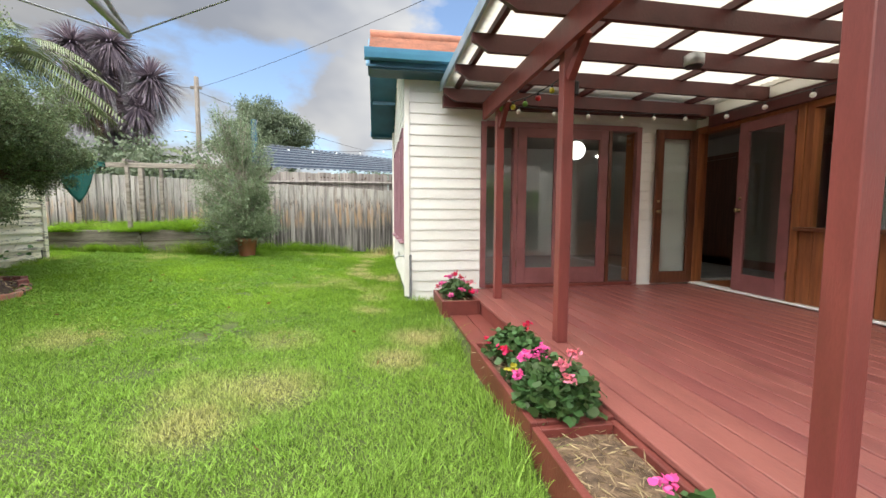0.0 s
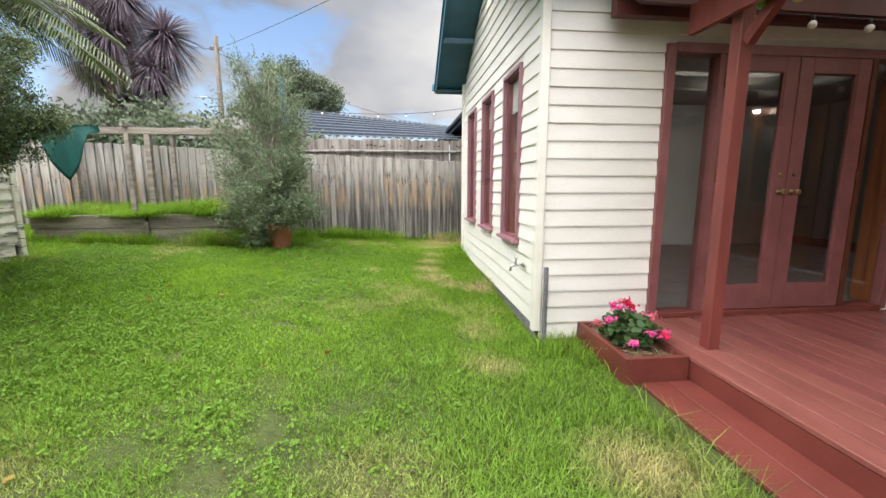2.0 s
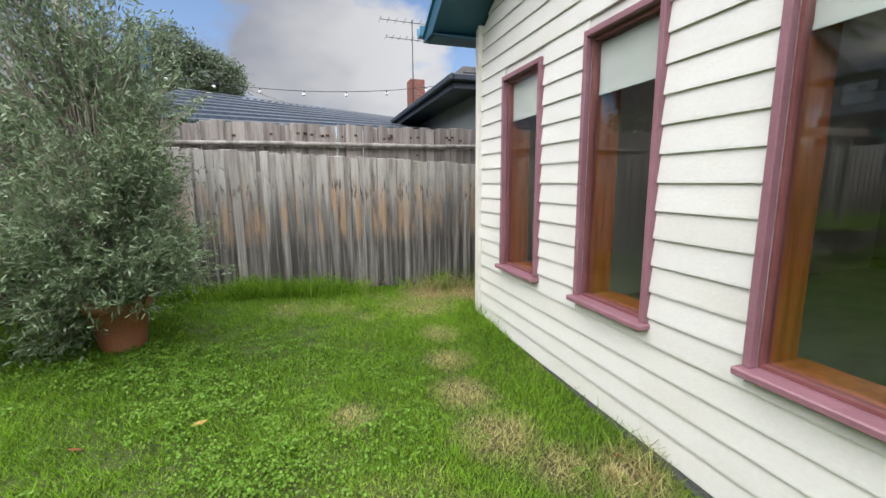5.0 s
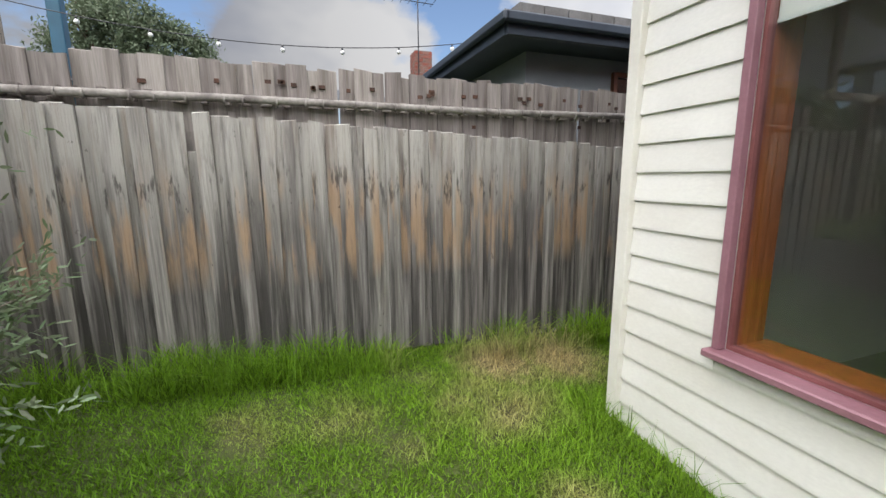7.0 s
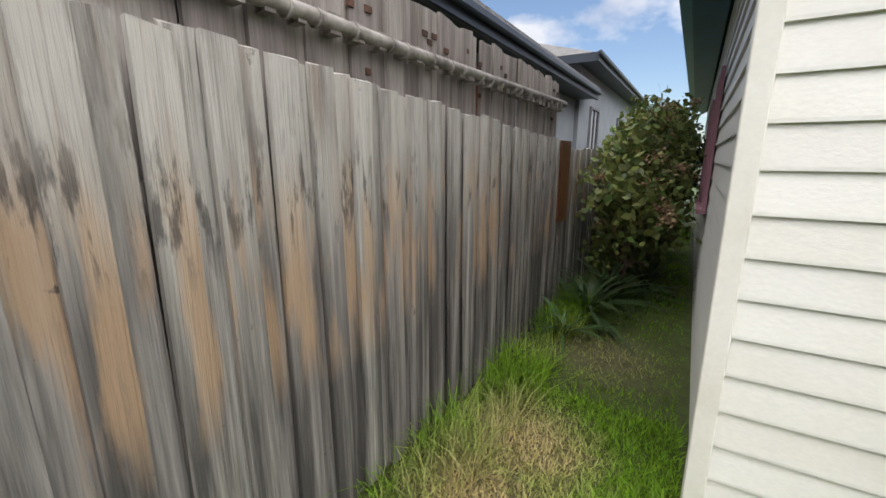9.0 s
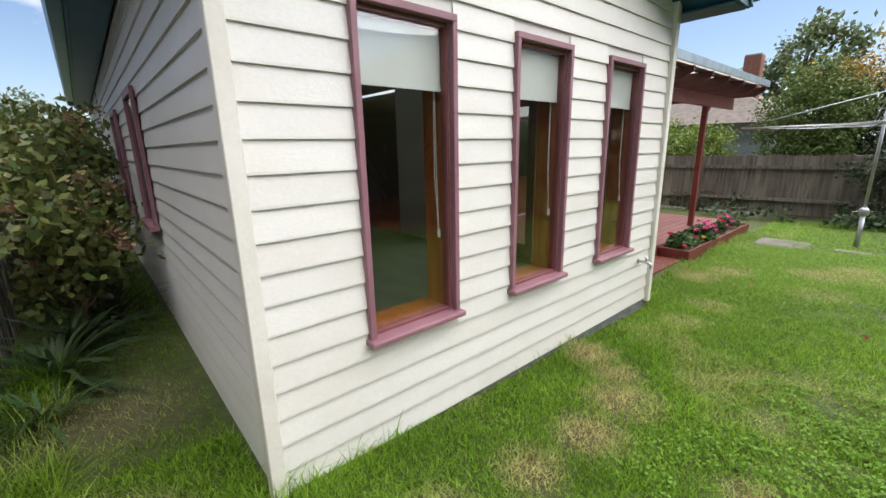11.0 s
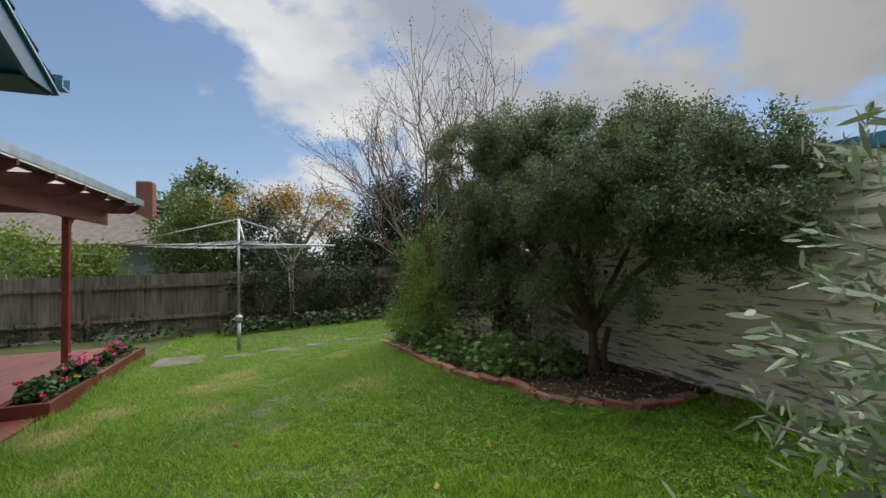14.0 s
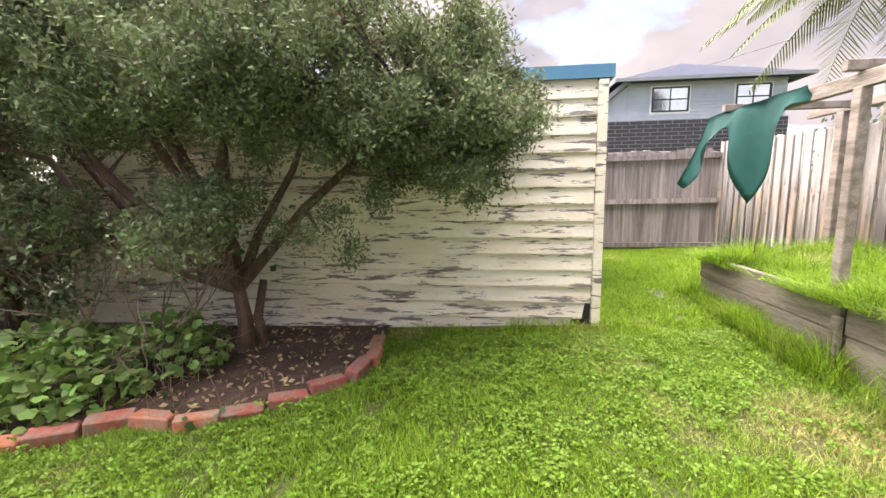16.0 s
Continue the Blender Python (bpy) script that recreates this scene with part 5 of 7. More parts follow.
part("side_wall", boxes((SX - 2.6, SX - 0.06, SY1 - 0.018, SY1 + 0.0, SZ0, SZ1 - 0.05)), PEELED, shed)
part("base_board", boxes((SX - 0.015, SX + 0.012, SY0, SY1 - 0.4, SZ0 - 0.09, SZ0 - 0.021)), NAVY, shed)
part("fascia", boxes((SX + 0.0, SX + 0.03, SY0 - 0.1, SY1 + 0.05, SZ1 - 0.01, SZ1 + 0.085), (SX - 2.7, SX + 0.0, SY1 + 0.025, SY1 + 0.05, SZ1 - 0.01, SZ1 + 0.085)), TEAL_LIGHT, shed, "blue painted fascia")
part("roof", boxes((SX - 2.7, SX + 0.0, SY0 - 0.1, SY1 + 0.025, SZ1 + 0.02, SZ1 + 0.07)), GREY_TILE, shed)


# ---- fences ----
def paling_meshes(widths, h0, h1, thick, mat, seed, chew=0.0):
    """A few paling shapes with uneven heads, standing with their foot at z 0."""
    rng = random.Random(seed)
    out = []
    for k in range(7):
        w, h = rng.uniform(*widths), rng.uniform(h0, h1)
        bm = bmesh.new()
        vs = box(bm, -w / 2, w / 2, 0, thick, 0, h)
        for q in (4, 5, 6, 7):
            vs[q].co.z += rng.uniform(-0.005, 0.005) - (chew * rng.random() ** 2)
        me = bpy.data.meshes.new("paling")
        bm.to_mesh(me)
        bm.free()
        me.materials.append(mat)
        out.append(me)
    return out


def paling_fence(name, label, a, b, top, foot, mat, width, seed, rails=(), facing=1, chew=0.0, post_step=0, gaps=(), lap=1):
    """Palings from a to b. top, foot: heights along the way (0..1). rails: heights above the foot on the face."""
    f = tagged(new(name), label, "fence", kind="structure")
    rng = random.Random(seed)
    meshes = paling_meshes((width * 1.10, width * 1.32), 1.0, 1.0, 0.018, mat, seed)
    d = Vector((b[0] - a[0], b[1] - a[1], 0))
    length = d.length
    ang = math.atan2(d.y, d.x)
    n = int(length / width)
    for i in range(n):
        t = (i + 0.5) / n
        short = 0.20 if any(lo < t < hi for lo, hi in gaps) else 0.0
        z0, z1 = foot(t), top(t) + rng.uniform(-0.010, 0.010) - (chew * rng.random() ** 3) - short
        o = part("paling", rng.choice(meshes), None, f)
        p = Vector((a[0], a[1], 0)) + d * t
        o.matrix_basis = Matrix.Translation((p.x, p.y + lap * (i % 2) * 0.016, z0)) @ Matrix.Rotation(ang, 4, "Z") @ Matrix.Rotation(rng.uniform(-0.012, 0.012), 4, "Y") @ Matrix.Translation((0, rng.uniform(-0.006, 0.006), 0)) @ Matrix.Diagonal((1, 1, z1 - z0, 1))
    nor = Vector((-d.y, d.x, 0)).normalized() * facing
    for frac in rails:
        bm = bmesh.new()
        off = nor * 0.04
        bar(bm, (a[0] + off.x, a[1] + off.y, foot(0) + frac * (top(0) - foot(0))), (b[0] + off.x, b[1] + off.y, foot(1) + frac * (top(1) - foot(1))), 0.045, 0.07)
        part("rail", bm, mat, f)
    if post_step:
        k = max(1, int(length / post_step))
        for i in range(k + 1):
            t = i / k
            p = Vector((a[0], a[1], 0)) + d * t + nor * 0.06
            part("post", boxes((p.x - 0.05, p.x + 0.05, p.y - 0.04, p.y + 0.04, foot(t) - 0.1, top(t) + 0.0), bevel=0.005), mat, f)
    return f


def lin(p, q):
    return lambda t: p + (q - p) * t


fence_front = paling_fence("fence_north", "weathered grey paling fence, streaked darker low down and paler at the top", (-8.45, 9.72), (2.42, 9.72), lin(2.28, 1.79), lin(0.66, 0.36), FENCE, 0.075, 11, gaps=((0.6187, 0.6235),), lap=1.5)
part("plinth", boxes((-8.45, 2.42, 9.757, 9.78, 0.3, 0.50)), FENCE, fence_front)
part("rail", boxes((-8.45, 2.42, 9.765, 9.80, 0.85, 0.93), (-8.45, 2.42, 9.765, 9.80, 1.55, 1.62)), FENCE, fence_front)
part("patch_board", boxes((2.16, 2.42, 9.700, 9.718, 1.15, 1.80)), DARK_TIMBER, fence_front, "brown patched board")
BAMBOO = material("weathered_bamboo", (0.30, 0.275, 0.25), 0.8, second=(0.15, 0.13, 0.12), scale=9, grain_amount=0.2)
ROT = material("rotted_knot_hole", (0.055, 0.035, 0.028), 0.95, second=(0.12, 0.06, 0.04), scale=12, grain_amount=0.3)
fence_rear = paling_fence("fence_neighbour", "neighbour's taller grey paling fence with a bamboo rail", (-2.9, 9.84), (2.5, 9.84), lin(2.30, 2.29), lin(0.4, 0.4), FENCE_BACK, 0.096, 12, chew=0.03)
bm = bmesh.new()
tube(bm, [(-2.9, 9.80, 2.06), (-1.5, 9.80, 2.075), (0.2, 9.80, 2.07), (2.5, 9.80, 2.11)], 0.025, 8)
for i in range(1, 36):
    q = -2.9 + i * 0.15 + 0.03 * math.sin(i * 2.3)
    tube(bm, [(q, 9.80, 2.07 + 0.004 * q), (q + 0.012, 9.80, 2.07 + 0.004 * q)], 0.030, 8)
part("bamboo_rail", bm, BAMBOO, fence_rear, "long bamboo rail tied along the palings")
rngp = random.Random(5)
for i in range(46):
    px = -2.8 + i * 0.115 + rngp.uniform(-0.02, 0.02)
    part("spacer", boxes((px, px + rngp.uniform(0.03, 0.06), 9.79, 9.842, 2.04, 2.10)), FENCE_BACK, fence_rear)
for i in range(34):
    px = -2.8 + rngp.random() * 5.2
    pz = rngp.choice((2.155, 1.965, 2.17)) + rngp.uniform(-0.02, 0.02)
    part("knot_notch", boxes((px, px + rngp.uniform(0.02, 0.04), 9.834, 9.845, pz, pz + 0.022)), ROT, fence_rear)
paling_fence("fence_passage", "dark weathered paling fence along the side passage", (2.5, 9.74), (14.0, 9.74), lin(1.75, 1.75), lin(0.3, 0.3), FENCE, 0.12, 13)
paling_fence("fence_west", "grey paling fence with two rails facing the yard", (-8.75, 6.2), (-8.45, 9.72), lin(2.16, 2.2), lin(0.66, 0.70), FENCE_BACK, 0.115, 14, rails=(0.5, 0.93, 0.06), facing=-1, chew=0.1)
paling_fence("fence_west_far", "grey paling fence behind the shed", (-9.6, -3.4), (-8.75, 6.2), lin(1.9, 2.16), lin(0.4, 0.66), FENCE_BACK, 0.2, 15)
paling_fence("fence_south", "old dim grey paling fence with rails at the end of the lawn", (8.5, -2.9), (-9.6, -3.4), lin(1.45, 1.62), lin(0.1, 0.3), FENCE_SOUTH, 0.14, 16, rails=(0.25, 0.80), facing=-1, post_step=2.6)

# ---- raised bed and trellis ----
bed = thing("raised_bed", (-4.5, 8.9, 0.6), "raised garden bed of grey timber sleepers overgrown with grass", "garden bed")
for x0, x1 in ((-6.08, -4.50), (-4.45, -3.0)):
    part("sleeper", boxes((x0, x1, 8.42, 8.47, 0.80, 1.005), bevel=0.008), SLEEPER, bed)
    part("sleeper", boxes((x0 + 0.01, x1 + 0.03, 8.425, 8.475, 0.50, 0.795), bevel=0.008), SLEEPER, bed)
part("sleeper", boxes((-6.08, -6.03, 8.475, 9.70, 0.55, 1.0), bevel=0.008), SLEEPER, bed)
part("sleeper", boxes((-3.05, -3.0, 8.475, 9.70, 0.45, 0.98), bevel=0.008), SLEEPER, bed)
for px in (-4.475, -3.05):
    part("peg", boxes((px - 0.03, px + 0.03, 8.385, 8.418, 0.45, 0.9), bevel=0.006), SLEEPER, bed)
v = [(x, y, 0.95 + 0.04 * noise.noise(Vector((x * 3, y * 3, 1)))) for y in np.linspace(8.47, 9.71, 12) for x in np.linspace(-6.03, -3.05, 30)]
part("soil", mesh_from(v, [(j * 30 + i, j * 30 + i + 1, (j + 1) * 30 + i + 1, (j + 1) * 30 + i) for j in range(11) for i in range(29)]), SOIL, bed)

trellis = thing("trellis_frame", (-4.7, 8.56, 0.95), "grey timber trellis frame standing in the raised bed", "trellis")
for px, py, w in ((-4.70, 8.56, 0.065), (-6.20, 9.60, 0.08), (-4.98, 9.58, 0.09), (-4.60, 9.60, 0.06), (-3.35, 9.6, 0.08)):
    part("post", boxes((px - w / 2, px + w / 2, py - w / 2, py + w / 2, 0.9, 2.20 if py < 9 else 2.30), bevel=0.005), SLEEPER, trellis)
part("rail", boxes((-6.30, -2.6, 8.535, 8.585, 2.195, 2.285), bevel=0.005), SLEEPER, trellis)
part("rail", boxes((-6.60, -2.6, 9.56, 9.61, 2.295, 2.37), bevel=0.005), SLEEPER, trellis)
for cx in (-5.95, -4.7, -3.4):
    part("cross_rail", boxes((cx - 0.025, cx + 0.025, 8.45, 9.68, 2.29, 2.35), bevel=0.004), SLEEPER, trellis)


def shade_cloth():
    """A torn cloth hung over the rail, with two pointed tails."""
    bm = bmesh.new()
    n = 48
    grid = []
    for i in range(n):
        s = i / (n - 1)
        x = -5.05 - 1.25 * s
        drop = 0.10 + 0.66 * max(0.0, 1 - abs(s - 0.34) / 0.24) + 0.48 * max(0.0, 1 - abs(s - 0.96) / 0.34)
        col = []
        for j in range(10):
            q = j / 9
            col.append(bm.verts.new((x + 0.04 * q * math.sin(s * 9), 8.50 - 0.22 * q * s + 0.035 * math.sin(s * 21 + q * 2) * (0.3 + q), 2.30 - drop * q - 0.10 * s * q)))
        grid.append(col)
    for i in range(n - 1):
        for j in range(9):
            f = bm.faces.new((grid[i][j], grid[i + 1][j], grid[i + 1][j + 1], grid[i][j + 1]))
            f.smooth = True
    bmesh.ops.solidify(bm, geom=list(bm.faces), thickness=0.003)
    return bm


tagged(part("shade_cloth", shade_cloth(), SHADE_CLOTH), "torn dark green shade cloth hanging from the trellis rail", "cloth")
bm = bmesh.new()
tube(bm, [(-5.42, 8.5, 1.6), (-5.41, 8.49, 1.35), (-5.42, 8.49, 1.12)], 0.006, 5)
tagged(part("cord", bm, DRY), "pale frayed cord hanging below the shade cloth", "cord")
bm = bmesh.new()
tube(bm, [(-4.05, 8.75, 0.98), (-3.8, 8.7, 1.07), (-3.62, 8.72, 1.06), (-3.58, 8.75, 1.12)], 0.013, 6)
tagged(part("hose_pipe", bm, PLASTIC_DARK), "short black hose pipe lying in the raised bed grass", "pipe")

# ---- clothes line and path ----
hoist = thing("clothes_line", (-0.80, 0.1, ground_z(-0.8, 0.1)), "galvanised rotary clothes line standing on the lawn", "clothes line")
HX, HY = -0.80, 0.10
bm = bmesh.new()
tube(bm, [(HX, HY, 0.05), (HX, HY, 0.75)], 0.032, 12)
part("lower_pole", bm, STEEL, hoist)
bm = bmesh.new()
tube(bm, [(HX, HY, 0.75), (HX, HY, 2.55)], 0.022, 12)
part("upper_pole", bm, STEEL, hoist)
bm = bmesh.new()
lathe(bm, ((0.04, 0), (0.06, 0.02), (0.06, 0.10), (0.035, 0.13)), 14, (HX, HY, 0.70))
part("gear_box", bm, STEEL, hoist)
bm = bmesh.new()
tube(bm, [(HX + 0.05, HY, 0.76), (HX + 0.12, HY, 0.76), (HX + 0.13, HY, 0.66)], 0.009, 6)
part("crank_handle", bm, STEEL, hoist)
ARM, HZ = 1.72, 2.08
arm_ends = []
for k in range(4):
    a = radians(8 + 90 * k)
    tip = Vector((HX + ARM * math.cos(a), HY + ARM * math.sin(a), HZ - 0.01))
    arm_ends.append(tip)
    bm = bmesh.new()
    tube(bm, [(HX, HY, HZ), tip], 0.017, 8)
    arm = part("arm", bm, STEEL, hoist)
    bm = bmesh.new()
    tube(bm, [(HX, HY, 2.54), Vector((HX, HY, 0)).lerp(Vector((tip.x, tip.y, 0)), 0.36) + Vector((0, 0, 2.34)), Vector((HX, HY, 0)).lerp(Vector((tip.x, tip.y, 0)), 0.38) + Vector((0, 0, HZ + 0.01))] if k == 2 else [(HX, HY, 2.54), tip + Vector((0, 0, 0.01))], 0.014 if k == 2 else 0.010, 6)
    part("stay", bm, STEEL, arm)
for r in (1.0, 0.82, 0.64, 0.46):
    bm = bmesh.new()
    for k in range(4):
        c = Vector((HX, HY, HZ))
        p, q = c.lerp(arm_ends[k], r), c.lerp(arm_ends[(k + 1) % 4], r)
        m = p.lerp(q, 0.5) - Vector((0, 0, 0.02))
        tube(bm, [p, m, q], 0.004, 4)
    part("line_wire", bm, STEEL, hoist)

path = structure("path", "narrow pale concrete strip across the lawn", "path")
for i in range(7):
    x0 = -3.9 + i * 0.66
    zp = ground_z(x0 + 0.3, 0.45)
    part("slab", boxes((x0, x0 + 0.655, 0.38 + 0.02 * i, 0.58 + 0.02 * i, zp - 0.06, zp + 0.004), bevel=0.006), CONCRETE, path)
tagged(part("concrete_pad", boxes((-0.30, 0.40, 0.1, 0.75, 0.05, 0.185), bevel=0.02), CONCRETE), "worn pale concrete pad beside the clothes line", "slab", kind="structure")

# ---- brick edging and soil of the shrub bed ----
EDGE = [(-3.15, 1.2), (-3.3, 2.1), (-3.35, 2.9), (-3.45, 3.6), (-3.62, 4.12), (-3.82, 4.42), (-3.84, 4.80), (-3.98, 5.10), (-4.14, 5.34), (-4.36, 5.56), (-4.62, 5.62), (-5.0, 5.55)]
edging = structure("brick_edging", "red brick edging half sunk along the shrub bed", "edging")


def along(points, step):
    out, carry = [], 0.0
    for p, q in zip(points, points[1:]):
        p, q = Vector((*p, 0)), Vector((*q, 0))
        L = (q - p).length
        s = carry
        while s < L:
            out.append((p.lerp(q, s / L), math.atan2(q.y - p.y, q.x - p.x)))
            s += step
        carry = s - L
    return out


bm = boxes((-0.11, 0.11, -0.05, 0.05, -0.06, 0.07), bevel=0.008)
brick_me = bpy.data.meshes.new("brick")
bm.to_mesh(brick_me)
bm.free()
brick_me.materials.append(BRICK)
rb = random.Random(3)
for p, a in along(EDGE, 0.235):
    o = part("brick", brick_me, None, edging)
    o.matrix_basis = Matrix.Translation((p.x, p.y, ground_z(p.x, p.y) + rb.uniform(-0.03, 0.015))) @ Euler((rb.uniform(-0.12, 0.12), rb.uniform(-0.1, 0.1), a + rb.uniform(-0.1, 0.1))).to_matrix().to_4x4()
loop = EDGE + [(-5.23, 5.6), (-5.23, 0.6), (-4.2, 0.4)]
bm = bmesh.new()
vs = [bm.verts.new((x, y, ground_z(x, y) + 0.03)) for x, y in loop]
bm.faces.new(vs)
bmesh.ops.triangulate(bm, faces=bm.faces)
bmesh.ops.subdivide_edges(bm, edges=bm.edges, cuts=4, use_grid_fill=True)
for q in bm.verts:
    q.co.z = ground_z(q.co.x, q.co.y) + 0.028 + 0.02 * noise.noise(q.co * 4)
tagged(part("garden_soil", bm, SOIL), "dark bare soil with leaf litter in the shrub bed", "soil", kind="structure")


# ---- plants ----
def tree(name, at, label, category, trunks, blobs, leaf, per_m3, leaf_len, leaf_wid, seed, bark=BARK, clump=0.16, spread=0.11, droop=0.2, hollow=0.45, group=""):
    """A trunk with limbs reaching into the crown, and a crown of many small leaves in clumps."""
    rng = np.random.default_rng(seed)
    t = thing(name, at, label, category, group)
    bm = bmesh.new()
    if len(blobs) > 20:
        # main limbs first, then a thinner branch from the nearest limb to every clump
        s, nodes = Vector(trunks[0][0]), []
        for k in range(0, len(blobs), len(blobs) // 9):
            e = Vector(blobs[k][0])
            m1 = s.lerp(e, 0.35) + Vector(rng.normal(size=3)) * 0.11
            m2 = s.lerp(e, 0.68) + Vector((0, 0, 0.1)) + Vector(rng.normal(size=3)) * 0.1
            tube(bm, [s, m1, m2, e], [0.045, 0.034, 0.024, 0.008], 7, cap=False)
            nodes += [m1, m1.lerp(m2, 0.5), m2, m2.lerp(e, 0.4)]
        for c, r in blobs:
            e = Vector(c)
            q = min(nodes, key=lambda p: (p - e).length + 0.8 * max(0.0, p.z - e.z + 0.1))
            mid = q.lerp(e, 0.55) + Vector(rng.normal(size=3)) * 0.08
            tube(bm, [q, mid, e], [0.016, 0.011, 0.005], 5, cap=False)
            for _ in range(4):
                d = Vector(rng.normal(size=3)).normalized()
                tube(bm, [mid.lerp(e, 0.5), e + Vector((d.x * r[0], d.y * r[1], d.z * r[2])) * 0.9], [0.006, 0.002], 4, cap=False)
    for start, r0 in trunks:
        s = Vector(start)
        for (cx, cy, cz), (rx, ry, rz) in (blobs if len(blobs) <= 20 else ()):
            for _ in range(4):
                d = rng.normal(size=3)
                e = Vector((cx, cy, cz)) + Vector(d / np.linalg.norm(d) * 0.8 * np.array((rx, ry, rz)))
                m1 = s.lerp(e, 0.35) + Vector((0, 0, 0.12 * (e - s).length)) + Vector(rng.normal(size=3)) * 0.05
                m2 = s.lerp(e, 0.7) + Vector((0, 0, 0.08 * (e - s).length)) + Vector(rng.normal(size=3)) * 0.07
                tube(bm, [s, m1, m2, e], [r0 * 0.7, r0 * 0.5, r0 * 0.3, r0 * 0.12], 6, cap=False)
        tube(bm, [Vector((start[0], start[1], at[2] - 0.1)), s.lerp(Vector(at), 0.5) + Vector((0.03, 0.02, 0)), s], [r0 * 1.25, r0, r0 * 0.8], 9)
    part("trunk", bm, bark, t)
    pts = clump_points(blobs, per_m3, rng, clump, spread, hollow)
    part("crown", leaves(pts, leaf_len, leaf_wid, rng, droop), leaf, t)
    return t


gz = ground_z
# olive in a terracotta pot
POTX, POTY = -2.55, 8.40
pz = gz(POTX, POTY)
pot = thing("flower_pot", (POTX, POTY, pz), "large terracotta pot on the grass holding an olive tree", "pot")
bm = bmesh.new()
lathe(bm, ((0.13, 0.0), (0.14, 0.02), (0.18, 0.30), (0.205, 0.31), (0.21, 0.37), (0.19, 0.375), (0.165, 0.33)), 24, (POTX, POTY, pz))
part("body", bm, TERRACOTTA, pot)
bm = bmesh.new()
lathe(bm, ((0.16, 0.0), (0.165, 0.01)), 20, (POTX, POTY, pz + 0.325))
part("soil", bm, SOIL, pot)


def olive():
    rng = np.random.default_rng(21)
    t = thing("olive_tree", (POTX, POTY, pz + 0.33), "bushy grey green olive tree growing in a terracotta pot", "tree")
    bm = bmesh.new()
    base = Vector((POTX, POTY, pz + 0.30))
    tips, dirs = [], []
    for k in range(255):
        a = rng.uniform(0, math.tau)
        h = rng.uniform(-0.22, 1.1) if k % 2 else rng.uniform(0.8, 2.5)
        if h < 0.2 and math.cos(a) > 0.0:
            h += 0.32
        rad = (0.80 * math.sin(min(1.0, (h + 0.95) / 3.8) * math.pi) ** 0.7 + 0.06) * rng.uniform(0.45, 1.0) ** 0.7
        e = base + Vector((rad * math.cos(a) * 1.0 - 0.14, rad * math.sin(a) * 0.84, h))
        if e.x < -2.9:
            e.y = max(e.y, POTY - 0.5)
        if e.z > 1.35:
            e.x = min(e.x, -2.16 + 0.08 * math.sin(k))
        if e.z > 1.5:
            e.y = max(e.y, POTY - max(0.12, 0.50 - 0.55 * (e.z - 1.5)) + 0.06 * math.cos(k))
        m = base.lerp(e, 0.5) + Vector((-0.1 * math.cos(a), -0.1 * math.sin(a), 0.14 * h))
        r = 0.012 if k % 8 else 0.024
        tube(bm, [base + Vector((0.02 * math.cos(a), 0.02 * math.sin(a), 0)), base.lerp(m, 0.55) + Vector((0, 0, 0.05)), m, e], [r, r * 0.7, r * 0.5, 0.002], 4, cap=False)
        for q in range(30 if h < 1.1 else 24):
            s = rng.uniform(0.45, 1.0)
            p = (m.lerp(e, (s - 0.45) / 0.55)) + Vector(rng.normal(size=3)) * 0.055
            d = (e - m).normalized() + Vector((0, 0, 0.1))
            L = rng.uniform(0.10, 0.26)
            side = Vector(rng.normal(size=3)) * 0.5
            dd = (d + side).normalized()
            for w in range(9):
                tips.append(p + dd * L * w / 9)
                dirs.append(dd + Vector(rng.normal(size=3)) * 0.55)
    for e in ((-1.80, 8.10, 2.22), (-1.88, 8.04, 2.12), (-1.92, 8.06, 2.34), (-2.50, 7.74, 1.93), (-2.56, 7.70, 1.80), (-2.62, 7.66, 1.70), (-2.46, 7.66, 1.58), (-2.32, 7.74, 1.48),
              (-2.58, 7.68, 1.40), (-2.42, 7.78, 1.30), (-2.60, 7.70, 1.15), (-2.40, 7.80, 0.95), (-2.66, 7.76, 2.02)):
        e = Vector(e)
        m = base.lerp(e, 0.5) + Vector((-0.12, 0.12, 0.22 * max(0.2, e.z - base.z)))
        pts = [base, base.lerp(m, 0.55) + Vector((0, 0, 0.06)), m, m.lerp(e, 0.5) + Vector((0, 0, 0.05)), e]
        tube(bm, pts, [0.016, 0.012, 0.008, 0.005, 0.002], 5, cap=False)
        for q in range(96):
            s = rng.uniform(0.0, 1.0) ** 0.75
            p = pts[2].lerp(pts[3], s * 2) if s < 0.5 else pts[3].lerp(pts[4], s * 2 - 1)
            d = (pts[4] - pts[2]).normalized() * 0.6
            tips.append(p + Vector(rng.normal(size=3)) * 0.02)
            dirs.append(d + Vector(rng.normal(size=3)) * 0.5)
    tube(bm, [base - Vector((0, 0, 0.02)), base + Vector((0.01, 0, 0.25)), base + Vector((-0.02, 0.02, 0.7))], [0.05, 0.04, 0.025], 8)
    part("trunk", bm, PALE_BARK, t)
    part("crown", leaves(np.array(tips), 0.046, 0.0105, rng, 0.05, np.array(dirs), full=True), OLIVE_LEAF, t)


olive()

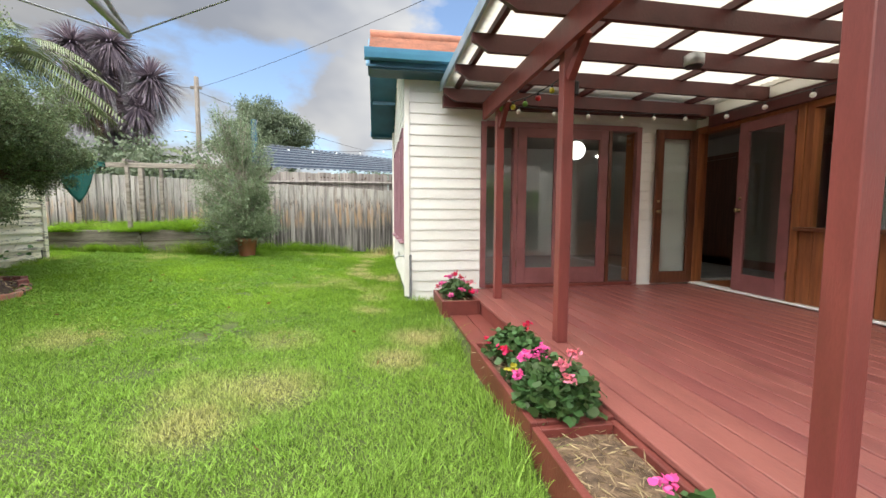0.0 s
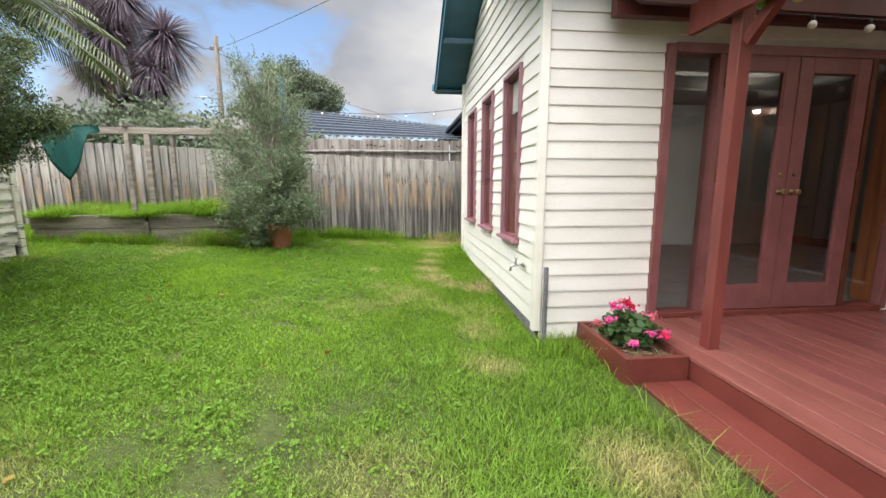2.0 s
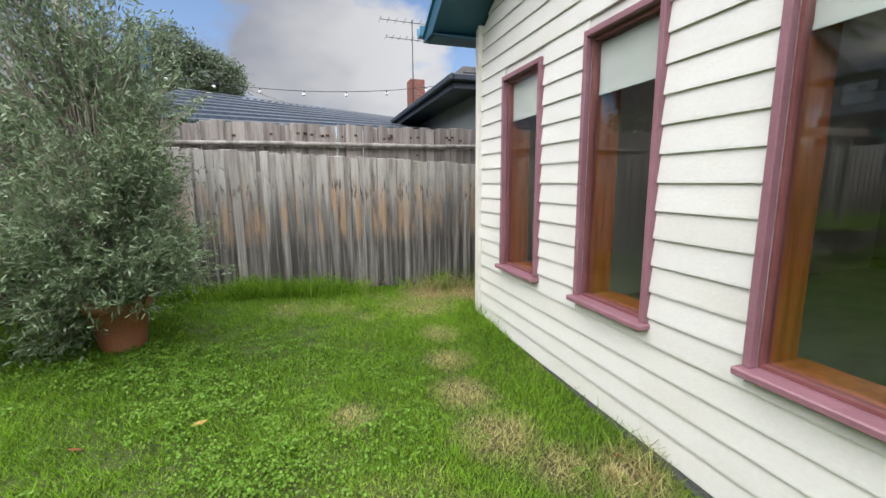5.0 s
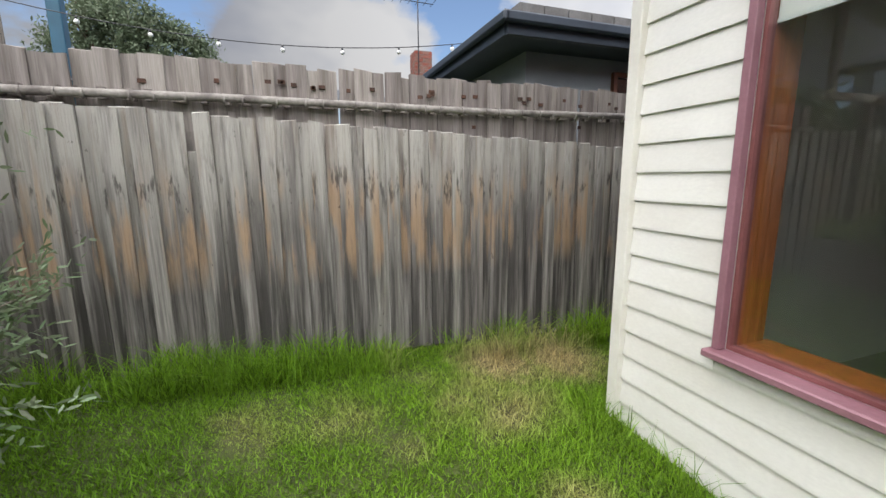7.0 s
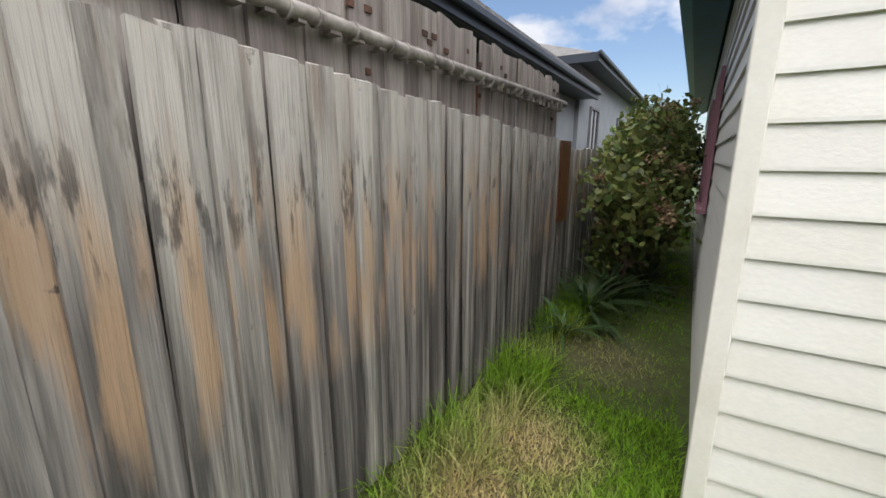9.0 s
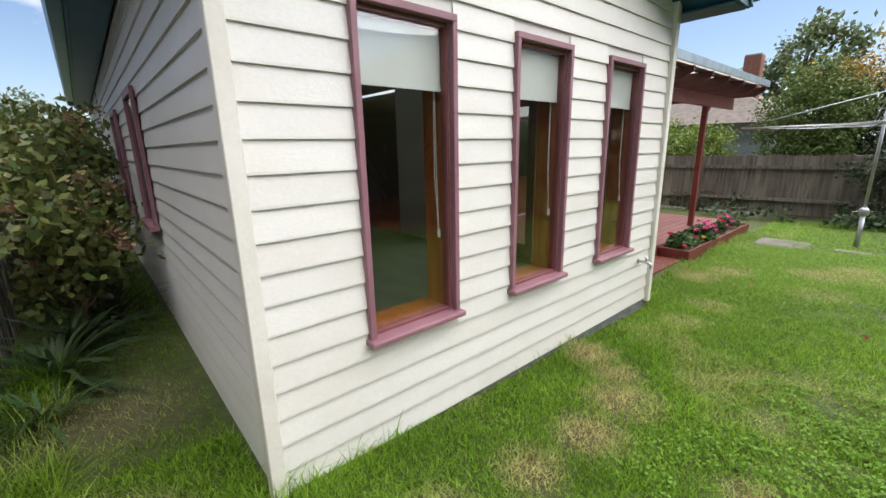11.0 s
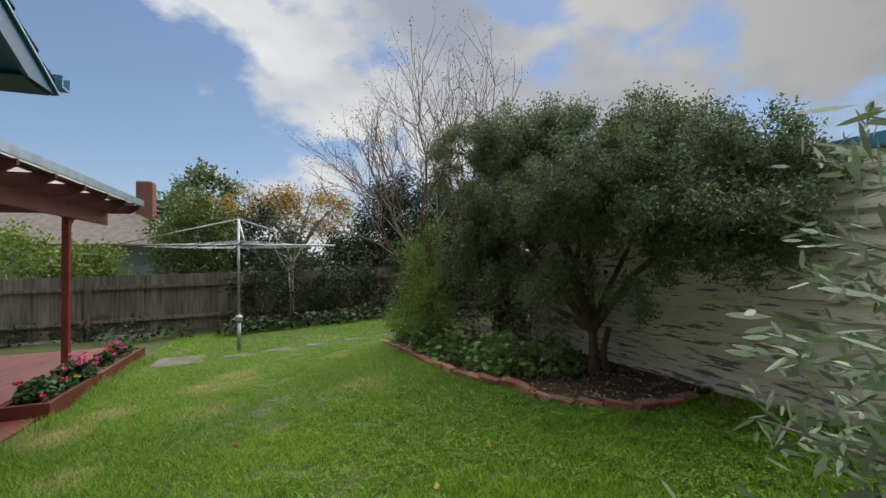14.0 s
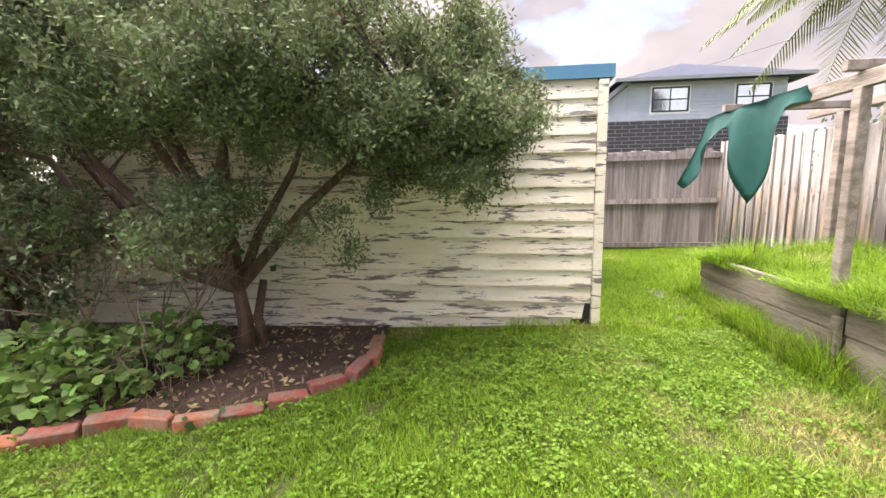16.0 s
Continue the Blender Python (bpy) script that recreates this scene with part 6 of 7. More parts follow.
# dark bush over the shed
rng_b = random.Random(17)
BUSH = []
for i in range(108):
    t = rng_b.random() ** 0.9
    y = 2.0 + 4.25 * t
    roof = float(np.interp(y, (2.0, 3.5, 5.0, 5.7, 6.3), (3.45, 3.38, 3.08, 2.90, 2.62)))
    low = float(np.interp(y, (2.0, 3.6, 4.2, 5.6, 6.3), (1.75, 1.9, 1.85, 1.8, 1.95)))
    z = low + (roof - low) * rng_b.random() ** 0.75
    r = rng_b.uniform(0.22, 0.42)
    x = rng_b.uniform(-5.3, -3.85 if 3.4 < y < 5.7 else -4.1) + 0.35 * (z - 2.4)
    BUSH.append(((x, y, z), (r * 1.25, r * 1.35, r * 0.62)))
for x, y, z in ((-4.6, 6.25, 2.1), (-4.75, 6.4, 2.3), (-4.6, 6.1, 2.45), (-4.6, 5.9, 1.9), (-4.9, 6.3, 2.5), (-4.5, 6.35, 2.1), (-4.3, 5.7, 1.95), (-4.5, 5.85, 1.78), (-4.55, 6.3, 1.85)):
    BUSH.append(((x, y, z), (0.40, 0.42, 0.24)))
for i in range(9):
    y = rng_b.uniform(3.1, 5.8)
    BUSH.append(((rng_b.uniform(-4.75, -4.05), y, rng_b.uniform(1.38, 1.75)), (0.30, 0.34, 0.17)))
for i in range(22):
    y = 2.2 + 3.4 * rng_b.random()
    BUSH.append(((rng_b.uniform(-4.8, -3.7), y, float(np.interp(y, (2.0, 3.5, 5.0, 5.7), (3.55, 3.48, 3.18, 2.98))) + rng_b.uniform(-0.12, 0.08)), (0.2, 0.26, 0.18)))
tree("pittosporum_bush", (-4.75, 4.62, gz(-4.75, 4.62)), "large dark green bush leaning over the old shed", "bush", [((-4.72, 4.58, 0.95), 0.055), ((-4.82, 4.72, 1.0), 0.035)],
     BUSH, BUSH_LEAF, 17000, 0.037, 0.0145, 31, clump=0.14, spread=0.055, droop=-0.15, hollow=0.45)
tree("dark_shrub", (-4.55, 2.75, gz(-4.5, 2.7)), "dark leafy shrub with a thick trunk beside the bush", "shrub", [((-4.6, 2.75, 1.0), 0.11)],
     [((-4.5, 2.6, 1.55), (0.6, 0.6, 0.6)), ((-4.35, 3.3, 1.3), (0.4, 0.45, 0.4)), ((-4.2, 2.7, 2.1), (0.55, 0.6, 0.5)), ((-4.15, 2.3, 1.1), (0.4, 0.45, 0.4)), ((-4.9, 1.9, 1.9), (0.6, 0.6, 0.8))], BUSH_LEAF, 4600, 0.06, 0.028, 32, hollow=0.4)
tree("lime_shrub", (-3.75, 1.75, gz(-3.7, 1.7)), "feathery lime green shrub at the end of the bed", "shrub", [((-3.8, 1.75, 0.8), 0.05)],
     [((-3.72, 1.85, 1.55), (0.45, 0.55, 0.8)), ((-3.50, 2.10, 0.9), (0.5, 0.6, 0.55)), ((-3.9, 1.6, 2.2), (0.34, 0.36, 0.45)), ((-3.6, 2.5, 1.25), (0.3, 0.4, 0.45))], LIME_LEAF, 6500, 0.07, 0.012, 33, clump=0.14, spread=0.08, droop=0.25, hollow=0.3)


def ground_cover(name, label, spots, leaf, r, seed, count, h=0.2, category="ground cover"):
    rng = np.random.default_rng(seed)
    t = thing(name, (*spots[0][:2], gz(*spots[0][:2])), label, category)
    pts = []
    for x, y, rx, ry in spots:
        k = int(count * rx * ry)
        a, q = rng.uniform(0, math.tau, k), np.sqrt(rng.random(k))
        px, py = x + rx * q * np.cos(a), y + ry * q * np.sin(a)
        top = h * np.sqrt(np.maximum(0.05, 1 - q ** 2))
        z = np.array([gz(u, w) for u, w in zip(px, py)]) + 0.03 + top * rng.uniform(0.25, 1.1, k)
        pts.append(np.stack([px, py, z], 1))
    pts = np.concatenate(pts)
    part("leaves", round_leaves(pts, r, rng, 1.0, 11), leaf, t)
    bm = bmesh.new()
    for p in pts[::9]:
        tube(bm, [(p[0] + 0.02, p[1], gz(p[0], p[1])), tuple(p)], 0.003, 3, cap=False)
    tagged(part("stem_mass", bm, leaf, t), kind="stuff")


ground_cover("mallow_plants", "low bright green round leaved plants behind the bricks", [(-4.1, 3.7, 0.5, 0.5), (-4.4, 4.25, 0.4, 0.35), (-3.95, 4.0, 0.35, 0.35), (-3.85, 3.0, 0.45, 0.55), (-3.7, 2.3, 0.4, 0.5), (-3.7, 1.6, 0.5, 0.5)], MALLOW_LEAF, 0.037, 41, 2300, 0.40)
tree("back_corner_shrub", (-5.9, 1.3, gz(-5.9, 1.3)), "dark leafy shrub beyond the end of the shed", "shrub", [((-5.9, 1.3, 0.7), 0.06)], [((-5.9, 1.3, 1.5), (0.9, 1.2, 1.1)), ((-5.6, 2.0, 0.9), (0.6, 0.7, 0.6))], HEDGE_LEAF, 1600, 0.08, 0.04, 34, clump=0.2, spread=0.1, hollow=0.4)
ground_cover("agapanthus_border", "low dark green border plants along the far fence", [(-0.6 - i * 0.55, -2.0 - 0.1 * math.sin(i), 0.5, 0.4) for i in range(8)], HEDGE_LEAF, 0.05, 42, 700, 0.32)
ground_cover("bed_corner_plants", "small green plants by the far fence", [(1.6, -2.2, 0.5, 0.3), (0.8, -2.4, 0.5, 0.3)], HEDGE_LEAF, 0.045, 43, 600, 0.35)


def bare_tree():
    rng = np.random.default_rng(51)
    bx, by = -4.05, 1.55
    t = thing("crepe_myrtle_tree", (bx, by, gz(bx, by)), "almost leafless tree with thin grey brown branches", "tree")
    bm = bmesh.new()
    z = gz(bx, by)
    tube(bm, [(bx, by, z - 0.1), (bx + 0.02, by + 0.02, z + 0.5), (bx, by + 0.05, z + 1.0)], [0.065, 0.05, 0.045], 9)
    tips = []
    for dx, dy, L in ((0.55, 0.1, 1.15), (0.2, -0.35, 1.3), (-0.15, 0.25, 1.4), (-0.5, -0.1, 1.3), (0.35, 0.5, 1.2), (-0.3, 0.6, 1.25), (0.75, -0.3, 1.0)):
        tips += limbs(bm, ((bx, by + 0.05, z + 0.95), (dx, dy, 1.0)), L * 1.22, rng, levels=3, radius=0.030, spread=0.42, kids=4, sides=6, up=0.75)
    part("trunk", bm, TWIG, t)
    p = np.array([tuple(q) for q in tips])
    part("dry_seed_growth", leaves(np.repeat(p, 9, 0) + rng.normal(size=(len(p) * 9, 3)) * 0.06, 0.032, 0.014, rng), TWIG, t)
    low = np.array((bx + 0.6, by - 0.6, z + 1.5)) + rng.normal(size=(60, 3)) * (0.35, 0.3, 0.2)
    part("last_leaves", leaves(low, 0.06, 0.03, rng), RUST_LEAF, t, "few rust coloured leaves")


bare_tree()

def bare_shrub():
    rng = np.random.default_rng(52)
    bx, by = -4.5, 3.95
    t = thing("twiggy_shrub", (bx, by, gz(bx, by)), "tangle of thin bare red brown twigs under the bush", "shrub")
    bm, tips = bmesh.new(), []
    z = gz(bx, by)
    for dx, dy in ((0.5, 0.3), (0.2, -0.5), (0.4, 0.7), (-0.1, 0.5), (0.7, 0.0), (0.3, 1.0)):
        tips += limbs(bm, ((bx + dx * 0.15, by + dy * 0.15, z), (dx, dy, 1.0)), 0.62, rng, levels=3, radius=0.009, spread=0.6, kids=4, sides=5, up=0.4)
    part("branch", bm, TWIG, t)
    c = np.array([tuple(p) for p in tips[::5]])
    c = np.repeat(c, 3, 0) + rng.normal(size=(len(c) * 3, 3)) * 0.035
    part("leaves", round_leaves(c, 0.026, rng, 0.5, 9), GERANIUM_LEAF, t, "few dark green rounded leaves")


bare_shrub()

# shrubs and trees beyond the south fence
tree("rounded_shrub_tree", (0.75, -4.4, 0.15), "tall rounded green shrub tree turning yellow on top", "tree", [((0.75, -4.4, 1.0), 0.08)],
     [((0.75, -4.4, 2.3), (1.05, 1.0, 1.35)), ((0.5, -4.3, 1.3), (0.8, 0.8, 0.9))], ROUND_LEAF, 2600, 0.09, 0.05, 61, clump=0.22, spread=0.14, hollow=0.55)
tree("yellow_top_tree", (0.2, -5.2, 0.15), "autumn tree with yellow leaves", "tree", [((0.2, -5.2, 2.2), 0.06)], [((0.4, -5.2, 3.2), (0.9, 0.7, 0.45))], YELLOW_LEAF, 900, 0.09, 0.05, 62, clump=0.25, spread=0.14)
tree("autumn_tree", (-2.0, -9.5, 0.15), "thin autumn tree with yellow leaves", "tree", [((-2.0, -9.5, 2.0), 0.08)], [((-1.2, -9.5, 3.9), (1.5, 0.9, 0.9)), ((-3.0, -9.5, 3.8), (1.3, 0.9, 0.9))], YELLOW_LEAF, 900, 0.11, 0.055, 63, TWIG, clump=0.35, spread=0.25)
for i, (x, y, rx, h) in enumerate(((-5.6, -5.2, 1.9, 4.6), (-8.0, -4.6, 2.0, 4.3), (-3.2, -4.9, 1.1, 2.6), (-1.4, -4.3, 1.0, 2.2), (-0.6, -6.2, 1.6, 3.5))):
    tree("dark_garden_tree", (x, y, 0.2), "dense dark green garden tree behind the fence", "tree", [((x, y, 1.2), 0.1)], [((x, y, h * 0.62), (rx, 1.2, h * 0.40)), ((x + 0.5, y + 0.3, h * 0.36), (rx * 0.8, 1.0, h * 0.33))], GARDEN_LEAF, 1100, 0.11, 0.055, 64 + i, clump=0.28, spread=0.18, hollow=0.55, group="trees behind the south fence")
for i, (x, y, rx, ry, h) in enumerate(((-0.9, -2.6, 0.9, 0.3, 1.3), (-2.2, -2.7, 0.9, 0.35, 1.45), (-3.4, -2.7, 1.0, 0.35, 1.5), (-5.0, -2.2, 1.1, 0.5, 1.9), (-5.9, -0.6, 0.9, 0.8, 2.2), (-4.9, -0.9, 0.7, 0.6, 1.6), (2.6, -2.95, 1.6, 0.25, 0.5))):
    tree("border_shrub", (x, y, gz(x, y)), "dark green shrub against the far fence", "shrub", [((x, y, 0.5), 0.03)], [((x, y, gz(x, y) + h * 0.55), (rx, ry, h * 0.5))], GARDEN_LEAF, 1700, 0.09, 0.045, 70 + i, clump=0.2, spread=0.11, hollow=0.35, group="shrubs along the south fence")
tree("citrus_shrub", (4.2, -3.9, 0.15), "light green leafy shrub behind the fence", "shrub", [((4.2, -3.9, 0.8), 0.05)], [((4.2, -3.9, 1.75), (2.4, 0.7, 0.85)), ((2.6, -3.8, 1.6), (0.9, 0.6, 0.6))], LIME_LEAF, 1300, 0.10, 0.05, 75, clump=0.25, spread=0.14)
tree("white_stem_tree", (-1.75, -2.6, 0.2), "slender tree with a pale bare stem", "tree", [((-1.75, -2.6, 1.7), 0.035), ((-1.66, -2.5, 1.5), 0.025)], [((-1.75, -2.8, 2.2), (0.8, 0.5, 0.6))], HEDGE_LEAF, 500, 0.08, 0.04, 76, PALE_BARK, clump=0.25, spread=0.15)
tree("far_dark_tree", (7.0, -38.0, 0.0), "large dark tree far behind the houses", "tree", [((7.0, -38, 5.0), 0.4)], [((6.0, -38, 8.2), (3.6, 2.5, 2.8)), ((9.3, -38, 7.2), (2.6, 2.0, 1.9))], BUSH_LEAF, 22, 0.5, 0.3, 77, clump=0.9, spread=0.5)

# passage planting
HYDRANGEA_LEAF = leaf_material("hydrangea_leaf", (0.085, 0.125, 0.035), (0.20, 0.20, 0.05), 0.4, 0.5)
FADED_FLOWER = leaf_material("faded_flower_petal", (0.30, 0.16, 0.11), (0.22, 0.17, 0.08), 0.35, 0.6)
for i, (x, y, rx, h, lf) in enumerate(((3.1, 9.28, 0.40, 1.3, HYDRANGEA_LEAF), (3.8, 9.28, 0.45, 1.95, HYDRANGEA_LEAF), (5.2, 9.25, 0.55, 2.1, HYDRANGEA_LEAF), (7.0, 9.2, 0.6, 2.2, HEDGE_LEAF))):
    z0 = gz(x, y)
    blobs = [((x, y, z0 + h * 0.42), (0.5, rx, h * 0.36)), ((x - 0.15, y + 0.05, z0 + h * 0.74), (0.40, rx * 0.8, h * 0.24)), ((x + 0.3, y - 0.05, z0 + h * 0.70), (0.36, rx * 0.7, h * 0.26))]
    bush = tree("hydrangea_bush", (x, y, z0), "leafy green hydrangea with yellowing leaves in the side passage", "bush", [((x, y, 0.6), 0.03)], blobs, lf, 2600, 0.095, 0.06, 80 + i, clump=0.2, spread=0.1, hollow=0.35, group="bushes in the side passage")
    rng = np.random.default_rng(180 + i)
    if i < 3:
        heads = np.array([(x - 0.3 + rng.normal() * 0.15, y - 0.15 + rng.normal() * 0.18, z0 + h * rng.uniform(0.35, 0.95)) for k in range(7)])
        c = np.repeat(heads, 46, 0) + rng.normal(size=(7 * 46, 3)) * (0.045, 0.045, 0.03)
        tagged(part("flower_mass", round_leaves(c, 0.016, rng, 0.6), FADED_FLOWER, bush, "faded rust coloured flower heads"), kind="stuff")


def strap_clump(name, label, at, n, length, width, mat, seed, lean=0.8, category="plant"):
    """Arching strap leaves rising from one crown."""
    rng = np.random.default_rng(seed)
    t = thing(name, at, label, category)
    V, F = [], []
    for i in range(n):
        a = rng.uniform(0, math.tau)
        L = length * rng.uniform(0.6, 1.1)
        el = rng.uniform(0.35, 1.4)
        side = np.array((-math.sin(a), math.cos(a), 0))
        for s in range(6):
            q = s / 5
            out = L * (math.cos(el) * q + 0.25 * lean * q * q)
            up = L * (math.sin(el) * q - 0.55 * lean * q * q)
            p = np.array(at) + np.array((math.cos(a) * out, math.sin(a) * out, up))
            w = width * (1 - q) ** 0.6 * 0.5 + 0.0008
            V += [p - side * w, p + side * w]
        b = i * 12
        F += [(b + s * 2, b + s * 2 + 1, b + s * 2 + 3, b + s * 2 + 2) for s in range(5)]
    part("strap_leaves", mesh_from(V, F), mat, t)
    return t


for i, (x, y) in enumerate(((2.3, 9.45), (2.75, 9.35), (3.3, 9.1))):
    strap_clump("strap_leaf_plant", "dark green strap leaved plant beside the passage fence", (x, y, gz(x, y)), 60, 0.75, 0.045, HEDGE_LEAF, 90 + i)
strap_clump("flax_plant", "pale green strap leaved plant beside the passage fence", (1.75, 9.5, gz(1.75, 9.5)), 26, 0.5, 0.03, GERANIUM_LEAF, 95)


# palms and cordylines beyond the north fence
def cordyline(at, heads, seed):
    rng = np.random.default_rng(seed)
    t = thing("cordyline_tree", at, "tall cordyline with drooping purple grey strap leaf heads", "tree")
    bm = bmesh.new()
    V, F = [], []
    for hx, hy, hz, r in heads:
        p = Vector((at[0] + hx, at[1] + hy, hz))
        tube(bm, [Vector((at[0], at[1], at[2] - 0.2)), Vector(at).lerp(p, 0.5) + Vector((0.1, 0, 0)), p], [0.16, 0.12, 0.09], 8)
        for i in range(720):
            d = rng.normal(size=3)
            d[2] = d[2] * 0.9 - 0.1
            d /= np.linalg.norm(d)
            side = np.cross(d, (0, 0, 1.0))
            side /= np.linalg.norm(side) + 1e-6
            b = len(V)
            for s in range(4):
                q = s / 3
                pt = np.array(p) + d * r * q + np.array((0, 0, -0.35 * r * q * q))
                w = 0.032 * (1 - q * 0.95)
                V += [pt - side * w, pt + side * w]
            F += [(b + s * 2, b + s * 2 + 1, b + s * 2 + 3, b + s * 2 + 2) for s in range(3)]
    part("trunk", bm, BARK, t)
    part("strap_leaves", mesh_from(V, F), PURPLE_LEAF, t)


cordyline((-9.4, 17.5, 0.3), ((-1.7, 0, 7.6, 1.25), (-0.5, 0.2, 7.75, 1.3), (0.8, 0.2, 6.5, 1.35), (-0.8, 0, 6.5, 1.2), (0.5, -0.2, 5.3, 1.1), (-1.6, 0.3, 5.6, 1.1), (-0.3, 0, 4.3, 0.9)), 101)


def palm(at, h, fronds, length, seed, lean=(0, 0)):
    rng = np.random.default_rng(seed)
    t = thing("palm_tree", at, "feather palm with long arching fronds", "palm", "palms beyond the fence")
    bm = bmesh.new()
    top = Vector((at[0] + lean[0], at[1] + lean[1], h))
    tube(bm, [Vector(at) - Vector((0, 0, 0.2)), Vector(at).lerp(top, 0.5) + Vector((0.05, 0, 0)), top], [0.16, 0.13, 0.11], 10)
    part("trunk", bm, PALE_BARK, t)
    V, F = [], []
    bm = bmesh.new()
    for i in range(fronds):
        a = i * 2.399 + rng.uniform(-0.2, 0.2)
        el = rng.uniform(-0.1, 1.1)
        L = length * rng.uniform(0.8, 1.1)
        out = np.array((math.cos(a), math.sin(a), 0))
        pts = [np.array(top) + out * L * (math.cos(el) * q + 0.1 * q * q) + np.array((0, 0, L * (math.sin(el) * q - 0.75 * q * q))) for q in np.linspace(0, 1, 9)]
        tube(bm, pts, [0.02 * (1 - 0.8 * q) for q in np.linspace(0, 1, 9)], 4, cap=False)
        side = np.array((-math.sin(a), math.cos(a), 0))
        for s in np.linspace(0.12, 0.99, 44):
            k = s * 8
            j = min(7, int(k))
            p = pts[j] + (pts[j + 1] - pts[j]) * (k - j)
            tan = (pts[j + 1] - pts[j]) / np.linalg.norm(pts[j + 1] - pts[j])
            ll = 0.24 * L * (math.sin(math.pi * min(1, s * 0.85 + 0.12)) + 0.15)
            for sg in (-1, 1):
                d = side * sg * 0.75 + tan * 0.6 + np.array((0, 0, -0.35 + rng.normal() * 0.08))
                d /= np.linalg.norm(d)
                w = np.cross(d, (0, 0, 1.0))
                w = w / (np.linalg.norm(w) + 1e-6) * 0.016
                b = len(V)
                V += [p - w, p + w, p + d * ll * 0.6 + w, p + d * ll, p + d * ll * 0.6 - w]
                F.append((b, b + 1, b + 2, b + 3, b + 4))
    part("stalk", bm, PALM_LEAF, t)
    part("fronds", mesh_from(V, F), PALM_LEAF, t)


palm((-11.2, 14.1, 0.4), 6.0, 26, 3.2, 111)
palm((-7.6, 15.5, 0.4), 3.2, 14, 1.7, 112)
palm((-6.8, 17.0, 0.4), 2.6, 14, 1.5, 113)
tree("rounded_far_tree", (-6.3, 24.0, 0.2), "soft grey green rounded tree beyond the neighbour's roof", "tree", [((-6.3, 24, 3.0), 0.2)], [((-6.6, 24, 5.6), (1.5, 1.3, 2.2)), ((-4.8, 24, 5.0), (1.6, 1.2, 1.6)), ((-8.0, 24, 4.2), (1.3, 1.2, 1.2)), ((-5.6, 24, 5.9), (1.5, 1.2, 1.6))], FAR_LEAF, 900, 0.15, 0.06, 121, clump=0.4, spread=0.2)
for i, (x, y, h) in enumerate(((-8.6, 13.4, 3.5), (-6.3, 13.2, 3.3), (0.0, 40, 5.6), (-3.0, 45, 6.0), (-14, 16, 3.4), (-1.6, 33, 4.6))):
    tree("backdrop_shrub", (x, y, 0.2), "green garden shrub beyond the fence", "shrub", [((x, y, 1.0), 0.08)], [((x, y, h * 0.6), (1.6, 1.2, h * 0.42))], FAR_LEAF, 480, 0.16, 0.07, 130 + i, clump=0.4, spread=0.25, group="shrubs beyond the north fence")
for i, (x, y, h) in enumerate(((32.0, 11.5, 5.2), (40, 13.5, 6.5), (26.0, 12.0, 3.6))):
    tree("passage_far_tree", (x, y, 0.2), "dark tree far beyond the passage", "tree", [((x, y, 1.5), 0.15)], [((x, y, h * 0.6), (1.8, 1.8, h * 0.4))], FAR_LEAF, 60, 0.3, 0.15, 140 + i, clump=0.5, spread=0.3, group="trees beyond the passage")


# ---- neighbours ----
SKY_GLASS = material("reflecting_house_glass", (0.42, 0.48, 0.50), 0.06, 0.75, second=(0.36, 0.42, 0.45), scale=2, grain_amount=0.03)


def window_set(parent, axis, face, a0, a1, z0, z1, sign, frame_mat, bars=1, glass=None, rail=False):
    """A framed window in a wall: frame and panes."""
    def b(u0, u1, d0, d1, w0, w1):
        lo, hi = sorted((face + sign * d0, face + sign * d1))
        return (u0, u1, lo, hi, w0, w1) if axis == "x" else (lo, hi, u0, u1, w0, w1)
    w = part("window", boxes(b(a0, a1, 0.004, 0.02, z0, z1)), glass or DARK_GLASS, parent)
    if rail:
        part("glazing_bar", boxes(b(a0, a1, 0.02, 0.045, (z0 + z1) / 2 - 0.025, (z0 + z1) / 2 + 0.025)), frame_mat, w)
    t = 0.06
    part("window_frame", boxes(b(a0 - t, a0, 0.004, 0.06, z0 - t, z1 + t), b(a1, a1 + t, 0.004, 0.06, z0 - t, z1 + t), b(a0, a1, 0.004, 0.06, z1, z1 + t), b(a0, a1, 0.004, 0.06, z0 - t, z0),
         *[b(a0 + (a1 - a0) * (k + 1) / (bars + 1) - 0.02, a0 + (a1 - a0) * (k + 1) / (bars + 1) + 0.02, 0.02, 0.045, z0, z1) for k in range(bars)]), frame_mat, w)


def hip_roof(bm, x0, x1, y0, y1, ze, zr, inset, over=0.45):
    x0, x1, y0, y1 = x0 - over, x1 + over, y0 - over, y1 + over
    long_x = (x1 - x0) >= (y1 - y0)
    e = [bm.verts.new(p) for p in ((x0, y0, ze), (x1, y0, ze), (x1, y1, ze), (x0, y1, ze))]
    if long_x:
        r = [bm.verts.new((x0 + inset, (y0 + y1) / 2, zr)), bm.verts.new((x1 - inset, (y0 + y1) / 2, zr))]
        fs = ((e[0], e[1], r[1], r[0]), (e[1], e[2], r[1]), (e[2], e[3], r[0], r[1]), (e[3], e[0], r[0]))
    else:
        r = [bm.verts.new(((x0 + x1) / 2, y0 + inset, zr)), bm.verts.new(((x0 + x1) / 2, y1 - inset, zr))]
        fs = ((e[0], e[1], r[0]), (e[1], e[2], r[1], r[0]), (e[2], e[3], r[1]), (e[3], e[0], r[0], r[1]))
    for f in fs:
        bm.faces.new(f)
    bm.faces.new(e[::-1])
    bmesh.ops.recalc_face_normals(bm, faces=bm.faces)
    bmesh.ops.solidify(bm, geom=list(bm.faces), thickness=0.08)


